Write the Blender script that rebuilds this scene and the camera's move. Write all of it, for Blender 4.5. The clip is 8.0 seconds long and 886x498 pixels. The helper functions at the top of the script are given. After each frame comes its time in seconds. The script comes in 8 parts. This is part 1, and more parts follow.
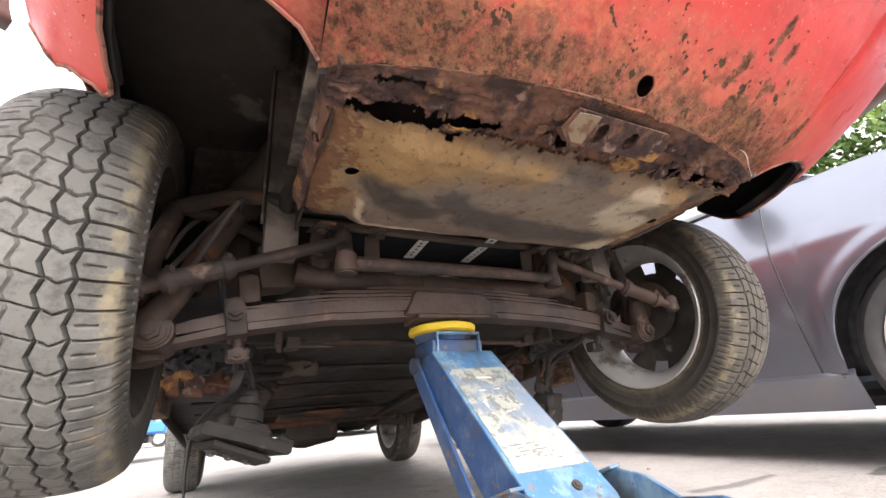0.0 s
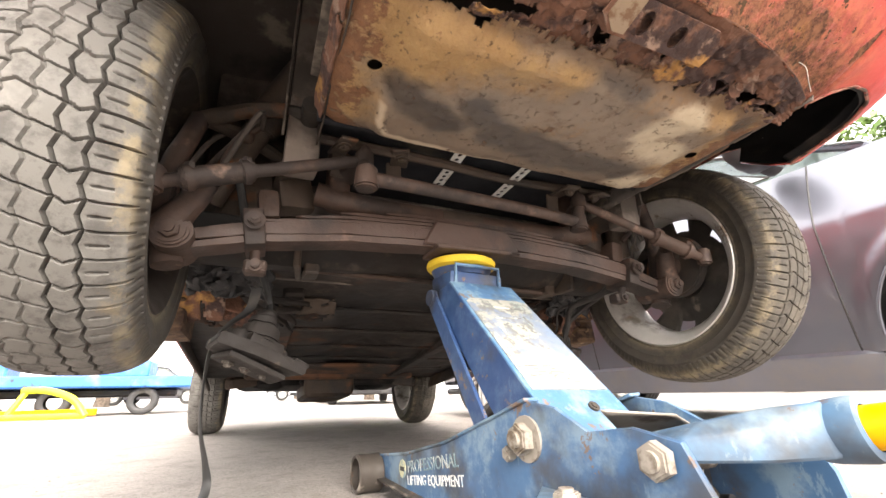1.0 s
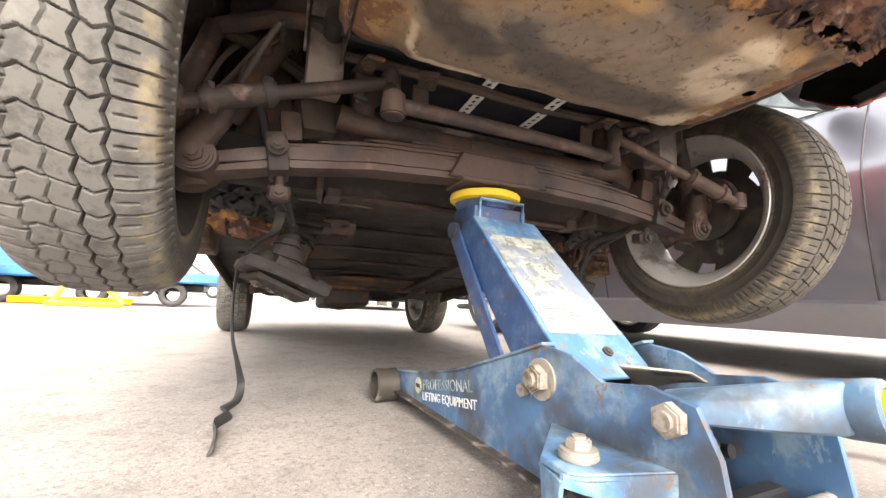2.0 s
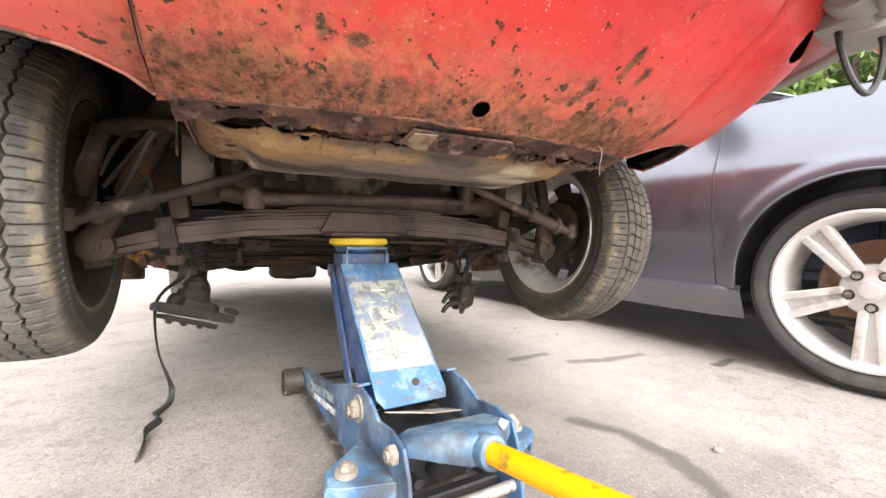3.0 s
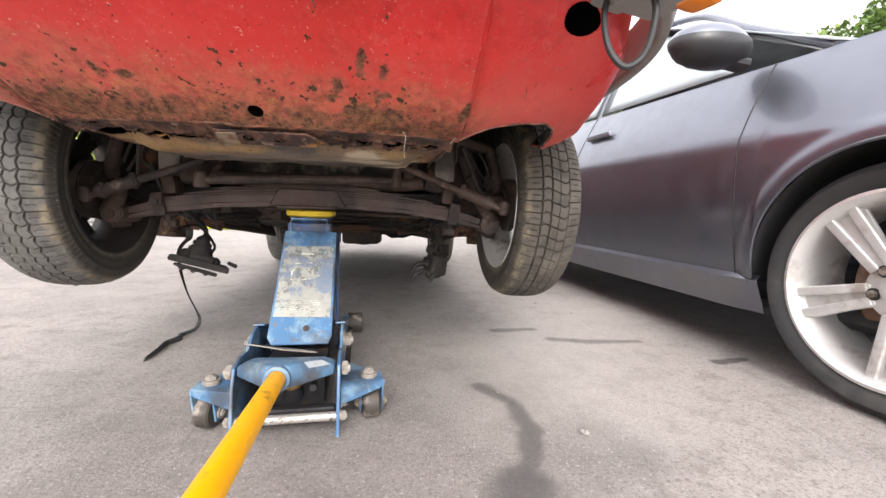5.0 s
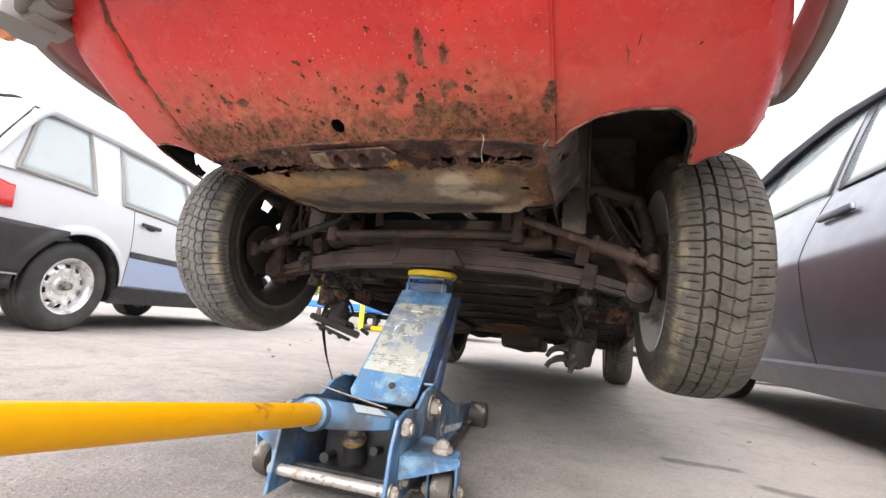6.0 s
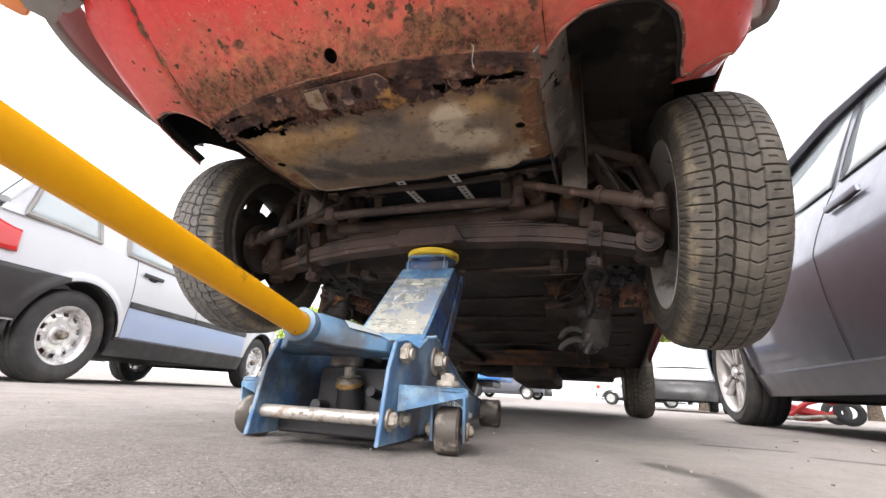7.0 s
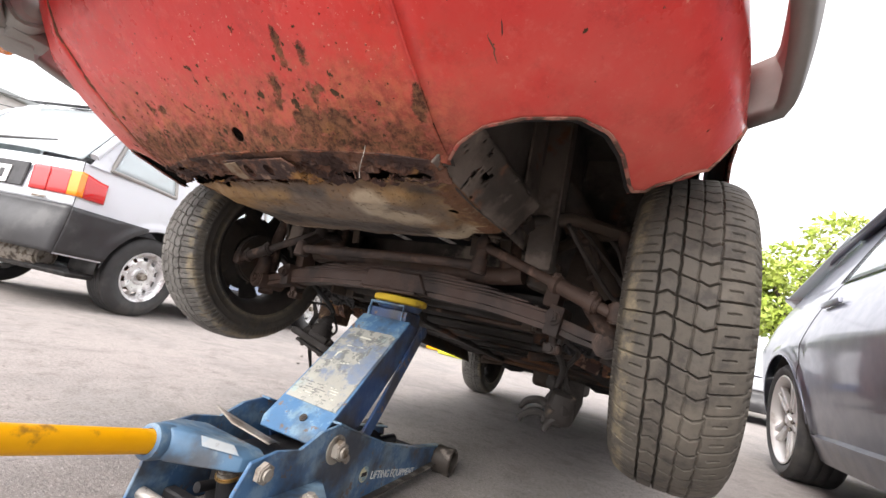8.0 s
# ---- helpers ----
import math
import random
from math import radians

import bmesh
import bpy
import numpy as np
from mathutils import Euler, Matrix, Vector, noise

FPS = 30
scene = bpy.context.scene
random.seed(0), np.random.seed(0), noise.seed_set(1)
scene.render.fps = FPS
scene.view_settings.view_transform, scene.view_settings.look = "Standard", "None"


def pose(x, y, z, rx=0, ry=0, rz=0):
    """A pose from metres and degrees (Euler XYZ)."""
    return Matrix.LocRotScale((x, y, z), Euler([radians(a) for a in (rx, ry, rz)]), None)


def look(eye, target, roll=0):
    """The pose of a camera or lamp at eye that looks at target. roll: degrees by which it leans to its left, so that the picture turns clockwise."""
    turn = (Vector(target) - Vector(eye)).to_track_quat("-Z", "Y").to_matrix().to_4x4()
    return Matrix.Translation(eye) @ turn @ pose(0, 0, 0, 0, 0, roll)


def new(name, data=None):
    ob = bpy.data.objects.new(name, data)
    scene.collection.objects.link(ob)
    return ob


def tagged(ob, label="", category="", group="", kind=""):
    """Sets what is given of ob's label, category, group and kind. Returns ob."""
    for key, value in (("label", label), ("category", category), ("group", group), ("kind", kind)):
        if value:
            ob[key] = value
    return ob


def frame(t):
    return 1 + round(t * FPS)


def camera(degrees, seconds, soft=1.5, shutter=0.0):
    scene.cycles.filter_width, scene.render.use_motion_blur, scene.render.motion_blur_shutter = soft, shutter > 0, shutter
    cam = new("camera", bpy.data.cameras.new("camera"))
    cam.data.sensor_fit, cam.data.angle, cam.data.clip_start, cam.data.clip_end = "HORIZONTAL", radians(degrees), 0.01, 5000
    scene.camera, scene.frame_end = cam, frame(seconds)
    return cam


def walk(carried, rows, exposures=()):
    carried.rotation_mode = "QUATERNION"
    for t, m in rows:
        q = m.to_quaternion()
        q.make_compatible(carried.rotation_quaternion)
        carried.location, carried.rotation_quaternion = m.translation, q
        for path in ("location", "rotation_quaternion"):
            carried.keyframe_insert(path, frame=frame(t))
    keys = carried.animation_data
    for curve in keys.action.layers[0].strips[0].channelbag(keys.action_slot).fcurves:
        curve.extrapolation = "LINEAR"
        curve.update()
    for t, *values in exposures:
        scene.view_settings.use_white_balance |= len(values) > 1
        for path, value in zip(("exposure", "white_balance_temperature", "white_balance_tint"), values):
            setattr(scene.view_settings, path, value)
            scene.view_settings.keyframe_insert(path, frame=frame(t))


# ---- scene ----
cam = camera(94.4, 8.0)
PATH = [
    (0, (-0.377, -0.694, 0.261), (0.472, 0.961, 0.996), -5.4),
    (0.3, (-0.338, -0.66, 0.223), (0.535, 0.922, 1.082), -5.5),
    (0.5, (-0.339, -0.664, 0.182), (0.504, 0.92, 1.065), -4.6),
    (0.7, (-0.346, -0.662, 0.171), (0.465, 0.958, 1.016), -3.7),
    (1, (-0.357, -0.644, 0.179), (0.401, 1.085, 0.839), -1.4),
    (1.2, (-0.366, -0.637, 0.197), (0.391, 1.154, 0.662), -0.7),
    (2.3, (-0.372, -0.637, 0.226), (0.358, 1.21, 0.458), 2.8),
    (2.5, (-0.365, -0.684, 0.275), (0.363, 1.169, 0.462), 2.0),
    (2.7, (-0.331, -0.761, 0.331), (0.331, 1.123, 0.443), 0.8),
    (3, (-0.247, -0.913, 0.42), (0.604, 0.896, 0.373), 0.9),
    (3.2, (-0.227, -1.005, 0.477), (0.661, 0.778, 0.303), -0.7),
    (3.5, (-0.199, -1.066, 0.486), (0.582, 0.755, 0.215), 0.5),
    (3.7, (-0.164, -1.101, 0.485), (0.579, 0.736, 0.215), -0.3),
    (4, (-0.109, -1.148, 0.497), (0.602, 0.698, 0.205), -0.4),
    (4.2, (-0.057, -1.181, 0.504), (0.601, 0.683, 0.204), -1.3),
    (5.3, (0.29, -1.109, 0.425), (0.379, 0.885, 0.3), 4.6),
    (5.5, (0.315, -1.048, 0.415), (0.3, 0.952, 0.39), 5.1),
    (5.7, (0.344, -1.027, 0.363), (0.11, 0.951, 0.543), 3.3),
    (6, (0.384, -0.986, 0.291), (-0.283, 0.867, 0.639), 5.6),
    (6.2, (0.383, -0.936, 0.208), (-0.364, 0.86, 0.674), 7.2),
    (6.5, (0.383, -0.884, 0.111), (-0.314, 0.84, 0.847), 4.4),
    (6.7, (0.38, -0.896, 0.084), (-0.301, 0.864, 0.747), 3.9),
    (7, (0.38, -0.893, 0.079), (-0.304, 0.867, 0.739), 3.4),
    (7.3, (0.411, -0.884, 0.139), (-0.336, 0.836, 0.836), 6.1),
    (7.5, (0.446, -0.888, 0.196), (-0.409, 0.808, 0.821), 8.4),
    (7.7, (0.506, -0.871, 0.273), (-0.41, 0.843, 0.747), 10.6),
    (8, (0.594, -0.802, 0.359), (-0.421, 0.877, 0.746), 12.3),
]
walk(cam, [(t, look(eye, target, roll)) for t, eye, target, roll in PATH],
     exposures=[(0, 2.0, 6500, 13), (0.4, 2.35, 6800, 13), (1.0, 2.45, 7100, 13), (1.2, 2.45, 7100, 13), (2.4, 2.25, 7100, 13), (2.8, 2.15, 6800, 13), (3.2, 1.79, 6600, 13), (3.5, 1.47, 6550, 13),
                (4.0, 1.32, 6550, 14), (5.5, 1.42, 6500, 13), (6.5, 1.42, 6500, 13), (8, 1.34, 6550, 14)])

# ---- world and sun: a bright overcast day ----
world = bpy.data.worlds.new("overcast_sky")
scene.world = world
world.use_nodes = True
wn = world.node_tree
sky = wn.nodes.new("ShaderNodeTexSky")
sky.sky_type = "NISHITA"
sky.sun_disc = False
sky.sun_elevation = radians(33)
sky.sun_rotation = radians(183)
sky.dust_density = 6.0
sky.air_density = 1.0
sky.ozone_density = 0.6
veil = wn.nodes.new("ShaderNodeHueSaturation")
veil.inputs["Saturation"].default_value = 0.12
wn.links.new(sky.outputs[0], veil.inputs["Color"])
cloud = wn.nodes.new("ShaderNodeMix")
cloud.data_type = "RGBA"
cloud.inputs[0].default_value = 0.75
wn.links.new(veil.outputs[0], cloud.inputs[6])
cloud.inputs[7].default_value = (7.4, 7.5, 7.7, 1)
wn.links.new(cloud.outputs[2], wn.nodes["Background"].inputs["Color"])
wn.nodes["Background"].inputs["Strength"].default_value = 0.15
sun = new("sun", bpy.data.lights.new("sun", "SUN"))
sun.data.energy = 1.6
sun.data.angle = radians(30)
sun.data.color = (1.0, 0.97, 0.92)
sun.matrix_world = look((-0.2, -3.8, 2.5), (0, 0, 0))
# ---- building helpers ----
V = Vector


def at(ob):
    """The world pose of an object from its own and its parents' poses."""
    m = ob.matrix_basis.copy()
    return at(ob.parent) @ ob.matrix_parent_inverse @ m if ob.parent else m


def thing(name, base, label, category, group="", kind=""):
    ob = new(name)
    ob.empty_display_size = 0.1
    ob.matrix_basis = Matrix.Translation(base) if not isinstance(base, Matrix) else base
    return tagged(ob, label, category, group, kind)


def finish(bm, name, material, angle=35):
    bmesh.ops.recalc_face_normals(bm, faces=bm.faces)
    me = bpy.data.meshes.new(name)
    bm.to_mesh(me)
    bm.free()
    me.materials.append(material)
    me.shade_smooth()
    me.set_sharp_from_angle(angle=radians(angle))
    return me


def part(name, bm, material, parent, label="", solid=0.0, angle=35, local=False):
    """Links a bmesh as one mesh object under a thing or part. Its coordinates are the world's, or with local the parent's."""
    me = bm if isinstance(bm, bpy.types.Mesh) else finish(bm, name, material, angle)
    ob = new(name, me)
    ob.parent = parent
    if not local:
        ob.matrix_parent_inverse = at(parent).inverted()
    if solid:
        mod = ob.modifiers.new("thickness", "SOLIDIFY")
        mod.thickness, mod.offset = solid, 0
    return tagged(ob, label)


def lone(name, bm, material, label, category, kind="", group="", solid=0.0, angle=35):
    me = bm if isinstance(bm, bpy.types.Mesh) else finish(bm, name, material, angle)
    ob = new(name, me)
    if solid:
        mod = ob.modifiers.new("thickness", "SOLIDIFY")
        mod.thickness, mod.offset = solid, 0
    return tagged(ob, label, category, group, kind)


def BM():
    return bmesh.new()


def box(bm, size, m=None, bevel=0.0, seg=1):
    m = Matrix.Translation(m) if isinstance(m, (tuple, Vector)) else (m or Matrix())
    made = bmesh.ops.create_cube(bm, size=1, matrix=m @ Matrix.Diagonal((*size, 1)))["verts"]
    if bevel:
        edges = list({e for v in made for e in v.link_edges})
        bmesh.ops.bevel(bm, geom=edges, offset=bevel, segments=seg, affect="EDGES", profile=0.6)
    return bm


def axis_pose(p, q):
    p, q = V(p), V(q)
    return Matrix.Translation((p + q) / 2) @ (q - p).to_track_quat("Z", "Y").to_matrix().to_4x4(), (q - p).length


def cyl(bm, p, q, r, r2=None, seg=20, bevel=0.0):
    m, length = axis_pose(p, q)
    made = bmesh.ops.create_cone(bm, cap_ends=True, segments=seg, radius1=r, radius2=r if r2 is None else r2, depth=length, matrix=m)["verts"]
    if bevel:
        caps = [f for f in {f for v in made for f in v.link_faces} if len(f.verts) > 4]
        bmesh.ops.bevel(bm, geom=list({e for f in caps for e in f.edges}), offset=bevel, segments=2, affect="EDGES")
    return bm


def ball(bm, c, r, sx=1, sy=1, sz=1, seg=16):
    bmesh.ops.create_uvsphere(bm, u_segments=seg, v_segments=max(6, seg // 2), radius=r, matrix=Matrix.Translation(c) @ Matrix.Diagonal((sx, sy, sz, 1)))
    return bm


def curve(points, n=8):
    """Catmull-Rom through the points."""
    pts = [V(p) for p in points]
    ext = [2 * pts[0] - pts[1]] + pts + [2 * pts[-1] - pts[-2]]
    out = []
    for i in range(1, len(ext) - 2):
        a, b, c, d = ext[i - 1:i + 3]
        for k in range(n):
            t = k / n
            out.append(0.5 * (2 * b + (c - a) * t + (2 * a - 5 * b + 4 * c - d) * t * t + (3 * b - a - 3 * c + d) * t ** 3))
    return out + [pts[-1]]


def tube(bm, pts, r, seg=10, flat=1.0, twist=0.0):
    """A swept tube; r a number or a function of 0..1; flat squeezes it into a strap."""
    pts = [V(p) for p in pts]
    rings, up = [], V((0.13, 0.21, 1)).normalized()
    for i, p in enumerate(pts):
        d = (pts[min(i + 1, len(pts) - 1)] - pts[max(i - 1, 0)]).normalized()
        side = d.cross(up)
        if side.length < 1e-3:
            side = d.cross(V((1, 0, 0)))
        side.normalize()
        nrm = side.cross(d).normalized()
        up = nrm
        f = i / max(1, len(pts) - 1)
        rr = r(f) if callable(r) else r
        a0 = twist * f
        s2, n2 = side * math.cos(a0) + nrm * math.sin(a0), nrm * math.cos(a0) - side * math.sin(a0)
        rings.append([bm.verts.new(p + s2 * rr * math.cos(2 * math.pi * k / seg) + n2 * rr * flat * math.sin(2 * math.pi * k / seg)) for k in range(seg)])
    for a, b in zip(rings, rings[1:]):
        for k in range(seg):
            bm.faces.new((a[k], a[(k + 1) % seg], b[(k + 1) % seg], b[k]))
    bm.faces.new(rings[0]), bm.faces.new(rings[-1])
    return bm


def lathe(bm, prof, seg, m=None, closed=False, skip=None):
    """Turns (radius, along) pairs about the local x axis."""
    m = m or Matrix()
    rings = [[bm.verts.new(m @ V((h, r * math.cos(2 * math.pi * k / seg), r * math.sin(2 * math.pi * k / seg)))) for k in range(seg)] for r, h in prof]
    pairs = list(zip(rings, rings[1:])) + ([(rings[-1], rings[0])] if closed else [])
    for j, (a, b) in enumerate(pairs):
        for k in range(seg):
            if skip and skip(j, k / seg):
                continue
            bm.faces.new((a[k], a[(k + 1) % seg], b[(k + 1) % seg], b[k]))
    return bm


def plate(bm, poly, thick, m=None, bevel=0.0):
    """A polygon in the local xy plane, thick along z about 0."""
    m = m or Matrix()
    lo = [bm.verts.new(m @ V((x, y, -thick / 2))) for x, y in poly]
    hi = [bm.verts.new(m @ V((x, y, thick / 2))) for x, y in poly]
    n = len(poly)
    faces = [bm.faces.new(lo[::-1]), bm.faces.new(hi)]
    for i in range(n):
        bm.faces.new((lo[i], lo[(i + 1) % n], hi[(i + 1) % n], hi[i]))
    if bevel:
        bmesh.ops.bevel(bm, geom=list({e for f in faces for e in f.edges}), offset=bevel, segments=1, affect="EDGES")
    return bm


def ring2d(cx, cy, rx, ry, n=14, rot=0.0):
    out = []
    for k in range(n):
        a = 2 * math.pi * k / n
        x, y = rx * math.cos(a), ry * math.sin(a)
        out.append((cx + x * math.cos(rot) - y * math.sin(rot), cy + x * math.sin(rot) + y * math.cos(rot)))
    return out


def holed(bm, outer, holes, thick, m=None):
    """A plate in the local xy plane with holes right through it."""
    cu = bpy.data.curves.new("holed", "CURVE")
    cu.dimensions, cu.fill_mode, cu.extrude = "2D", "BOTH", thick / 2
    for loop in [outer, *holes]:
        sp = cu.splines.new("POLY")
        sp.points.add(len(loop) - 1)
        for p, (x, y) in zip(sp.points, loop):
            p.co = (x, y, 0, 1)
        sp.use_cyclic_u = True
    ob = bpy.data.objects.new("holed", cu)
    me = bpy.data.meshes.new_from_object(ob)
    if m:
        me.transform(m)
    bm.from_mesh(me)
    bpy.data.objects.remove(ob), bpy.data.meshes.remove(me), bpy.data.curves.remove(cu)
    bmesh.ops.remove_doubles(bm, verts=bm.verts, dist=1e-6)
    return bm


def surf(bm, f, nu, nv, drop=None):
    """A sheet from f(u, v), u and v from 0 to 1."""
    g = [[bm.verts.new(f(i / nu, j / nv)) for j in range(nv + 1)] for i in range(nu + 1)]
    for i in range(nu):
        for j in range(nv):
            if drop and drop((i + 0.5) / nu, (j + 0.5) / nv):
                continue
            bm.faces.new((g[i][j], g[i + 1][j], g[i + 1][j + 1], g[i][j + 1]))
    return bm


def bolt(bm, c, axis, r=0.012, h=0.01, washer=True):
    c, axis = V(c), V(axis).normalized()
    if washer:
        cyl(bm, c, c + axis * 0.003, r * 1.45, seg=20)
    cyl(bm, c + axis * 0.002, c + axis * (h + 0.002), r, seg=6, bevel=r * 0.12)
    cyl(bm, c + axis * h, c + axis * (h + r * 0.4), r * 0.55, seg=12)
    return bm


def words(text, size, m, thick=0.0004):
    cu = bpy.data.curves.new("words", "FONT")
    cu.body, cu.size, cu.extrude, cu.align_x, cu.resolution_u = text, size, thick, "LEFT", 3
    ob = bpy.data.objects.new("words", cu)
    me = bpy.data.meshes.new_from_object(ob)
    me.transform(m)
    bm = BM()
    bm.from_mesh(me)
    bpy.data.objects.remove(ob), bpy.data.meshes.remove(me), bpy.data.curves.remove(cu)
    return bm


def rnd(a, b):
    return a + (b - a) * random.random()


def rough_up(bm, amount, scale, seed=0.0):
    for v in bm.verts:
        v.co += noise.noise_vector(v.co * scale + V((seed, seed * 1.7, 0))) * amount
    return bm


def smooth01(x, a, b):
    t = min(1, max(0, (x - a) / (b - a)))
    return t * t * (3 - 2 * t)
# ---- materials ----
class Nodes:
    def __init__(self, name):
        self.m = bpy.data.materials.new(name)
        self.m.use_nodes = True
        self.t = self.m.node_tree
        self.bsdf = self.t.nodes["Principled BSDF"]
        self.co = self.t.nodes.new("ShaderNodeTexCoord").outputs["Object"]

    def put(self, socket, value):
        if isinstance(value, bpy.types.NodeSocket):
            self.t.links.new(value, socket)
        else:
            socket.default_value = value

    def noise(self, scale, detail=4, rough=0.55, seed=0.0, stretch=None):
        n = self.t.nodes.new("ShaderNodeTexNoise")
        mp = self.t.nodes.new("ShaderNodeMapping")
        mp.inputs["Location"].default_value = (seed * 3.1, seed * 1.7, seed * 2.3)
        mp.inputs["Scale"].default_value = stretch or (1, 1, 1)
        self.t.links.new(self.co, mp.inputs["Vector"])
        self.t.links.new(mp.outputs[0], n.inputs["Vector"])
        n.inputs["Scale"].default_value, n.inputs["Detail"].default_value, n.inputs["Roughness"].default_value = scale, detail, rough
        return n.outputs["Fac"]

    def grain(self, scale, seed=0.0):
        """Distance from scattered grains, in grain widths."""
        n = self.t.nodes.new("ShaderNodeTexVoronoi")
        mp = self.t.nodes.new("ShaderNodeMapping")
        mp.inputs["Location"].default_value = (seed * 3.1, seed * 1.7, seed * 2.3)
        self.t.links.new(self.co, mp.inputs["Vector"])
        self.t.links.new(mp.outputs[0], n.inputs["Vector"])
        n.inputs["Scale"].default_value = scale
        return n.outputs["Distance"]

    def step(self, value, lo, hi, a=0.0, b=1.0):
        n = self.t.nodes.new("ShaderNodeMapRange")
        n.interpolation_type = "SMOOTHSTEP"
        for k, x in enumerate((value, lo, hi, a, b)):
            self.put(n.inputs[k], x)
        return n.outputs[0]

    def math(self, op, a, b=0.0):
        n = self.t.nodes.new("ShaderNodeMath")
        n.operation = op
        self.put(n.inputs[0], a), self.put(n.inputs[1], b)
        return n.outputs[0]

    def mix(self, f, a, b):
        n = self.t.nodes.new("ShaderNodeMix")
        n.data_type = "RGBA"
        for sock, x in ((n.inputs[0], f), (n.inputs[6], a), (n.inputs[7], b)):
            self.put(sock, (*x, 1) if isinstance(x, tuple) and len(x) == 3 else x)
        return n.outputs[2]

    def axis(self, k):
        n = self.t.nodes.new("ShaderNodeSeparateXYZ")
        self.t.links.new(self.co, n.inputs[0])
        return n.outputs[k]

    def near(self, a, b, upright=False):
        """Distance from the segment a-b, in plan or, upright, in the view along y."""
        def vm(op, x, y):
            n = self.t.nodes.new("ShaderNodeVectorMath")
            n.operation = op
            self.put(n.inputs[0], x), self.put(n.inputs[1], y)
            return n
        flat = vm("MULTIPLY", self.co, (1, 0, 1) if upright else (1, 1, 0)).outputs[0]
        pa = vm("SUBTRACT", flat, (a[0], 0, a[1]) if upright else (*a, 0)).outputs[0]
        ba = V((b[0] - a[0], 0, b[1] - a[1])) if upright else V((b[0] - a[0], b[1] - a[1], 0))
        h = self.math("DIVIDE", vm("DOT_PRODUCT", pa, tuple(ba)).outputs["Value"], ba.length_squared)
        h = self.math("MINIMUM", self.math("MAXIMUM", h, 0.0), 1.0)
        n = self.t.nodes.new("ShaderNodeVectorMath")
        n.operation = "SCALE"
        n.inputs[0].default_value = tuple(ba)
        self.put(n.inputs["Scale"], h)
        return vm("LENGTH", vm("SUBTRACT", pa, n.outputs[0]).outputs[0], (0, 0, 0)).outputs["Value"]

    def blot(self, spots, wob, soft, upright=False):
        """A mask of blots (a, b, radius) whose outline wanders with wob."""
        out = None
        for a, b, r in spots:
            d = self.math("ADD", self.near(a, b if b != a else (a[0] + 0.002, a[1]), upright), wob)
            m = self.step(d, r - soft, r + soft, 1, 0)
            out = m if out is None else self.math("MAXIMUM", out, m)
        return out

    def done(self, colour, rough, metal=0.0, bump=None, strength=0.3, dist=0.002):
        self.put(self.bsdf.inputs["Base Color"], (*colour, 1) if isinstance(colour, tuple) else colour)
        self.put(self.bsdf.inputs["Roughness"], rough)
        self.put(self.bsdf.inputs["Metallic"], metal)
        if bump is not None:
            b = self.t.nodes.new("ShaderNodeBump")
            b.inputs["Strength"].default_value, b.inputs["Distance"].default_value = strength, dist
            self.put(b.inputs["Height"], bump)
            self.t.links.new(b.outputs[0], self.bsdf.inputs["Normal"])
        return self.m


def mat(name, base, rough=0.6, metal=0.0, layers=(), bump=0.3, bscale=80, dist=0.002, var=0.18, coat=0.0, seed=0.0, vscale=6):
    """A base colour that varies at two scales, and over it layers (colour, scale, low, high, roughness) of dirt, rust or wear."""
    n = Nodes(name)
    dark, light = tuple(c * (1 - var) for c in base), tuple(min(1, c * (1 + var)) for c in base)
    col = n.mix(n.noise(vscale, 5, seed=seed), dark, light)
    col = n.mix(n.math("MULTIPLY", n.noise(bscale, 3, seed=seed + 1), 0.35), col, tuple(c * 0.6 for c in base))
    ro = n.step(n.noise(vscale * 3, 4, seed=seed + 2), 0.3, 0.7, max(0.02, rough - 0.1), min(1, rough + 0.1))
    me = metal
    for k, (c, scale, lo, hi, r) in enumerate(layers):
        f = n.step(n.noise(scale, 6, 0.6, seed=seed + 5 + k), lo, hi)
        col = n.mix(f, col, c)
        ro = n.mix(f, ro, (r, r, r))
        if metal:
            me = n.math("MULTIPLY", me, n.math("SUBTRACT", 1.0, f))
    if coat:
        n.bsdf.inputs["Coat Weight"].default_value = coat
        n.bsdf.inputs["Coat Roughness"].default_value = 0.08
    h = n.noise(bscale, 4, 0.6, seed=seed + 3)
    return n.done(col, ro, me, h, bump, dist)


RUST, DARKRUST, OCHRE = (0.17, 0.075, 0.035), (0.045, 0.026, 0.02), (0.42, 0.24, 0.07)
GREASE = (0.028, 0.024, 0.021)


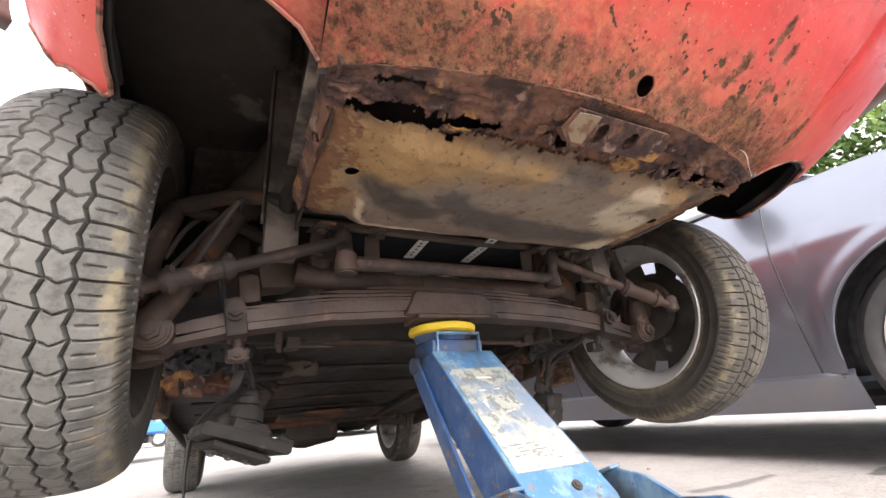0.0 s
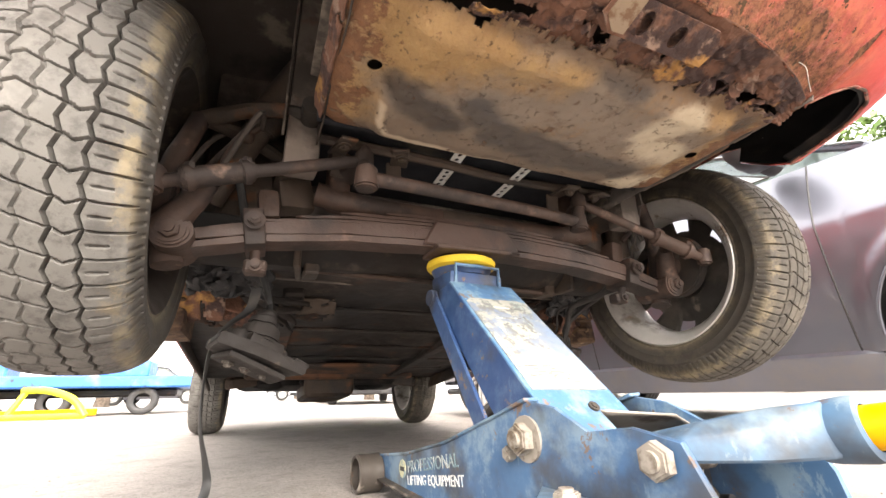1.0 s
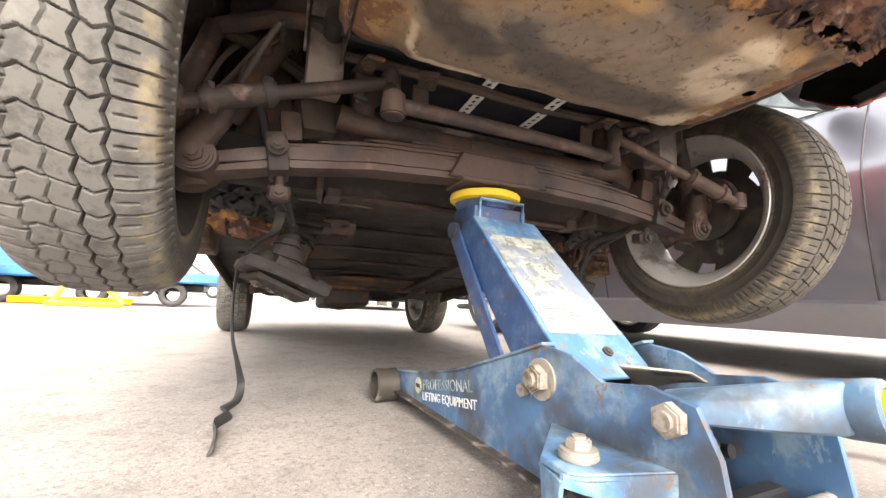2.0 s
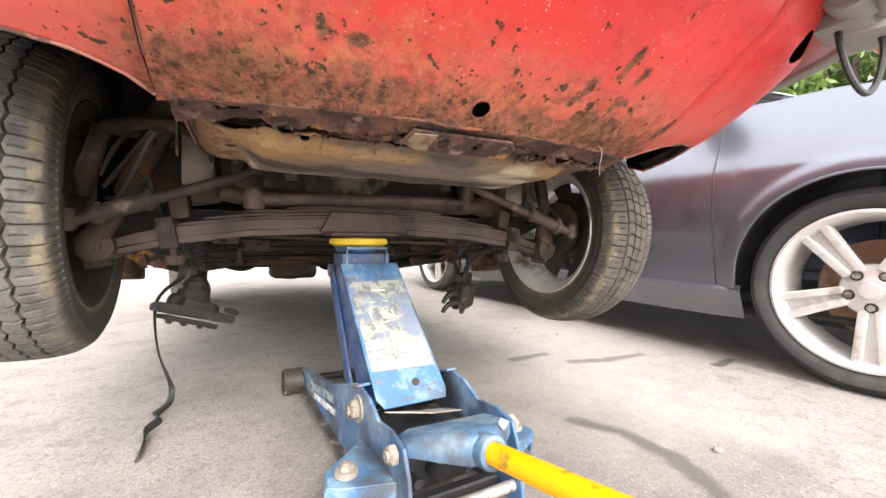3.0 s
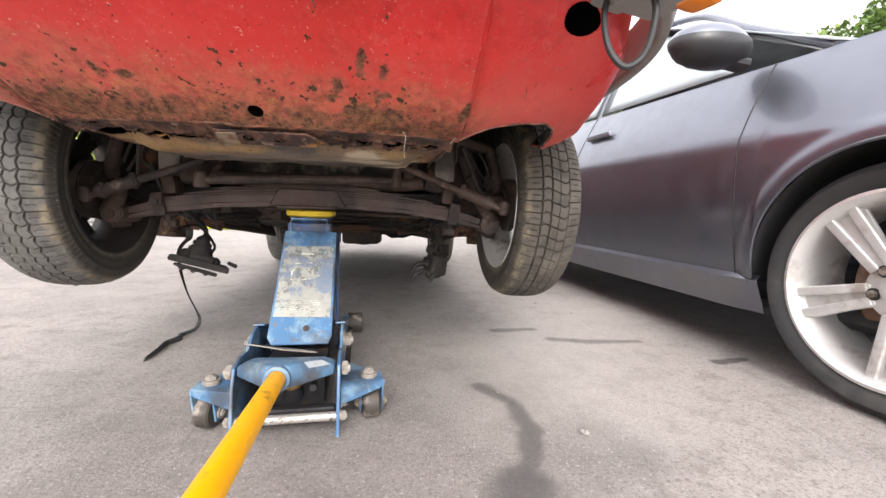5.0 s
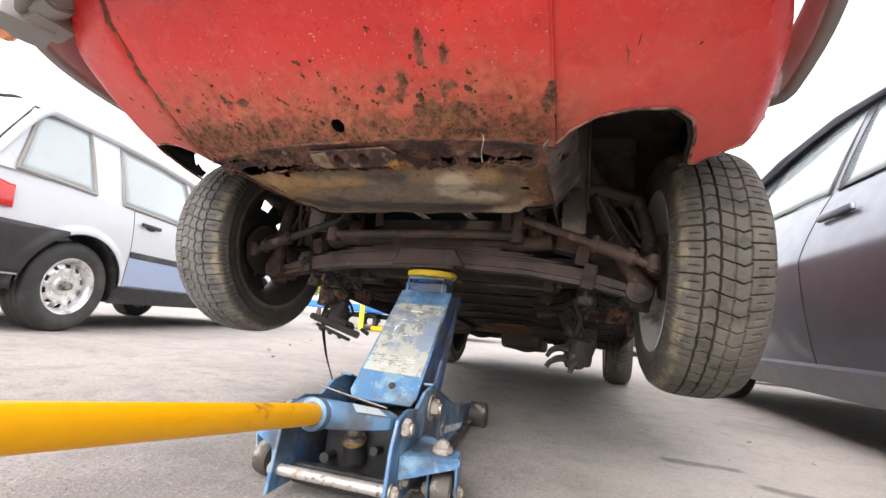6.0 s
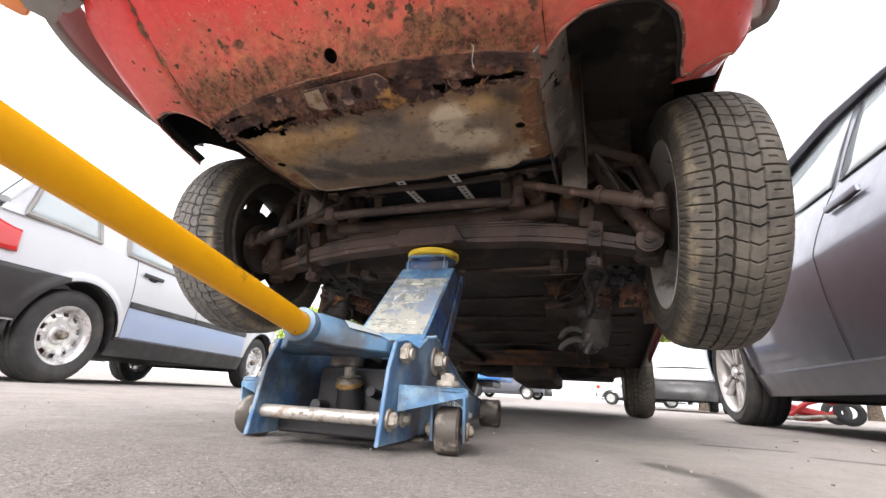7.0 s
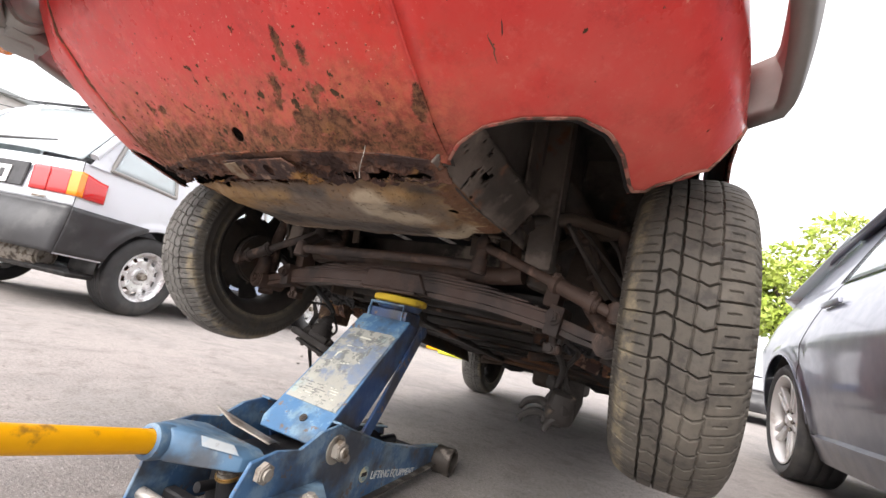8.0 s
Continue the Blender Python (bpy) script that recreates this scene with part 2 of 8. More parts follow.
def red_paint_material():
    """Faded red enamel, with rust and chips that gather along the lower lip of the nose."""
    n = Nodes("faded_red_paint")
    x, z = n.axis(0), n.axis(2)
    col = n.mix(n.noise(4, 5), (0.50, 0.016, 0.015), (0.66, 0.034, 0.030))
    col = n.mix(n.step(n.noise(2.2, 4, seed=4), 0.46, 0.72, 0, 0.38), col, (0.64, 0.11, 0.09))
    col = n.mix(n.step(n.noise(26, 6, 0.75, seed=31), 0.50, 0.68, 0, 0.5), col, (0.36, 0.011, 0.011))
    col = n.mix(n.step(n.noise(60, 6, 0.75, seed=36), 0.52, 0.66, 0, 0.22), col, (0.68, 0.17, 0.13))
    scratches = n.noise(70, 5, 0.72, seed=2, stretch=(1, 1, 0.3))
    col = n.mix(n.step(scratches, 0.665, 0.70, 0, 0.7), col, (0.72, 0.36, 0.27))
    specks = n.noise(170, 3, 0.6, seed=23)
    col = n.mix(n.math("MULTIPLY", n.step(specks, 0.655, 0.695), n.math("MULTIPLY", n.step(x, 0.28, 0.40, 1, 0.15), n.step(n.noise(5, 3, seed=24), 0.42, 0.60, 0.05, 0.85))), col, (0.66, 0.36, 0.28))
    centre = n.step(n.math("ABSOLUTE", x), 0.27, 0.45, 1, 0)
    wob = n.math("MULTIPLY", n.math("SUBTRACT", n.noise(38, 8, 0.75, seed=21), 0.5), 0.11)
    # chalky bloom and a dusty orange-brown film over the lower third
    chalk = n.math("MULTIPLY", n.step(n.math("ADD", z, n.math("MULTIPLY", wob, 0.5)), 0.575, 0.68, 0.58, 0), n.step(n.noise(15, 6, 0.7, seed=44), 0.32, 0.60, 0.35, 1))
    col = n.mix(chalk, col, (0.56, 0.15, 0.11))
    low = n.step(n.math("ADD", n.math("ADD", z, wob), n.step(x, -0.34, 0.0, -0.016, 0)), 0.572, 0.645, 1, 0)
    film = n.math("MULTIPLY", n.math("MULTIPLY", low, centre), n.step(n.noise(24, 8, 0.78, seed=6), 0.32, 0.56, 0.22, 0.92))
    col = n.mix(film, col, n.mix(n.step(n.noise(60, 7, 0.78, seed=12), 0.38, 0.62), (0.17, 0.055, 0.034), (0.42, 0.160, 0.075)))
    # rust proper along the lip, plum-brown with ochre flecks
    lip = n.math("MULTIPLY", n.step(n.math("ADD", n.math("ADD", z, n.math("MULTIPLY", wob, 0.55)), n.step(x, -0.34, 0.05, -0.014, 0)), 0.568, 0.592, 1, 0), n.step(n.math("ABSOLUTE", x), 0.30, 0.40, 1, 0))
    lip = n.math("MULTIPLY", lip, n.step(n.noise(30, 8, 0.8, seed=46), 0.36, 0.54, 0.25, 1))
    dark = n.blot([((0.125, 0.595), (0.135, 0.612), 0.0055), ((0.15, 0.584), (0.225, 0.580), 0.0085), ((0.19, 0.602), (0.205, 0.606), 0.0050), ((0.325, 0.588), (0.333, 0.60), 0.0045),
                   ((-0.19, 0.612), (-0.150, 0.609), 0.0034), ((-0.33, 0.575), (-0.32, 0.59), 0.0046), ((0.165, 0.625), (0.17, 0.645), 0.0026), ((0.20, 0.628), (0.205, 0.633), 0.0030)], n.math("MULTIPLY", wob, 0.42), 0.003, True)
    rust = n.math("MAXIMUM", lip, n.math("MULTIPLY", dark, 0.96))
    brown = n.mix(n.step(n.noise(70, 8, 0.8, seed=9), 0.36, 0.62), (0.040, 0.023, 0.019), (0.24, 0.115, 0.066))
    brown = n.mix(n.step(n.noise(12, 7, 0.75, seed=15), 0.57, 0.68, 0, 0.65), brown, n.mix(n.noise(70, 5, seed=4), (0.24, 0.10, 0.036), (0.42, 0.23, 0.085)))
    col = n.mix(rust, col, brown)
    band = n.math("MULTIPLY", n.step(z, 0.585, 0.70, 1, 0), n.math("MULTIPLY", n.step(x, 0.24, 0.36, 1, 0.05), n.step(x, -0.44, -0.36, 0.55, 1)))
    band = n.math("MULTIPLY", band, n.step(n.noise(9, 4, 0.6, seed=57), 0.34, 0.58, 0.45, 1))
    chips = n.step(n.math("ADD", n.noise(58, 4, 0.56, seed=3, stretch=(1, 1, 0.72)), n.math("MULTIPLY", band, 0.115)), 0.722, 0.74)
    fine = n.step(n.math("ADD", n.noise(120, 4, 0.6, seed=53), n.math("MULTIPLY", band, 0.10)), 0.735, 0.755)
    chips = n.math("MAXIMUM", chips, fine)
    col = n.mix(chips, col, n.mix(n.noise(90, 3, seed=1), (0.032, 0.023, 0.017), (0.12, 0.075, 0.042)))
    seam = n.math("MULTIPLY", n.step(n.math("ADD", n.math("ABSOLUTE", n.math("ADD", x, 0.338)), n.math("MULTIPLY", n.math("SUBTRACT", n.noise(30, 5, 0.7, seed=33), 0.5), 0.035)), 0.004, 0.010, 1, 0), n.step(n.noise(20, 4, seed=34), 0.44, 0.54))
    col = n.mix(seam, col, brown)
    worn = n.math("MAXIMUM", n.math("MAXIMUM", rust, chips), seam)
    dull = n.math("MAXIMUM", worn, n.math("MULTIPLY", n.math("MAXIMUM", chalk, film), 0.7))
    ro = n.mix(dull, n.step(n.noise(12, 4, seed=11), 0.3, 0.7, 0.20, 0.38), (0.95, 0.95, 0.95))
    n.put(n.bsdf.inputs["Specular IOR Level"], n.step(dull, 0, 1, 0.5, 0.1))
    h = n.math("ADD", n.math("MULTIPLY", worn, n.math("SUBTRACT", n.math("MULTIPLY", n.noise(75, 6, 0.75, seed=17), 1.6), 1.2)), n.math("ADD", n.math("MULTIPLY", n.noise(160, 3), 0.12), n.math("MULTIPLY", n.noise(7, 3, seed=41), 2.6)))
    return n.done(col, ro, 0.0, h, 0.7, 0.003)


def pan_material():
    """The rusted lower tray: tan primer, ochre rust at the rim, a dark oily sweep, bare pale metal and a painted bead
    highlight.
    """
    n = Nodes("rusted_tray_steel")
    x, y = n.axis(0), n.axis(1)
    wob = n.math("MULTIPLY", n.math("SUBTRACT", n.noise(17, 7, 0.66, seed=21), 0.5), 0.11)
    col = n.mix(n.noise(13, 7, 0.65), (0.145, 0.108, 0.078), (0.255, 0.200, 0.150))
    col = n.mix(n.step(n.noise(33, 7, 0.75, seed=51), 0.50, 0.64, 0, 0.55), col, (0.115, 0.070, 0.042))
    col = n.mix(n.step(n.noise(9, 7, 0.7, seed=61), 0.50, 0.66, 0, 0.6), col, n.mix(n.noise(45, 5, 0.7, seed=62), (0.15, 0.070, 0.030), (0.36, 0.215, 0.085)))
    rear = n.step(n.math("ADD", y, wob), -0.225, -0.185)
    col = n.mix(n.math("MULTIPLY", rear, 0.8), col, n.mix(n.noise(20, 6, 0.7, seed=4), (0.085, 0.062, 0.045), (0.20, 0.14, 0.095)))
    ochre = n.blot([((-0.25, -0.32), (-0.18, -0.35), 0.06), ((-0.10, -0.335), (-0.04, -0.345), 0.02), ((-0.292, -0.23), (-0.285, -0.18), 0.020), ((0.20, -0.385), (0.28, -0.34), 0.035), ((0.285, -0.30), (0.285, -0.16), 0.018), ((-0.15, -0.375), (-0.08, -0.38), 0.012)], wob, 0.03)
    col = n.mix(n.math("MULTIPLY", ochre, 0.9), col, n.mix(n.noise(24, 7, 0.7, seed=5), (0.20, 0.090, 0.035), (0.50, 0.33, 0.13)))
    pale = n.blot([((0.15, -0.27), (0.21, -0.262), 0.028), ((0.16, -0.33), (0.14, -0.29), 0.030), ((0.20, -0.17), (0.27, -0.165), 0.022)], n.math("MULTIPLY", wob, 0.7), 0.014)
    col = n.mix(n.math("MULTIPLY", pale, 0.85), col, n.mix(n.noise(30, 5, seed=8), (0.42, 0.34, 0.24), (0.60, 0.51, 0.37)))
    oil = n.blot([((-0.225, -0.245), (-0.16, -0.205), 0.026), ((-0.13, -0.255), (-0.07, -0.215), 0.024), ((-0.07, -0.212), (0.05, -0.192), 0.032), ((0.05, -0.192), (0.17, -0.195), 0.026), ((-0.20, -0.128), (0.0, -0.124), 0.012), ((-0.12, -0.372), (0.0, -0.372), 0.012), ((0.0, -0.36), (0.06, -0.352), 0.014), ((0.26, -0.36), (0.27, -0.33), 0.015)], n.math("MULTIPLY", wob, 0.55), 0.012)
    col = n.mix(n.math("MULTIPLY", oil, 0.92), col, n.mix(n.noise(40, 5, seed=2), (0.035, 0.028, 0.024), (0.09, 0.07, 0.055)))
    # Highlight of the raised bead, painted in as a pale line.
    bead = n.blot([((-0.246, -0.205), (-0.243, -0.175), 0.0035), ((-0.243, -0.175), (-0.228, -0.152), 0.0045), ((-0.228, -0.152), (-0.13, -0.144), 0.0050), ((-0.13, -0.144), (-0.03, -0.142), 0.0038), ((0.20, -0.142), (0.24, -0.150), 0.005)], n.math("MULTIPLY", wob, 0.10), 0.004)
    col = n.mix(n.math("MULTIPLY", bead, 0.85), col, (0.48, 0.38, 0.27))
    crust = n.step(n.math("ADD", n.noise(30, 7, 0.72, seed=13), n.math("MULTIPLY", n.math("MAXIMUM", n.step(n.math("ABSOLUTE", x), 0.245, 0.300), n.step(y, -0.355, -0.385)), 0.22)), 0.62, 0.70)
    col = n.mix(crust, col, n.mix(n.noise(60, 6, 0.7, seed=6), (0.06, 0.028, 0.018), (0.30, 0.14, 0.06)))
    edge = n.math("MULTIPLY", n.step(n.math("ADD", y, n.math("MULTIPLY", wob, 0.25)), -0.350, -0.368), 0.8)
    col = n.mix(edge, col, n.mix(n.noise(50, 6, 0.7, seed=33), (0.05, 0.028, 0.020), (0.24, 0.15, 0.085)))
    pits = n.step(n.noise(95, 4, 0.7, seed=2), 0.60, 0.66)
    col = n.mix(n.math("MULTIPLY", pits, 0.6), col, (0.075, 0.045, 0.03))
    h = n.math("ADD", n.math("MULTIPLY", n.math("MAXIMUM", crust, ochre), n.noise(75, 6, 0.75)), n.math("ADD", n.math("MULTIPLY", pits, -0.3), n.math("MULTIPLY", n.noise(25, 5), 0.5)))
    return n.done(col, n.mix(oil, n.step(n.noise(14, 4, seed=4), 0.3, 0.7, 0.6, 0.9), (0.45, 0.45, 0.45)), 0.0, h, 0.9, 0.005)


def ground_material():
    n = Nodes("worn_pale_asphalt")
    col = n.mix(n.noise(0.8, 5), (0.275, 0.245, 0.228), (0.385, 0.345, 0.320))
    col = n.mix(n.step(n.noise(3.5, 6, seed=3), 0.52, 0.75, 0, 0.5), col, (0.19, 0.18, 0.17))
    col = n.mix(n.step(n.noise(11, 7, 0.7, seed=9), 0.48, 0.66, 0, 0.6), col, (0.19, 0.168, 0.155))
    col = n.mix(n.step(n.noise(1.7, 6, 0.6, seed=12), 0.50, 0.62, 0, 0.4), col, (0.20, 0.19, 0.18))
    # Dark wear before the jack, and the car's contact shade painted round it.
    worn = n.step(n.math("ADD", n.math("MINIMUM", n.near((-0.15, -0.58), (0.42, -0.45)), n.near((-0.05, -0.20), (0.25, -0.25))), n.math("MULTIPLY", n.math("SUBTRACT", n.noise(4, 6, 0.65, seed=17), 0.5), 1.1)), 0.10, 0.46, 0.55, 0)
    col = n.mix(worn, col, n.mix(n.noise(26, 6, 0.7, seed=18), (0.095, 0.084, 0.079), (0.20, 0.178, 0.165)))
    col = n.mix(n.step(n.noise(34, 7, 0.75, seed=19), 0.52, 0.64, 0, 0.4), col, (0.15, 0.137, 0.122))
    col = n.mix(n.step(n.noise(110, 5, 0.75, seed=1), 0.50, 0.62, 0, 0.6), col, (0.11, 0.10, 0.092))
    col = n.mix(n.step(n.noise(300, 3, 0.7, seed=27), 0.54, 0.66, 0, 0.6), col, (0.10, 0.09, 0.083))
    col = n.mix(n.step(n.noise(130, 4, 0.7, seed=5), 0.58, 0.68, 0, 0.6), col, (0.52, 0.48, 0.445))
    col = n.mix(n.step(n.noise(75, 3, 0.6, seed=15), 0.66, 0.72, 0, 0.6), col, (0.12, 0.115, 0.11))
    grit = n.math("MULTIPLY", n.step(n.grain(210, 3), 0.34, 0.18), n.step(n.noise(5, 4, seed=31), 0.40, 0.62, 0.25, 1))
    col = n.mix(n.math("MULTIPLY", grit, 0.5), col, n.mix(n.noise(180, 2, seed=6), (0.10, 0.09, 0.085), (0.62, 0.57, 0.53)))
    # Brighter ground between the two cars, its light painted into the asphalt.
    lit_patch = n.step(n.math("ADD", n.near((0.62, -0.10), (1.10, 0.60)), n.math("MULTIPLY", n.math("SUBTRACT", n.noise(3, 6, 0.65, seed=37), 0.5), 0.7)), 0.05, 0.45, 0.45, 0)
    col = n.mix(lit_patch, col, n.mix(n.noise(60, 5, 0.7, seed=38), (0.34, 0.31, 0.285), (0.50, 0.46, 0.425)))
    streak = [(0.44, -0.185), (0.50, -0.27), (0.508, -0.39), (0.47, -0.48), (0.43, -0.56)]
    wob = n.math("MULTIPLY", n.math("SUBTRACT", n.noise(14, 5, seed=7), 0.5), 0.11)
    d = None
    for a, b in zip(streak, streak[1:]):
        e = n.near(a, b)
        d = e if d is None else n.math("MINIMUM", d, e)
    pool = n.math("MINIMUM", n.near((0.435, -0.555), (0.415, -0.66)), n.near((0.40, -0.68), (0.36, -0.85)))
    wet = n.math("MAXIMUM", n.step(n.math("ADD", d, n.math("MULTIPLY", wob, 0.5)), 0.010, 0.034, 0.72, 0), n.step(n.math("ADD", pool, n.math("MULTIPLY", wob, 0.9)), 0.025, 0.085, 0.78, 0))
    col = n.mix(wet, col, (0.078, 0.073, 0.069))
    e = n.math("MINIMUM", n.near((0.77, 0.18), (0.90, 0.151)), n.near((0.90, 0.151), (1.08, 0.155)))
    e = n.math("MINIMUM", e, n.near((0.60, 0.28), (0.74, 0.295)))
    e2 = n.near((1.22, -0.045), (1.34, -0.02))
    crack = n.math("MAXIMUM", n.step(n.math("ADD", e, n.math("MULTIPLY", wob, 0.4)), 0.004, 0.03, 0.6, 0), n.step(n.math("ADD", e2, n.math("MULTIPLY", wob, 0.5)), 0.01, 0.026, 0.85, 0))
    col = n.mix(crack, col, (0.05, 0.047, 0.045))
    h = n.math("ADD", n.math("MULTIPLY", n.noise(170, 4, 0.75), 1.0), n.math("MULTIPLY", n.noise(18, 4, seed=2), 0.6))
    return n.done(col, n.mix(wet, n.step(n.noise(30, 3), 0.3, 0.7, 0.8, 0.95), (0.45, 0.45, 0.45)), 0.0, h, 0.9, 0.004)


def jack_paint_material(name, a, b, wear):
    n = Nodes(name)
    col = n.mix(n.noise(7, 5), a, b)
    col = n.mix(n.step(n.noise(16, 6, 0.65, seed=2), 0.46, 0.62, 0, 0.85), col, wear)
    col = n.mix(n.step(n.noise(70, 5, 0.7, seed=12, stretch=(1, 1, 0.35)), 0.60, 0.66, 0, 0.7), col, wear)
    col = n.mix(n.step(n.noise(34, 6, 0.7, seed=5), 0.595, 0.64), col, n.mix(n.noise(80, 3), (0.085, 0.045, 0.03), (0.22, 0.17, 0.14)))
    col = n.mix(n.step(n.noise(9, 5, seed=8), 0.46, 0.64, 0, 0.85), col, n.mix(n.noise(40, 4, seed=14), (0.022, 0.023, 0.026), (0.07, 0.065, 0.06)))
    return n.done(col, n.step(n.noise(22, 4, seed=3), 0.3, 0.7, 0.35, 0.65), 0.0, n.noise(60, 4), 0.35, 0.0015)


def label_material():
    """A worn, half-scraped paper label: pale with smudged drawing."""
    n = Nodes("worn_label")
    col = n.mix(n.noise(26, 7, 0.7), (0.42, 0.40, 0.34), (0.24, 0.255, 0.24))
    col = n.mix(n.step(n.noise(14, 5, seed=2), 0.54, 0.62, 0, 0.7), col, (0.26, 0.37, 0.36))
    col = n.mix(n.step(n.noise(11, 6, 0.7, seed=22), 0.42, 0.60, 0, 0.6), col, (0.27, 0.265, 0.235))
    z = n.axis(2)
    mid = n.math("MULTIPLY", n.step(z, 0.215, 0.25), n.step(z, 0.335, 0.30))
    col = n.mix(n.step(n.math("ADD", n.noise(48, 7, 0.75, seed=4, stretch=(1, 0.7, 0.8)), n.math("MULTIPLY", mid, 0.07)), 0.54, 0.62, 0, 0.8), col, (0.10, 0.11, 0.11))
    col = n.mix(n.step(n.math("ADD", n.noise(13, 6, 0.7, seed=6), n.math("MULTIPLY", mid, 0.07)), 0.56, 0.64, 0, 0.9), col, n.mix(n.noise(60, 4), (0.10, 0.18, 0.33), (0.22, 0.21, 0.18)))
    col = n.mix(n.step(n.noise(20, 6, 0.7, seed=9), 0.63, 0.66), col, (0.22, 0.09, 0.04))
    return n.done(col, 0.5, 0.0, n.noise(90, 4), 0.25, 0.001)


def glass_material(name, tint):
    n = Nodes(name)
    n.bsdf.inputs["Transmission Weight"].default_value = 0.52
    n.bsdf.inputs["IOR"].default_value = 1.6
    dusty = n.mix(n.step(n.noise(7, 6, 0.65), 0.45, 0.8, 0, 0.35), tint, (0.6, 0.6, 0.58))
    return n.done(dusty, 0.02)


def car_paint(name, a, b, metal, flake=0.15, dirt=(0.25, 0.23, 0.21), low=0.55):
    n = Nodes(name)
    col = n.mix(n.noise(2.5, 4), a, b)
    col = n.mix(n.step(n.math("ADD", n.noise(6, 6, 0.65, seed=3), n.step(n.axis(2), 0.1, low, 0.22, 0)), 0.6, 0.85, 0, 0.45), col, dirt)
    n.bsdf.inputs["Coat Weight"].default_value = 0.55
    n.bsdf.inputs["Coat Roughness"].default_value = 0.06
    return n.done(col, n.step(n.noise(14, 4, seed=6), 0.3, 0.7, 0.36, 0.46), metal, n.noise(900, 2), flake * 0.2, 0.0003)


def tyre_material(name, a, b, dark, crusty=0.4):
    n = Nodes(name)
    col = n.mix(n.noise(5, 6, 0.65), a, b)
    col = n.mix(n.step(n.noise(22, 6, 0.7, seed=3), 0.48, 0.64, 0, 0.75), col, dark)
    col = n.mix(n.step(n.noise(70, 6, 0.75, seed=13), 0.52, 0.66, 0, 0.5), col, dark)
    col = n.mix(n.step(n.noise(9, 5, 0.7, seed=16), 0.54, 0.70, 0, 0.45), col, tuple(1.5 * c for c in b))
    inner = n.step(n.axis(0), -0.035, -0.062)
    mud = n.step(n.math("ADD", n.noise(13, 7, 0.7, seed=5), n.math("MULTIPLY", inner, 0.15)), 0.66, 0.74)
    col = n.mix(n.math("MULTIPLY", mud, 0.45), col, n.mix(n.noise(40, 5, seed=6), (0.16, 0.125, 0.075), (0.27, 0.22, 0.145)))
    ring = n.math("MULTIPLY", n.step(n.axis(0), -0.050, -0.060), n.step(n.axis(0), -0.080, -0.070))
    ring = n.math("MULTIPLY", ring, n.step(n.noise(28, 6, 0.7, seed=8), 0.42, 0.58))
    col = n.mix(n.math("MULTIPLY", ring, crusty), col, n.mix(n.noise(75, 4, seed=9), (0.16, 0.12, 0.065), (0.42, 0.35, 0.22)))
    # Inner sidewall mixed towards a dark brown.
    col = n.mix(n.math("MULTIPLY", n.step(n.axis(0), -0.066, -0.074), 0.75), col, (0.030, 0.025, 0.020))
    return n.done(col, n.step(n.noise(20, 4), 0.3, 0.7, 0.72, 0.92), 0.0, n.noise(130, 4, 0.7), 0.35, 0.0012)


red_paint = red_paint_material()
pan_steel = pan_material()
asphalt = ground_material()
under_steel = mat("greasy_underbody", (0.070, 0.050, 0.037), 0.75, 0, [(GREASE, 5, 0.45, 0.62, 0.6), (RUST, 9, 0.58, 0.72, 0.9)], 0.6, 45, 0.004)
ochre_rust = mat("ochre_rust", (0.13, 0.078, 0.045), 0.95, 0, [((0.050, 0.028, 0.019), 18, 0.44, 0.58, 0.95), ((0.34, 0.235, 0.13), 24, 0.60, 0.70, 0.9)], 1.0, 50, 0.005, seed=6)
# Red darkened on doors and quarters to dim their reflection in the grey car.
dimmed_red = mat("dimmed_red_paint", (0.24, 0.022, 0.020), 0.5, 0, [((0.32, 0.08, 0.06), 4, 0.5, 0.72, 0.6), ((0.10, 0.03, 0.025), 9, 0.55, 0.7, 0.8)], 0.2, 60, 0.001, seed=4)
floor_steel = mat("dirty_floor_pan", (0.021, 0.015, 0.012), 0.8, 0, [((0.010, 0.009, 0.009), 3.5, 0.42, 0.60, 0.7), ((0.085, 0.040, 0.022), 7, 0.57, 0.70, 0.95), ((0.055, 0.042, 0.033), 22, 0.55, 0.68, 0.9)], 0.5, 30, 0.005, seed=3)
inner_wing = mat("sooty_inner_wing", (0.105, 0.088, 0.077), 0.85, 0, [((0.036, 0.032, 0.030), 4, 0.47, 0.62, 0.9), ((0.30, 0.255, 0.205), 5, 0.575, 0.66, 0.9)], 0.5, 40, 0.004, seed=7)
link_steel = mat("dusty_brown_steel", (0.074, 0.044, 0.032), 0.65, 0.0, [((0.024, 0.016, 0.013), 9, 0.44, 0.60, 0.7), ((0.20, 0.128, 0.096), 18, 0.59, 0.74, 0.7)], 0.5, 90, 0.002, seed=2)
spring_steel = mat("rusty_spring_steel", (0.064, 0.036, 0.026), 0.6, 0.0, [((0.022, 0.014, 0.011), 8, 0.46, 0.62, 0.65), ((0.17, 0.105, 0.078), 17, 0.60, 0.74, 0.7)], 0.45, 110, 0.002, seed=5)
flaky_rust = mat("flaking_rust", (0.16, 0.078, 0.050), 0.95, 0, [((0.050, 0.028, 0.024), 22, 0.44, 0.56, 0.95), ((0.24, 0.16, 0.12), 35, 0.56, 0.66, 0.95), ((0.36, 0.19, 0.06), 14, 0.60, 0.68, 0.95)], 1.0, 55, 0.006, seed=4)
tyre_rubber = tyre_material("dusty_tyre_rubber", (0.054, 0.047, 0.038), (0.092, 0.080, 0.064), (0.027, 0.023, 0.020))
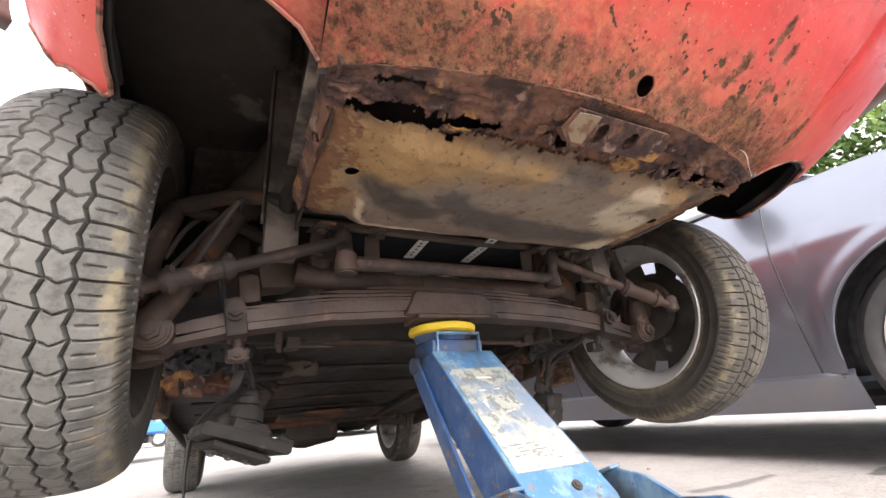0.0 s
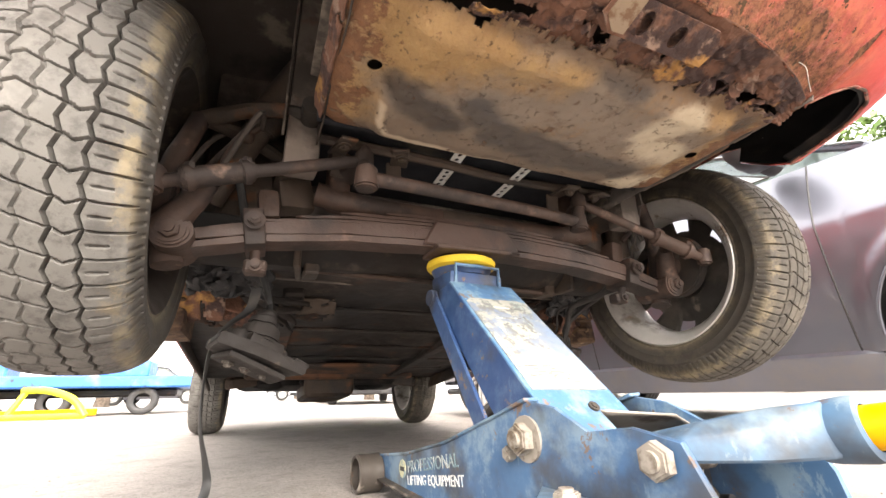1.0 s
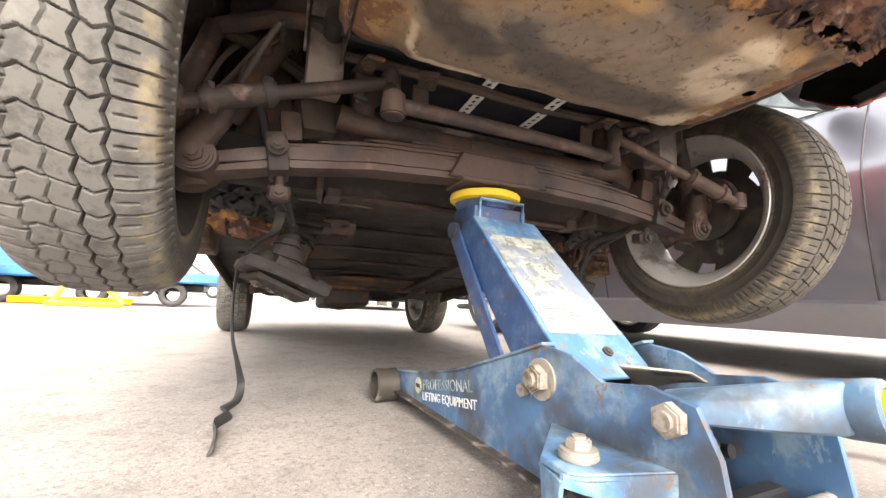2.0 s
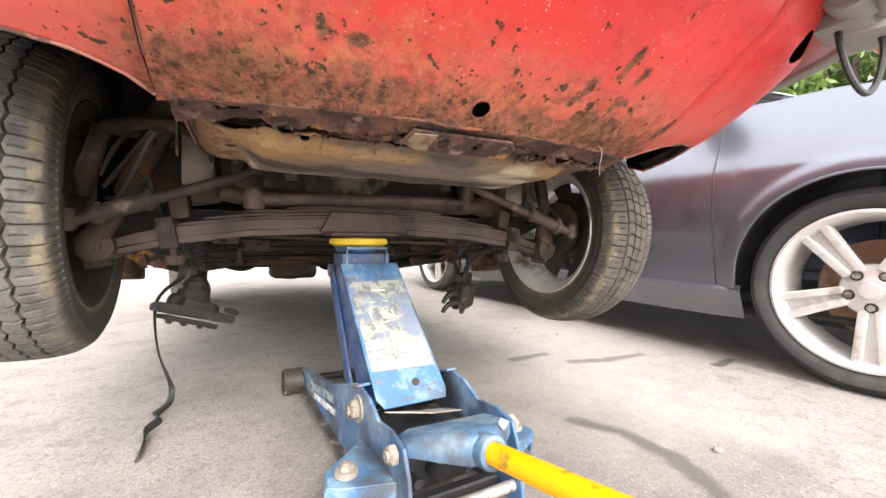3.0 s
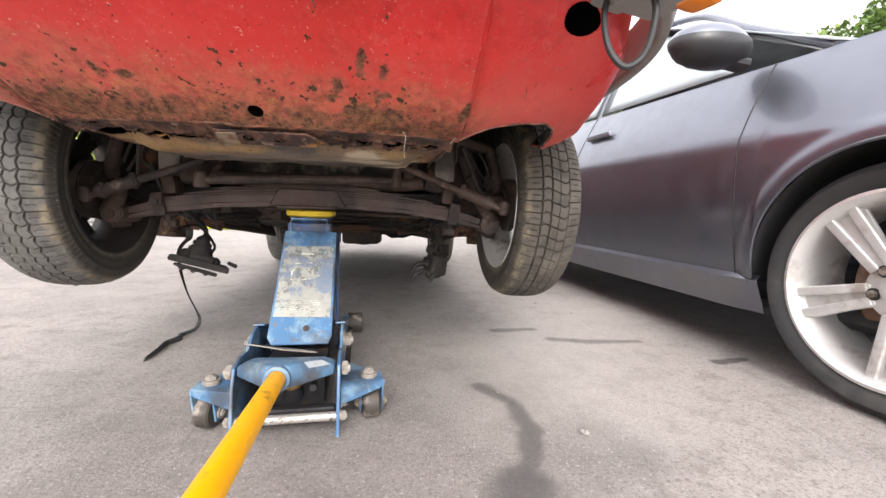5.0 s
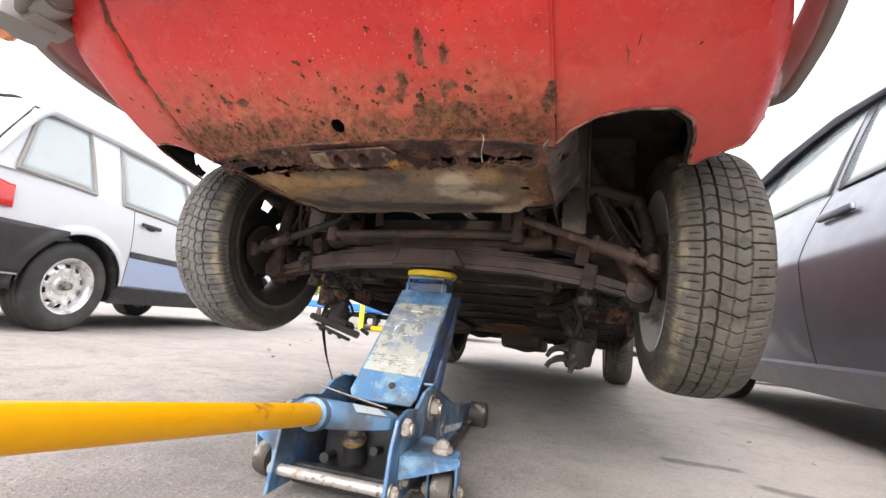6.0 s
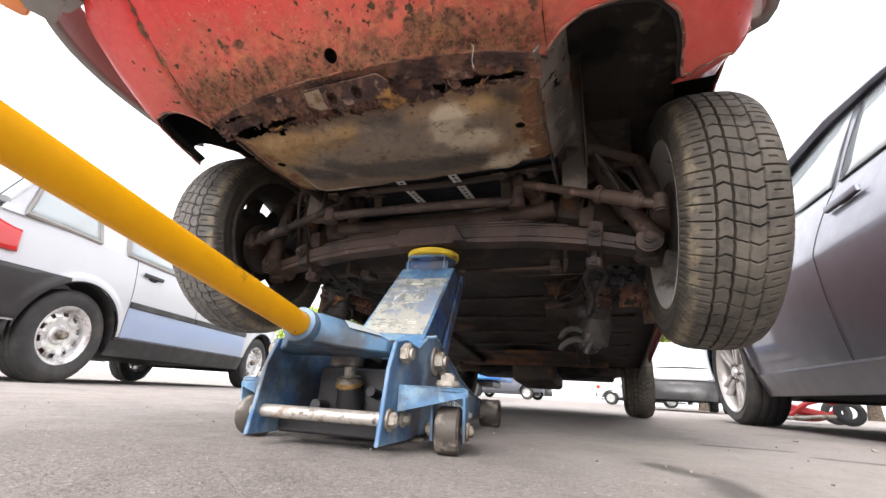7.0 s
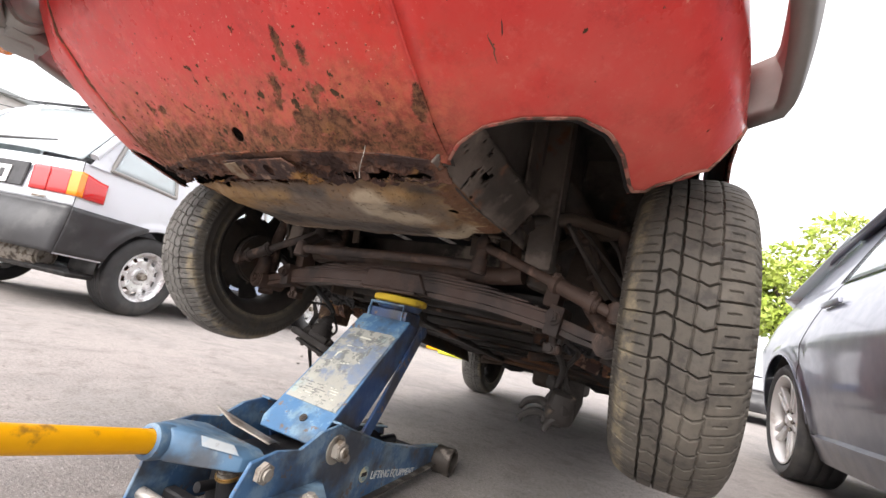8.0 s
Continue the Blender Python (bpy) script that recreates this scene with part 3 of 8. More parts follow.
tyre_black = tyre_material("grey_worn_tyre_rubber", (0.085, 0.081, 0.074), (0.150, 0.142, 0.129), (0.048, 0.044, 0.040), 0.5)
tyre_clean = mat("black_tyre_rubber", (0.03, 0.03, 0.031), 0.62, 0, [((0.07, 0.066, 0.06), 5, 0.5, 0.7, 0.8)], 0.25, 150, 0.001, seed=9)
rim_bright = mat("bare_rim_metal", (0.70, 0.67, 0.63), 0.40, 0.45, [((0.16, 0.13, 0.10), 7, 0.56, 0.70, 0.8), ((0.22, 0.15, 0.10), 18, 0.58, 0.68, 0.85)], 0.3, 100, 0.001, seed=8)
rim_disc = mat("dirty_wheel_disc", (0.10, 0.085, 0.07), 0.7, 0.1, [((0.035, 0.03, 0.026), 6, 0.45, 0.6, 0.8), ((0.22, 0.18, 0.14), 12, 0.58, 0.7, 0.8)], 0.4, 80, 0.002, seed=9)
rim_steel = mat("dull_silver_rim", (0.50, 0.48, 0.46), 0.5, 0.3, [((0.10, 0.085, 0.07), 6, 0.45, 0.62, 0.85), ((0.24, 0.20, 0.16), 3, 0.45, 0.65, 0.8), ((0.17, 0.09, 0.05), 14, 0.6, 0.7, 0.9)], 0.3, 100, 0.001, seed=1)
alloy = mat("brushed_silver_alloy", (0.70, 0.685, 0.665), 0.38, 0.45, [((0.30, 0.26, 0.23), 9, 0.50, 0.72, 0.6)], 0.15, 200, 0.0006, seed=2)
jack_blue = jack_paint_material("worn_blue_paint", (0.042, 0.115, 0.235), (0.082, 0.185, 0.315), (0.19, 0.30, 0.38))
# Side plates: the blue darkened for grime and for shading.
jack_side = jack_paint_material("grimy_shaded_blue_paint", (0.030, 0.085, 0.190), (0.068, 0.150, 0.265), (0.17, 0.25, 0.32))
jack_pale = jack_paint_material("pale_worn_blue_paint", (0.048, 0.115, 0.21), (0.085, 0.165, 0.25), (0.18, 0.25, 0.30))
# Darker tone of the blue for flanks, links and saddle head.
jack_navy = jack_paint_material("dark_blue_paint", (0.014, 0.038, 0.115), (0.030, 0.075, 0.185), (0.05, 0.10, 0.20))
handle_yellow = mat("yellow_enamel", (0.82, 0.385, 0.002), 0.42, 0, [((0.74, 0.36, 0.004), 4, 0.5, 0.7, 0.5), ((0.10, 0.06, 0.02), 30, 0.70, 0.73, 0.8), ((0.30, 0.15, 0.02), 14, 0.62, 0.70, 0.5)], 0.2, 50, 0.001, seed=3, var=0.06)
handle_yellow.node_tree.nodes["Principled BSDF"].inputs["Specular IOR Level"].default_value = 0.22
pad_yellow = mat("yellow_rubber_pad", (0.72, 0.50, 0.03), 0.7, 0, [((0.28, 0.17, 0.03), 16, 0.56, 0.68, 0.9)], 0.7, 70, 0.003, seed=1)
zinc = mat("greasy_zinc", (0.33, 0.30, 0.26), 0.5, 0.35, [((0.10, 0.075, 0.05), 30, 0.47, 0.62, 0.85), ((0.05, 0.04, 0.032), 12, 0.52, 0.66, 0.8)], 0.3, 120, 0.001, seed=2)
chrome_rod = mat("scuffed_steel_rod", (0.50, 0.47, 0.43), 0.38, 0.6, [((0.16, 0.11, 0.08), 22, 0.48, 0.62, 0.85), ((0.07, 0.055, 0.045), 60, 0.55, 0.66, 0.7)], 0.2, 90, 0.001)
black_iron = mat("oily_black_iron", (0.025, 0.024, 0.026), 0.45, 0.2, [((0.09, 0.05, 0.03), 15, 0.58, 0.7, 0.8)], 0.4, 80, 0.002)
roller_iron = mat("worn_castor_iron", (0.060, 0.050, 0.042), 0.6, 0.25, [((0.24, 0.21, 0.18), 26, 0.52, 0.68, 0.8), ((0.16, 0.07, 0.03), 13, 0.58, 0.7, 0.9)], 0.5, 70, 0.002)
worn_label = label_material()
# Near-black, with random slightly lighter blotches.
matt_black = mat("matt_black_mottle", (0.012, 0.011, 0.011), 0.95, 0, [((0.035, 0.029, 0.025), 12, 0.55, 0.70, 0.95)], 0.4, 60, 0.002, seed=12)
panel_grey = mat("grimy_grey_brown_panel", (0.165, 0.135, 0.114), 0.85, 0, [((0.055, 0.045, 0.038), 5, 0.46, 0.60, 0.9), ((0.17, 0.085, 0.05), 9, 0.57, 0.68, 0.95), ((0.22, 0.185, 0.155), 16, 0.60, 0.72, 0.9)], 0.5, 50, 0.003, seed=14)
black_rubber = mat("black_rubber", (0.022, 0.022, 0.022), 0.6, 0, [((0.06, 0.055, 0.05), 10, 0.55, 0.7, 0.8)], 0.3, 90, 0.001)
caliper_iron = mat("grimy_cast_iron", (0.018, 0.014, 0.012), 0.75, 0.0, [((0.10, 0.075, 0.055), 28, 0.60, 0.72, 0.7), ((0.02, 0.018, 0.016), 9, 0.5, 0.65, 0.5)], 0.7, 70, 0.003)
grey_plastic = mat("weathered_grey_plastic", (0.27, 0.26, 0.245), 0.6, 0, [((0.30, 0.29, 0.27), 7, 0.5, 0.7, 0.7)], 0.3, 120, 0.001)
orange_lens = mat("orange_lens", (0.95, 0.26, 0.01), 0.15, 0, (), 0.1, 60, 0.001, var=0.08, coat=0.5)
red_lens = mat("red_lens", (0.55, 0.02, 0.02), 0.15, 0, (), 0.1, 60, 0.001, var=0.08, coat=0.5)
white_lens = mat("clear_lamp_lens", (0.75, 0.74, 0.72), 0.15, 0, (), 0.1, 60, 0.001, coat=0.5)
grey_paint = car_paint("metallic_blue_grey_paint", (0.185, 0.195, 0.232), (0.21, 0.220, 0.258), 0.9)
white_paint = car_paint("white_car_paint", (0.50, 0.52, 0.56), (0.56, 0.58, 0.61), 0.0, low=0.3)
lilac_paint = car_paint("pale_blue_lower_paint", (0.30, 0.38, 0.56), (0.36, 0.44, 0.60), 0.1, low=0.3)
black_trim = mat("black_bumper_plastic", (0.028, 0.028, 0.03), 0.45, 0, [((0.06, 0.06, 0.06), 5, 0.5, 0.7, 0.5)], 0.25, 100, 0.001)
dark_glass = glass_material("tinted_car_glass", (0.16, 0.20, 0.21))
# Pale diffuse tint adds brightness in place of reflected sky.
pale_glass = glass_material("sky_pale_car_glass", (0.70, 0.78, 0.80))
cabin_cloth = mat("grey_cabin_cloth", (0.22, 0.22, 0.23), 0.9)
brake_disc = mat("rusted_brake_disc", (0.23, 0.13, 0.08), 0.6, 0.4, [((0.40, 0.33, 0.28), 9, 0.5, 0.7, 0.4)])
plate_white = mat("white_number_plate", (0.78, 0.78, 0.77), 0.35, 0, (), 0.1, 80, 0.0005, var=0.05)
bright_strap = mat("bright_galvanised_strap", (0.70, 0.69, 0.66), 0.5, 0.1, [((0.35, 0.31, 0.27), 30, 0.55, 0.68, 0.7)], 0.2, 90, 0.001)
edge_primer = mat("chipped_primer_edge", (0.34, 0.15, 0.11), 0.85, 0, [((0.09, 0.05, 0.035), 40, 0.48, 0.58, 0.9), ((0.44, 0.10, 0.08), 22, 0.55, 0.65, 0.8)], 0.6, 80, 0.002, seed=21)
underseal = mat("black_underseal", (0.018, 0.018, 0.020), 0.5, 0, [((0.09, 0.08, 0.075), 20, 0.55, 0.68, 0.7)], 1.0, 40, 0.006)
# ---- the ground ----
bm = BM()
surf(bm, lambda u, v: V((-150 + 300 * u, -100 + 300 * v, 0)), 60, 60)
lone("ground", bm, asphalt, "pale worn asphalt yard, oil streaks, patches, painted-in light and shade", "ground", "structure")


def pebble_mesh():
    """Loose grit on the asphalt, gathered in front of the jack and about the cars."""
    bm = BM()
    rng = random.Random(5)
    for k in range(500):
        x, y = rng.gauss(0.2, 0.8), rng.gauss(-0.35, 0.75)
        r = 0.0010 + 0.0024 * rng.random() ** 5
        a = [V((rng.uniform(.6, 1), rng.uniform(.6, 1), rng.uniform(.5, .8))) for _ in range(1)][0]
        bmesh.ops.create_icosphere(bm, subdivisions=1, radius=r, matrix=Matrix.Translation((x, y, r * 0.35)) @ Matrix.Diagonal((*a, 1)))
    return bm


grit = mat("asphalt_grit", (0.26, 0.24, 0.22), 0.9, 0, [((0.10, 0.095, 0.09), 40, 0.5, 0.6, 0.9)])
lone("grit", pebble_mesh(), grit, "loose grey and brown grit scattered on asphalt", "grit", "stuff")
for x, y, r in [(0.61, -0.411, 0.008), (1.0, 0.52, 0.007), (-1.55, 1.25, 0.012), (-1.3, 1.0, 0.01), (-2.0, 2.3, 0.012), (-1.75, 1.7, 0.009), (0.9, 0.7, 0.006)]:
    bm = BM()
    bmesh.ops.create_icosphere(bm, subdivisions=2, radius=r, matrix=Matrix.Translation((x, y, r * 0.5)) @ Matrix.Diagonal((1.2, 0.9, 0.7, 1)))
    rough_up(bm, r * 0.35, 1 / r, x)
    lone("pebble", bm, grit, "small dark stone lying on the asphalt", "stone", group="loose stones on the ground")
# ---- the red car on the jack ----
def lerp_table(tab, x):
    if x <= tab[0][0]:
        return tab[0][1]
    for (a, p), (b, q) in zip(tab, tab[1:]):
        if x <= b:
            return p + (q - p) * (x - a) / (b - a)
    return tab[-1][1]


HALF = [(0.54, 0.585), (0.58, 0.604), (0.62, 0.640), (0.66, 0.652), (0.70, 0.651), (0.76, 0.644), (0.85, 0.633), (1.05, 0.620)]
NOSE = [(0.53, 0.42), (0.56, 0.455), (0.577, 0.476), (0.60, 0.506), (0.65, 0.575), (0.70, 0.634), (0.76, 0.672), (0.85, 0.695), (0.98, 0.68), (1.07, 0.63)]
ROUND = [(0.565, 2.5), (0.585, 3.2), (0.60, 3.5), (0.70, 4.5), (1.0, 4.5)]
SEAM = 0.335


def contour(phi, z):
    """The outer skin of the nose in plan at height z: phi from 0 in the middle to 90 degrees at the flank."""
    w, y0, n = lerp_table(HALF, z), lerp_table(NOSE, z), lerp_table(ROUND, z)
    s, c = abs(math.sin(phi)), max(0.0, math.cos(phi))
    return math.copysign(w * s ** (2 / n), phi), 0.1 - (y0 + 0.1) * c ** (2 / n)


def phi_at(x, z):
    w, n = lerp_table(HALF, z), lerp_table(ROUND, z)
    return math.asin(min(1, (abs(x) / w) ** (n / 2)))


def nose_y(x, z):
    return contour(phi_at(x, z), z)[1]


def sill_z(y):
    return 0.435 - 0.118 * (y - 0.35)


def cut_hole(bm, c, r, wide=1.0):
    """Cuts a ragged round hole, or one stretched along x."""
    c = V(c)
    def off(p):
        d = p - c
        return V((d.x / wide, d.y / wide if wide > 1 else d.y, d.z))
    edges = [e for e in bm.edges if off((e.verts[0].co + e.verts[1].co) / 2).length < 2.2 * r]
    bmesh.ops.subdivide_edges(bm, edges=edges, cuts=4, use_grid_fill=True)
    gone = [f for f in bm.faces if off(f.calc_center_median()).length < r]
    rim = {v for f in gone for v in f.verts}
    bmesh.ops.delete(bm, geom=gone, context="FACES")
    for v in rim:
        if v.is_valid and off(v.co).length > 1e-5:
            v.co = c + (v.co - c) / off(v.co).length * r * (1 + 0.04 * noise.noise(v.co * 300))


red_car = thing("red_car", (0, 1.0, 0), "small faded red car, rusted nose, front end raised on a jack", "car")


def apron(u, v):
    x = -SEAM + 2 * SEAM * u
    lip = 0.560 + 0.004 * noise.noise(V((x * 30, 0, 0)))
    z = lip + (1.05 - lip) * v ** 1.4
    p = V((x, nose_y(x, z), z))
    return p + V((0, 0.004, 0)) * noise.noise(p * 9)


bm = surf(BM(), apron, 96, 70)
cut_hole(bm, (0.006, nose_y(0, 0.578), 0.578), 0.0115)
nose_panel = part("nose_panel", bm, red_paint, red_car, "red nose panel, rusted through along its lower lip", solid=0.0016)


# Dark sheet added behind the nose, standing in for the shade inside.
def nose_liner(u, v):
    p = apron(u, 0.012 + 0.98 * v)
    return p + V((0, 0.012, 0.002))


bm = surf(BM(), nose_liner, 60, 44)
cut_hole(bm, (0.006, nose_y(0, 0.578) + 0.012, 0.580), 0.022)
part("nose_liner", bm, inner_wing, red_car, "dark backing sheet added inside the nose")


def side_lip(x, y):
    """Lower edge of the front wing."""
    if y < -0.215:
        return lerp_table([(0.335, 0.564), (0.356, 0.574), (0.395, 0.586), (0.432, 0.5935), (0.480, 0.600), (0.508, 0.598), (0.526, 0.590), (0.535, 0.582), (0.540, 0.576), (0.552, 0.579), (0.570, 0.592), (0.590, 0.615)], x)
    return lerp_table([(-0.215, 0.617), (-0.19, 0.634), (-0.16, 0.654), (-0.12, 0.676), (-0.06, 0.702), (0.0, 0.728), (0.08, 0.725), (0.18, 0.68), (0.27, 0.58), (0.33, 0.46), (0.43, 0.44)], y)


def wing(side, off=0.0):
    def f(u, v):
        def place(z):
            if u < 0.8:
                a = phi_at(SEAM + 0.0015, z)
                t = u / 0.8
                # even steps along the curve
                phi = a + (math.pi / 2 - a) * (t ** 0.75 if t < 0.999 else 1)
                return contour(phi, z)
            return lerp_table(HALF, z), 0.1 + 0.33 * (u - 0.8) / 0.2
        x, y = place(0.59)
        lo = side_lip(x, y)
        z = lo + (1.06 - lo) * v ** 1.3
        x, y = place(z)
        if side < 0:
            x -= 0.045 * smooth01(x, 0.46, 0.62) * smooth01(z, 0.86, 0.74)
        p = V((side * (x - off), y + off, z))
        return p + V((side * 0.003, 0.002, 0)) * noise.noise(V((abs(p.x), p.y, p.z)) * 8)
    return f


for side in (-1, 1):
    bm = surf(BM(), wing(side), 130, 60)
    if side > 0:
        cut_hole(bm, (0.470, nose_y(0.470, 0.703), 0.703), 0.0185, 1.8)
    w = part("front_wing", bm, red_paint, red_car, solid=0.0014)
    # Matt black copy of the wing, set just inside its skin.
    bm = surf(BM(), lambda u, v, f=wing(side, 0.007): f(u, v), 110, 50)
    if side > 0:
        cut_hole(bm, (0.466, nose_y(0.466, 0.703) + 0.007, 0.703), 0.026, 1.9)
    part("wing_liner", bm, matt_black, red_car, "black inner side of the wing")
    # rolled lip of the wheel opening
    edge = [wing(side)(k / 110, 0.0) for k in range(0, 111)]
    part("wing_lip", rough_up(tube(BM(), edge, 0.0026, 6), 0.0012, 60, side), edge_primer, w, "chipped edge of the wing, bare primer and rust")
    bm = tube(BM(), [V((side * SEAM, nose_y(SEAM, z) - 0.0002, z)) for z in [0.584 + 0.49 * k / 40 for k in range(41)]], 0.0013 if side < 0 else 0.0018, 6)
    part("wing_seam", bm, flaky_rust if side < 0 else red_paint, w, "rust-stained seam between wing and nose" if side < 0 else "painted-over seam between wing and nose")

# jagged split in the wing's paint
rng = random.Random(3)
for x0, z0, n in [(0.423, 0.618, 7), (0.431, 0.632, 4)]:
    pts, x, z = [], x0, z0
    for k in range(n):
        pts.append(V((x, nose_y(x, z) - 0.0004, z)))
        x, z = x + rng.uniform(-0.0028, 0.0036), z + rng.uniform(0.0015, 0.0045)
    part("split", tube(BM(), pts, lambda f: 0.0002 + 0.0008 * math.sin(math.pi * f), 6), flaky_rust, red_car, "dark jagged split in the paint")


# rusted lower rail with ragged holes, and the tray behind it
def rail(u, v):
    x = -0.324 + 0.648 * u
    y = nose_y(x, 0.562) * (1 - v) + (-0.365) * v
    k = 0.15 + 0.85 * smooth01(v, 0.0, 0.35)
    z = 0.561 - 0.010 * v + k * (0.007 * noise.noise(V((x * 22, v * 3, 1))) + 0.005 * noise.noise(V((x * 70, v * 9, 4))) + 0.003 * noise.noise(V((x * 180, v * 16, 2))))
    return V((x, y, z))


def rail_gone(u, v):
    x = -0.324 + 0.648 * u
    k = noise.noise(V((x * 34, v * 2.2, 7)))
    f = noise.noise(V((x * 120, v * 6, 3)))
    g = noise.noise(V((x * 260, v * 12, 5)))
    if -0.305 < x < -0.20:
        return 0.74 + 0.14 * f + 0.08 * g - 0.12 * k < v < 1.1 or (-0.285 < x < -0.235 and 0.20 + 0.06 * f < v < 0.32 + 0.08 * g)
    if -0.20 < x < -0.13:
        return 0.68 + 0.10 * f + 0.05 * g < v < 0.84 + 0.12 * k + 0.05 * g
    if 0.175 + 0.01 * f < x < 0.285 + 0.01 * f:
        return 0.62 + 0.06 * f + 0.05 * g < v < 0.80 + 0.06 * k + 0.05 * g
    edge = 0.66 + 0.2 * k + 0.06 * f
    return abs(v - edge) < 0.24 * max(0, k + 0.5 * f + 0.3 * g - 0.1)


part("lower_rail", surf(BM(), rail, 300, 34, rail_gone), flaky_rust, red_car, "dark brown flaking rail eaten by rust", solid=0.0022)


def tray(u, v):
    x = -0.316 + 0.632 * u
    y = -0.385 + 0.262 * v
    if v < 0.2 and x < -0.17:
        y += (0.2 - v) / 0.2 * 0.014 * (1 + 0.6 * noise.noise(V((x * 60, 2, 0))))
    dx = smooth01(abs(x), 0.262, 0.225)
    dy = smooth01(y, -0.37, -0.33) * smooth01(y, -0.125, -0.16)
    z = 0.548 - 0.017 * dx * dy + 0.012 * smooth01(y, -0.15, -0.11) + 0.008 * smooth01(abs(x), 0.292, 0.316)
    bead = math.exp(-((abs(x) - 0.245) / 0.008) ** 2) * smooth01(y, -0.24, -0.20) * smooth01(y, -0.13, -0.15)
    bead = max(bead, math.exp(-((y + 0.142) / 0.007) ** 2) * smooth01(abs(x), 0.25, 0.235))
    z -= 0.006 * bead
    if x < -0.16 and v < 0.3:
        z += (0.3 - v) * 0.05 * max(0, noise.noise(V((x * 28, 0, 9))) + 0.25)
    return V((x, y, z + 0.003 * noise.noise(V((x * 14, y * 14, 0))) + 0.0012 * noise.noise(V((x * 70, y * 70, 0)))))


bm = surf(BM(), tray, 170, 90, lambda u, v: v < 0.04 + 0.06 * noise.noise(V((u * 25, 0, 3))) + 0.04 * noise.noise(V((u * 110, v * 20, 3))))
for sx in (-1, 1):
    cut_hole(bm, (sx * 0.271, -0.26, tray((sx * 0.271 + 0.316) / 0.632, 0.125 / 0.262).z), 0.009)
part("lower_tray", bm, pan_steel, red_car, "rust-eaten steel tray, tan and ochre with oily dark sweeps", solid=0.0018)

# curled flakes of steel along the break
rng = random.Random(11)
bm = BM()
for k in range(34):
    x = rng.uniform(-0.12, 0.30)
    p = V((x, rng.uniform(-0.41, -0.372), 0.553 + rng.uniform(-0.006, 0.006)))
    s = rng.uniform(0.004, 0.013)
    m = Matrix.Translation(p) @ Euler((rng.uniform(-1, 1), rng.uniform(-1, 1), rng.uniform(0, 6))).to_matrix().to_4x4()
    plate(bm, [(s * rng.uniform(.6, 1.2) * math.cos(a), s * rng.uniform(.4, 1) * math.sin(a)) for a in (0, 1.1, 2.2, 3.3, 4.4, 5.4)], 0.0014, m)
tagged(part("loose_rust", bm, flaky_rust, red_car, "curled flakes of rusted steel"), kind="stuff")

# bracket with two oval holes
m = Matrix.Translation((0.004, -0.426, 0.5445)) @ pose(0, 0, 0, -20, 0, 0)
bm = holed(BM(), [(-0.072, -0.022), (0.07, -0.022), (0.085, -0.005), (0.08, 0.018), (-0.06, 0.02), (-0.078, 0.006)],
           [ring2d(-0.025, 0, 0.0095, 0.013, 16), ring2d(0.024, 0, 0.0095, 0.013, 16)], 0.003, m)
part("pierced_bracket", rough_up(bm, 0.002, 60), flaky_rust, red_car, "rusty bracket pierced by two oval holes")
part("bracket_scale", rough_up(plate(BM(), [(-0.070, -0.018), (-0.040, -0.020), (-0.043, 0.016), (-0.058, 0.017), (-0.074, 0.004)], 0.0012, m @ Matrix.Translation((0, 0, -0.0026)), 0), 0.0008, 60), mat("cream_flaking_paint", (0.27, 0.20, 0.135), 0.9, 0, [((0.16, 0.09, 0.05), 40, 0.50, 0.60, 0.9)], 0.6, 80, 0.002), red_car, "cream scale on the bracket's end")
part("paint_flake", tube(BM(), [V((x, nose_y(x, 0.566) + 0.004, 0.5585 + 0.001 * math.sin(x * 90))) for x in np.linspace(-0.045, 0.035, 9)], lambda f: 0.0028, 6, 0.6), red_paint, red_car)
bm = tube(BM(), curve([(0.232, -0.445, 0.566), (0.236, -0.448, 0.556), (0.234, -0.446, 0.535), (0.236, -0.444, 0.522)], 5), 0.0006, 6)
part("loose_wire", bm, zinc, red_car, "thin bright wire sticking out of the rust")

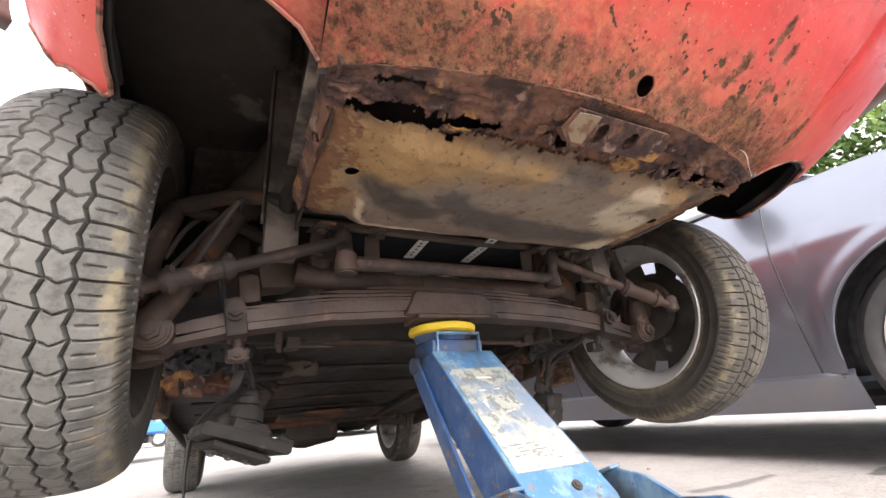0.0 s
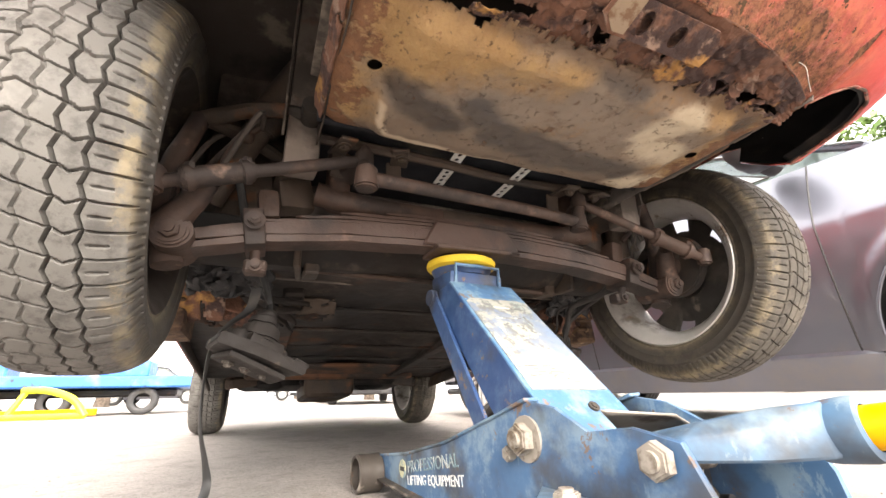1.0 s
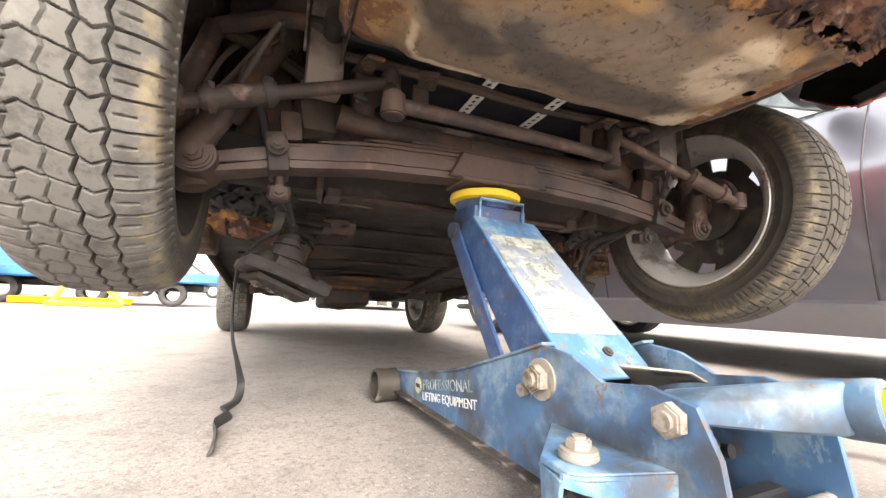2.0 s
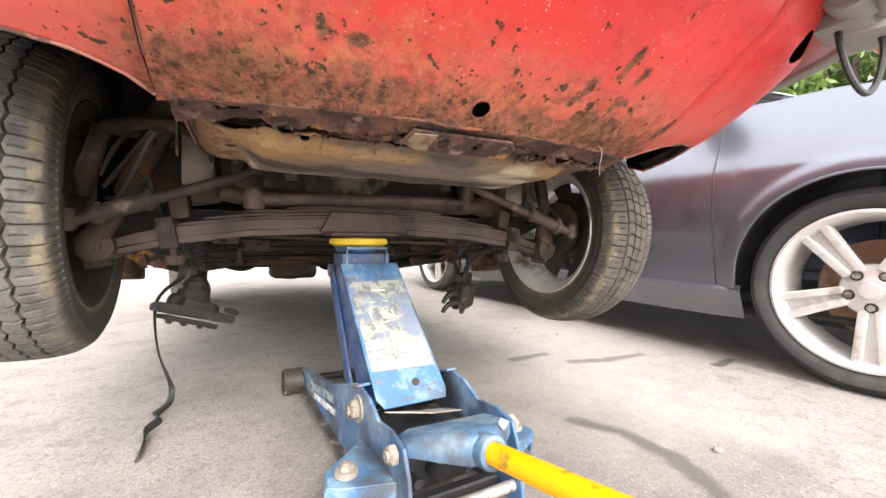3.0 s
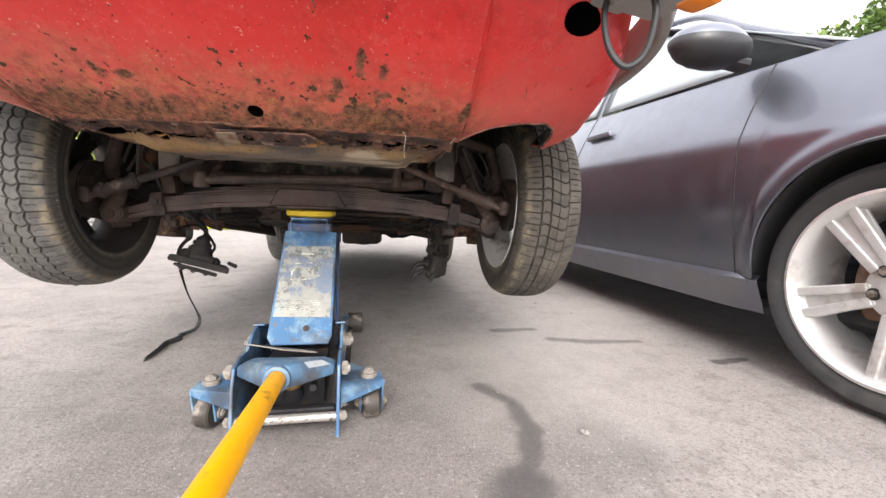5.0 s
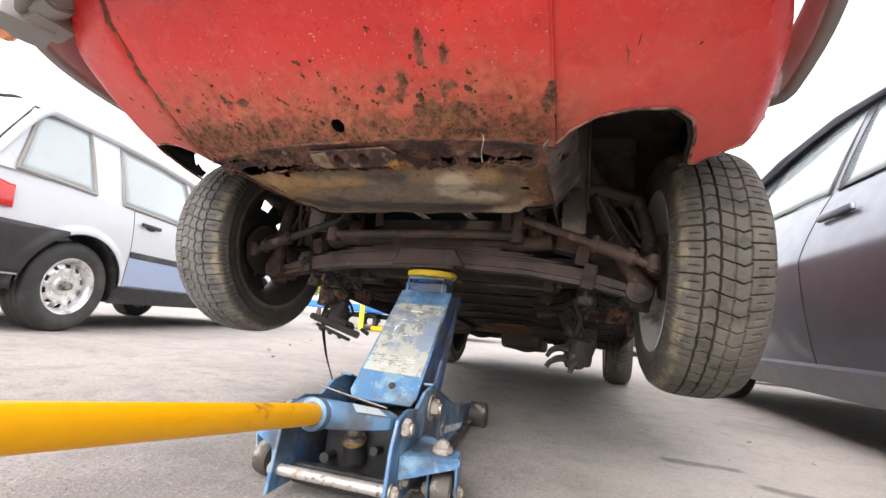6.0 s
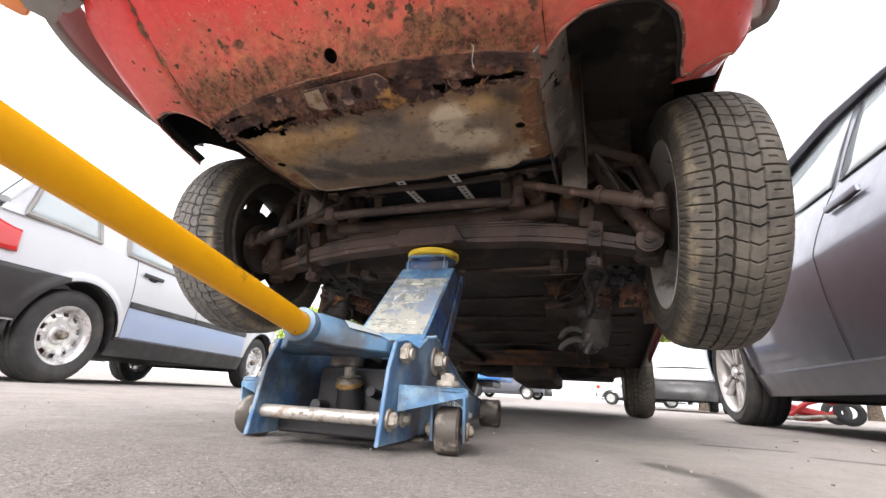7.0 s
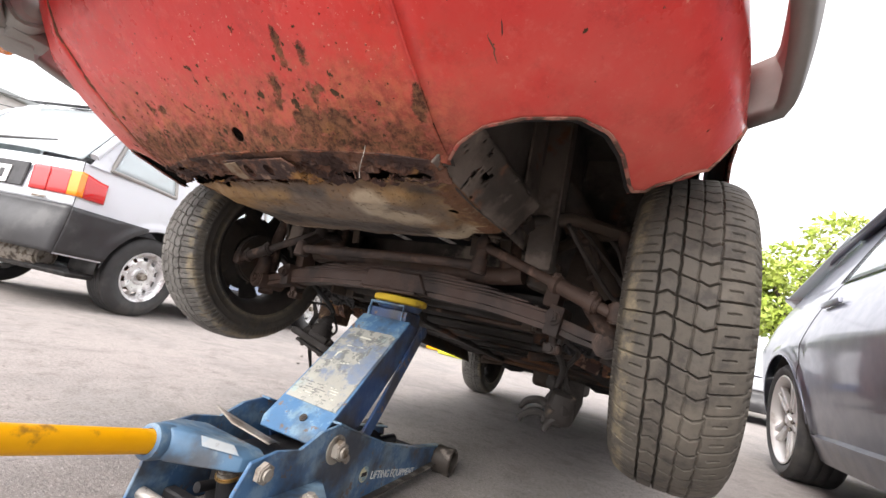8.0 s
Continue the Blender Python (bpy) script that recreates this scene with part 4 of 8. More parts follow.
# inner wings, box sections and the dark underside ahead of the cabin
for s in (-1, 1):
    def inner(u, v, s=s):
        y = -0.405 + 0.595 * u
        foot = 0.553 + 0.05 * smooth01(y, -0.33, -0.405)
        z = foot + (1.0 - foot) * v
        x = 0.312 + (0.035 * smooth01(z, 0.56, 0.75) + 0.02 * math.sin(y * 14) * smooth01(v, 0, 0.3)) * (1 if s > 0 else 0.15)
        return V((s * x, y, z)) + noise.noise_vector(V((x, y, z)) * 9 * s) * 0.004
    part("inner_wing", surf(BM(), inner, 40, 30), inner_wing if s > 0 else under_steel, red_car, "sooty inner wing panel" if s > 0 else "rust-brown inner wing panel", solid=0.002)
    px = 0.334 if s < 0 else 0.352
    bm = box(BM(), (0.052, 0.042, 0.49), (s * px, -0.033, 0.755), 0.006, 2)
    box(bm, (0.006, 0.080, 0.40), pose(s * (px - 0.023), -0.095, 0.79, 2, 0, 0), 0.002)
    part("chassis_post", rough_up(bm, 0.003, 20, s), panel_grey, red_car, "greasy grey-brown upright box section")
    # upright flange from the tray's edge, eaten by rust towards the front
    def tray_flange(u, v, s=s):
        y = -0.415 + 0.292 * u
        x = 0.3165 + (0.010 if s < 0 else 0.046) * v + 0.003 * noise.noise(V((y * 30, v * 4, s)))
        return V((s * x, y, 0.5535 - 0.003 * math.sin(y * 21) + (0.030 if s < 0 else 0.060) * v + 0.002 * noise.noise(V((y * 60, 0, s)))))
    bm = surf(BM(), tray_flange, 90, 14, lambda u, v, s=s: u < 0.45 and noise.noise(V((u * 16, v * 3, s * 4))) + 0.5 * noise.noise(V((u * 50, v * 9, s))) > 0.36)
    part("tray_flange", bm, flaky_rust if s < 0 else panel_grey, red_car, "crusted rust flange" if s < 0 else "grey-brown flange, rusting", solid=0.003)

for s in (-1, 1):
    def house_top(u, v, s=s):
        y = -0.44 + 0.78 * u
        k = min(1, max(0, (0.1 - y) / 0.64))
        x = 0.345 + (0.60 * (1 - k ** 3.8) ** (1 / 3.8) - 0.345) * v if y < -0.05 else 0.345 + 0.26 * v
        z = 0.88 - 0.28 * abs((y + 0.02) / 0.5) ** 2.4 * (1 if y < 0 else 0.5) - 0.02 * v
        return V((s * x, y, z)) + noise.noise_vector(V((x * 9, y * 9, s))) * 0.006
    part("wheelhouse", surf(BM(), house_top, 36, 14), inner_wing, red_car, "sooty wheelhouse roof", solid=0.002)
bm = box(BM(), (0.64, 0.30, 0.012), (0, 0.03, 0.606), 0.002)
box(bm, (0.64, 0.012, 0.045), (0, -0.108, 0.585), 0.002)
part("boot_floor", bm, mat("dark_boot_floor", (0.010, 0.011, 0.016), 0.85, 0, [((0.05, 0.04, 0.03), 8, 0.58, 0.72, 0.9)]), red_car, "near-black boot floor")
# Lid added inside the nose so that its rust gaps stay dark.
part("nose_floor", box(BM(), (0.67, 0.42, 0.008), (0, -0.315, 0.645), 0.001), inner_wing, red_car, "plate added inside the nose to keep gaps dark")
for x in (-0.066, 0.074):
    holes = [ring2d(0, -0.083 + 0.0165 * k, 0.0044, 0.0056, 10) for k in range(11)]
    bm = holed(BM(), [(-0.011, -0.095), (0.011, -0.095), (0.011, 0.10), (-0.011, 0.10)], holes, 0.0016, pose(x, -0.008, 0.580, 1, 0, -3))
    part("pierced_strap", bm, bright_strap, red_car, "bright pierced steel strap")

# clutter in the gap behind the tray: brackets, pipes and a torn strip
for x, rz in ((-0.27, 8), (-0.17, -14), (0.19, -9), (0.26, 10)):
    bm = box(BM(), (0.030, 0.085, 0.006), pose(x, -0.035, 0.572, 12, 0, rz), 0.002)
    box(bm, (0.028, 0.006, 0.045), pose(x, 0.005, 0.560, 8, 0, rz), 0.002)
    bolt(bm, (x, -0.05, 0.566), (0, 0, -1), 0.008, 0.007)
    part("gap_bracket", rough_up(bm, 0.003, 40, x), under_steel, red_car)
pts = curve([(-0.31, -0.03, 0.583), (-0.12, -0.05, 0.571), (0.08, -0.02, 0.583), (0.31, -0.04, 0.583)], 7)
part("fluid_pipe", tube(BM(), pts, 0.009, 8), under_steel, red_car)

# folded flange inside the wheel openings
for side in (-1, 1):
    w_edge = wing(side)
    def flange(u, v, w_edge=w_edge, side=side):
        p = w_edge(0.14 + 0.34 * u, 0.0)
        return p + V((-side * 0.006 * v, 0.006 * v, 0.004 + 0.014 * v)) + noise.noise_vector(p * 30) * 0.0015
    part("arch_flange", surf(BM(), flange, 60, 4), matt_black, red_car, "black folded flange of the wheel opening", solid=0.0015)

# red lobe folded in at the corner of one wing, from its lip to a straight inner edge
lip_pts = [p for p in (wing(1)(q / 300, 0.0) for q in range(301)) if p.x > 0.533 and p.y < -0.150]


def hem(u, v):
    a = lip_pts[min(len(lip_pts) - 1, int(round(u * (len(lip_pts) - 1))))]
    b = V((0.521, -0.251, 0.586)).lerp(V((0.612, -0.158, 0.662)), u ** 0.9)
    p = a.lerp(b, v)
    return p + V((0, 0, -0.004 * math.sin(math.pi * v) * math.sin(math.pi * u)))


part("hem_liner", surf(BM(), lambda u, v: hem(u, v) + V((-0.001, 0.002, 0.005)), 18, 5), matt_black, red_car)
part("wing_hem", surf(BM(), hem, 24, 6), red_paint, red_car, "red hem at the wing's lower corner", solid=0.0014)

# bulkhead and floor pan, sloping down to the rear
FLOOR = [(0.10, 0.475), (0.16, 0.425), (0.34, 0.43), (0.5, 0.415), (1.0, 0.355), (1.75, 0.27), (2.1, 0.30), (2.55, 0.33)]


def floor_pan(u, v):
    x = -0.60 + 1.2 * u
    y = 0.10 + 2.45 * v
    z = lerp_table(FLOOR, y) + 0.03 * math.exp(-(x / 0.09) ** 2) * smooth01(y, 0.3, 0.6)
    z += 0.006 * math.sin(y * 26) * smooth01(abs(x), 0.12, 0.2) * smooth01(abs(x), 0.52, 0.46) + 0.035 * smooth01(abs(x), 0.5, 0.6) * smooth01(y, 0.5, 0.3)
    return V((x, y, z)) + noise.noise_vector(V((x * 6, y * 6, 0))) * 0.006


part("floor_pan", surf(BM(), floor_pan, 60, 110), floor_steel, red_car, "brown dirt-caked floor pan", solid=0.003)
bm = box(BM(), (1.2, 0.01, 0.62), (0, 0.33, 0.74), 0.002)
part("bulkhead", bm, inner_wing, red_car)
for s in (-1, 1):
    bm = plate(BM(), [(0.360, 0.46), (0.490, 0.46), (0.505, 0.84), (0.410, 0.96), (0.360, 0.98)], 0.006, Matrix(((s, 0, 0, 0), (0, 0, 1, 0.20), (0, 1, 0, 0), (0, 0, 0, 1))), 0.002)
    part("footwell_panel", rough_up(bm, 0.006, 12, s), panel_grey, red_car, "dusty grey-brown footwell panel behind the wheel")
part("cross_rod", tube(BM(), [(-0.30, 0.215, 0.425), (-0.1, 0.20, 0.418), (0.12, 0.19, 0.412), (0.30, 0.18, 0.408)], 0.006, 8), link_steel, red_car)
for s in (-1, 1):
    bm = box(BM(), (0.03, 0.06, 0.055), (s * 0.285, 0.19, 0.43), 0.004)
    box(bm, (0.012, 0.11, 0.075), pose(s * 0.31, 0.17, 0.44, 0, 0, 6 * s), 0.003)
    part("floor_bracket", rough_up(bm, 0.003, 40, s), under_steel, red_car)
    # rusted-out sill end with ribs
    def sill_end(u, v, s=s):
        x = 0.44 + 0.15 * u
        z = 0.335 + 0.135 * v
        y = 0.345 + 0.05 * u - 0.035 * math.sin(v * math.pi) + 0.006 * math.sin(v * 25) * (u > 0.45)
        return V((s * x, y, z)) + noise.noise_vector(V((x * 24, y * 24, z * 24))) * 0.006
    part("sill_end", surf(BM(), sill_end, 26, 26, lambda u, v: u < 0.4 and noise.noise(V((u * 9, v * 6, s * 2))) > 0.28), flaky_rust, red_car, "rust-holed ribbed end of the sill", solid=0.002)
    def sill(u, v, s=s):
        y = 0.38 + 1.36 * u
        return V((s * (0.60 - 0.03 * math.sin(v * math.pi / 2)), y, sill_z(y) + 0.02 - 0.085 * v))
    part("sill", surf(BM(), sill, 30, 6), under_steel, red_car, solid=0.004)
    for k in range(3):
        bm = box(BM(), (0.07, 0.012, 0.04), pose(s * rnd(0.34, 0.5), 0.36 + 0.02 * k, 0.40 - 0.02 * k, rnd(-20, 20), rnd(-20, 20), rnd(-20, 20)), 0.003)
        part("torn_bracket", rough_up(bm, 0.006, 35, s + k), flaky_rust, red_car)
    part("floor_rail", box(BM(), (0.05, 1.3, 0.03), pose(s * 0.30, 1.02, 0.345, -6.6, 0, 0), 0.006), floor_steel, red_car)

for s_, (x, y, z) in ((-1, (0.43, 0.255, 0.425)), (1, (0.43, 0.255, 0.425))):
    def lump(u, v, s_=s_, x=x, y=y, z=z):
        p = V((x - 0.075 + 0.15 * u, y - 0.03 + 0.06 * v, z + 0.035 - 0.085 * v))
        return V((s_ * p.x, p.y, p.z)) + noise.noise_vector(p * 55) * 0.012 + noise.noise_vector(p * 150) * 0.004
    part("underseal_patch", surf(BM(), lump, 40, 30), underseal, red_car, "crinkled black underseal", solid=0.003)
    for k in range(6):
        a = V((s_ * rnd(0.33, 0.46), rnd(0.28, 0.42), rnd(0.36, 0.41)))
        bm = tube(BM(), curve([a, a + V((s_ * rnd(-0.05, -0.02), rnd(0.0, 0.08), rnd(-0.02, 0.0))), a + V((s_ * rnd(-0.14, -0.07), rnd(0.05, 0.2), rnd(-0.03, 0.0)))], 5), rnd(0.006, 0.012), 6, 0.4, 2.0)
        part("torn_strip", rough_up(bm, 0.004, 40, k), floor_steel, red_car)

for s in (-1, 1):
    # the sill's open end: a ribbed ochre box and sheets of rust hanging from the floor
    bm = box(BM(), (0.075, 0.10, 0.12), pose(s * 0.545, 0.40, 0.365, -6, 0, 4 * s), 0.008, 2)
    for k in range(4):
        box(bm, (0.060, 0.012, 0.010), pose(s * 0.543, 0.347, 0.325 + 0.026 * k, 0, 0, 4 * s), 0.003)
    part("sill_box", rough_up(bm, 0.005, 38, s), ochre_rust, red_car, "ochre ribbed box section at the sill's end")
    for k in range(7):
        x0, y0, a = rnd(0.20, 0.50), rnd(0.34, 0.62), rnd(-0.6, 0.6)
        def rag(u, v, x0=x0, y0=y0, a=a, k=k):
            p = V((x0 + (u - 0.5) * 0.13 * math.cos(a) - (v - 0.5) * 0.035 * math.sin(a), y0 + (u - 0.5) * 0.13 * math.sin(a) + (v - 0.5) * 0.035 * math.cos(a), 0))
            p.z = lerp_table(FLOOR, p.y) - 0.012 - 0.030 * v * v
            p += noise.noise_vector(p * 40 + V((k, s, 0))) * 0.008
            return V((s * p.x, p.y, p.z))
        part("rust_sheet", surf(BM(), rag, 22, 8, lambda u, v, k=k: noise.noise(V((u * 7, v * 4, k))) > 0.32), (under_steel, floor_steel, floor_steel)[k % 3], red_car, "", solid=0.002)
    # front edge flange of the post and the strut behind it
    part("post_flange", rough_up(box(BM(), (0.004, 0.012, 0.42), pose(s * (0.3795 if s > 0 else 0.363), -0.058, 0.77, 0, 0, 0), 0.001), 0.002, 25, s), panel_grey, red_car)
    bm = tube(BM(), curve([(s * 0.352, 0.02, 0.70), (s * 0.42, 0.06, 0.60), (s * 0.47, 0.10, 0.50)], 5), 0.024, 14)
    cyl(bm, (s * 0.33, 0.0, 0.75), (s * 0.405, 0.05, 0.625), 0.034, seg=18, bevel=0.006)
    part("damper", rough_up(bm, 0.002, 30, s), under_steel, red_car, "grimy brown telescopic damper")
    bm = plate(BM(), [(-0.05, -0.07), (0.05, -0.09), (0.03, 0.06), (-0.02, 0.09)], 0.004, pose(s * 0.41, 0.12, 0.55, 78, 0, 14 * s), 0.001)
    part("splash_plate", rough_up(bm, 0.002, 30, s), under_steel, red_car)
    for k in range(3):
        pts = curve([(s * (0.34 + 0.03 * k), 0.0 + 0.04 * k, 0.72 - 0.05 * k), (s * 0.40, 0.06 - 0.05 * k, 0.66 - 0.03 * k), (s * 0.47, 0.06, 0.60 - 0.05 * k), (s * 0.50, 0.05 + 0.02 * k, 0.53 - 0.02 * k)], 6)
        part("brake_pipe", tube(BM(), pts, 0.0045, 6), inner_wing, red_car)

# gearbox and engine mass over the rear axle
bm = box(BM(), (0.26, 0.5, 0.16), pose(0, 1.95, 0.235, -4, 0, 0), 0.04, 3)
ball(bm, (0, 2.0, 0.235), 0.12, 1.1, 1.2, 0.8)
for s in (-1, 1):
    cyl(bm, (s * 0.1, 2.04, 0.25), (s * 0.53, 2.05, 0.275), 0.022)
    box(bm, (0.32, 0.07, 0.05), pose(s * 0.36, 1.85, 0.26, 0, s * 6, s * -30), 0.01)
part("gearbox", rough_up(bm, 0.006, 12), under_steel, red_car, "oily black gearbox and half shafts")
bm = box(BM(), (0.84, 0.05, 0.035), pose(0, 1.62, 0.275, 0, 0, 0), 0.01)
box(bm, (0.5, 0.2, 0.02), pose(0.05, 1.45, 0.30, -7, 0, 0), 0.005)
shield = box(BM(), (0.92, 0.46, 0.085), pose(0, 2.03, 0.262, -3, 0, 0), 0.03, 3)
for x, y, r in ((-0.30, 1.86, 0.07), (0.26, 1.90, 0.08), (-0.08, 1.80, 0.06), (0.40, 2.10, 0.06), (-0.42, 2.12, 0.05)):
    ball(shield, (x, y, 0.245), r, 1.3, 1.1, 0.55, 12)
part("engine_shield", rough_up(shield, 0.012, 14), matt_black, red_car, "black oily shield below the engine")
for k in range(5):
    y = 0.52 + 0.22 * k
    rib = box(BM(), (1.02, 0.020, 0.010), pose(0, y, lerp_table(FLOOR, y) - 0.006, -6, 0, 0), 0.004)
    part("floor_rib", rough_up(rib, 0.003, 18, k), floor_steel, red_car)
part("rear_crossmember", rough_up(bm, 0.008, 10), mat("orange_rusted_beam", (0.16, 0.075, 0.04), 0.9, 0, [((0.04, 0.03, 0.025), 5, 0.45, 0.6, 0.9)]), red_car, "orange-rusted rear cross beam")

# upper body: doors, quarters, tail, bonnet, glass and roof
def belt(y):
    return 1.10 - 0.09 * y


def flank(s, y0, y1, arch=None):
    def f(u, v):
        y = y0 + (y1 - y0) * u
        lo = sill_z(min(y, 1.75)) + 0.02
        if arch and abs(y - arch[0]) < arch[2]:
            lo = max(lo, arch[1] + math.sqrt(arch[2] ** 2 - (y - arch[0]) ** 2))
        z = lo + (belt(y) - lo) * v
        k = (z - lo) / max(0.01, belt(y) - lo)
        x = 0.655 - 0.02 * (1 - v) - 0.03 * v ** 3 - 0.16 * smooth01(y, 2.1, 2.75) ** 2
        return V((s * x, y, z))
    return f


for s in (-1, 1):
    d = part("door", surf(BM(), flank(s, 0.435, 1.32), 24, 24), dimmed_red, red_car, solid=0.004)
    part("door_handle", box(BM(), (0.02, 0.11, 0.02), pose(s * 0.645, 1.2, 0.86, -5, 0, 0), 0.006, 2), zinc, d)
    part("rear_quarter", surf(BM(), flank(s, 1.325, 2.72, (2.05, 0.28, 0.31)), 60, 24), dimmed_red, red_car, solid=0.004)
    def pane(u, v, s=s, a=0.55, b=1.25):
        y = a + (b - a) * u + 0.14 * v * (1 - u)
        return V((s * (0.612 - 0.10 * v), y, belt(y) + 0.015 + 0.34 * v))
    part("side_window", surf(BM(), pane, 6, 6), pale_glass, red_car, solid=0.004)
    part("rear_side_window", surf(BM(), lambda u, v, s=s: V((s * (0.612 - 0.10 * v), 1.31 + 0.55 * u * (1 - 0.25 * v), belt(1.31 + 0.5 * u) + 0.015 + (0.34 - 0.08 * u) * v)), 6, 6), pale_glass, red_car, solid=0.004)
    pts = [(s * 0.615, 0.44, 1.06), (s * 0.56, 0.66, 1.30), (s * 0.51, 0.78, 1.405), (s * 0.50, 1.3, 1.38), (s * 0.51, 1.75, 1.29), (s * 0.56, 2.15, 1.05), (s * 0.58, 2.35, 0.90)]
    part("roof_rail", tube(BM(), curve(pts, 6), 0.022, 8), red_paint, red_car)
    part("door_pillar", tube(BM(), [(s * 0.62, 1.29, 0.98), (s * 0.505, 1.29, 1.38)], 0.02, 8), red_paint, red_car)
part("bonnet", surf(BM(), lambda u, v: V(((2 * u - 1) * 0.645, (nose_y((2 * u - 1) * 0.6, 1.05)) * (1 - v) + 0.45 * v, 1.045 + 0.085 * (1 - (2 * u - 1) ** 2) * math.sin(math.pi * (0.15 + 0.7 * v)) + 0.02 * v)), 30, 30), red_paint, red_car, solid=0.003)
part("roof", surf(BM(), lambda u, v: V(((2 * u - 1) * 0.51, 0.76 + 1.0 * v, 1.39 - 0.10 * v ** 2 + 0.05 * (1 - (2 * u - 1) ** 2))), 20, 20), red_paint, red_car, solid=0.004)
part("windscreen", surf(BM(), lambda u, v: V(((2 * u - 1) * (0.60 - 0.09 * v), 0.46 + 0.30 * v - 0.03 * (1 - (2 * u - 1) ** 2), 1.07 + 0.32 * v + 0.03 * v * (1 - (2 * u - 1) ** 2))), 16, 10), pale_glass, red_car, solid=0.005)
part("rear_window", surf(BM(), lambda u, v: V(((2 * u - 1) * (0.51 + 0.05 * v), 1.76 + 0.40 * v, 1.29 - 0.25 * v + 0.04 * (1 - (2 * u - 1) ** 2))), 16, 10), pale_glass, red_car, solid=0.005)
part("engine_lid", surf(BM(), lambda u, v: V(((2 * u - 1) * (0.58 - 0.10 * v), 2.16 + 0.68 * math.sin(v * math.pi / 2), 1.04 - 0.68 * v ** 1.5 + 0.03 * (1 - (2 * u - 1) ** 2))), 24, 24), red_paint, red_car, solid=0.004)
part("tail_panel", surf(BM(), lambda u, v: V(((2 * u - 1) * 0.50, 2.72 + 0.10 * (1 - (2 * u - 1) ** 4), 0.36 - 0.10 * v)), 16, 6), red_paint, red_car, solid=0.004)

# bumper on its brackets, corner lamps, hanging number plate and cable
def bumper_bar(u, v):
    a = -1 + 2 * u
    phi = a * math.radians(83.5)
    p, q = V(contour(phi - 0.004, 0.77)), V(contour(phi + 0.004, 0.77))
    t = (q - p).normalized()
    n = V((t.y, -t.x, 0))
    x, y = contour(phi, 0.77)
    out = 0.003 + 0.040 * smooth01(abs(a), 1.0, 0.982) + 0.010 * math.sin(math.pi * v)
    return V((x, y, 0.708 - 0.03 * (y + 0.2) + 0.085 * v)) + n * out


bumper = part("bumper", surf(BM(), lambda u, v: bumper_bar(u, v), 140, 8), grey_plastic, red_car, "weathered grey bumper", solid=0.018)
for s in (-1, 1):
    m = pose(s * 0.536, -0.640, 0.733, 0, 0, s * 18)
    bm = box(BM(), (0.085, 0.07, 0.055), m, 0.008, 2)
    box(bm, (0.05, 0.06, 0.07), pose(s * 0.50, -0.63, 0.745, 0, 14 * s, 0), 0.01, 2)
    lamp = part("indicator", bm, grey_plastic, red_car, "grey lamp housing at the bumper end")
    bm = box(BM(), (0.066, 0.052, 0.088), m @ pose(s * 0.044, -0.026, 0.016), 0.018, 4)
    part("lens", bm, orange_lens, lamp, "orange indicator lens")
    bm = cyl(BM(), (s * 0.43, -0.652, 0.755), (s * 0.49, -0.648, 0.75), 0.033, seg=18, bevel=0.006)
    ball(bm, (s * 0.47, -0.645, 0.755), 0.04, 1.3, 0.8, 0.8)
    part("bumper_mount", rough_up(bm, 0.003, 40, s), grey_plastic, red_car)
part("number_plate", box(BM(), (0.30, 0.003, 0.11), pose(0.03, -0.716, 0.765, 12, 10, 0), 0.001), plate_white, red_car, "white number plate hanging askew")
m = pose(0.03, -0.7185, 0.765, 12, 10, 0)
bm = BM()
for k in range(6):
    box(bm, (0.026, 0.001, 0.06), m @ pose(-0.105 + 0.042 * k, 0, 0.0), 0)
part("plate_bars", bm, black_trim, red_car.children[-1] if red_car.children and red_car.children[-1].name.startswith("number_plate") else red_car)
bm = plate(BM(), [(-0.022, 0.03), (0.022, 0.034), (0.012, -0.004), (0.004, -0.028), (-0.012, -0.012)], 0.002, pose(0.125, nose_y(0.125, 0.71) - 0.004, 0.712, 100, 0, 0))
part("torn_tape", bm, black_rubber, red_car, "scrap of dark torn tape")
pts = curve([(0.125, -0.648, 0.69), (0.121, -0.65, 0.675), (0.126, -0.652, 0.66)], 5)
part("tape_thread", tube(BM(), pts, 0.0008, 5), black_rubber, red_car)
pts = curve([(0.488, -0.622, 0.728), (0.480, -0.630, 0.690), (0.485, -0.640, 0.648), (0.504, -0.648, 0.626), (0.526, -0.652, 0.644), (0.534, -0.655, 0.690), (0.528, -0.65, 0.722)], 8)
part("lamp_cable", tube(BM(), pts, 0.0042, 8), black_rubber, red_car, "black cable hanging in a loop")

# transverse leaf spring
SPRING = [(0.0, 0.452), (0.1, 0.451), (0.25, 0.443), (0.39, 0.424), (0.49, 0.399)]
Y_SPRING = 0.03


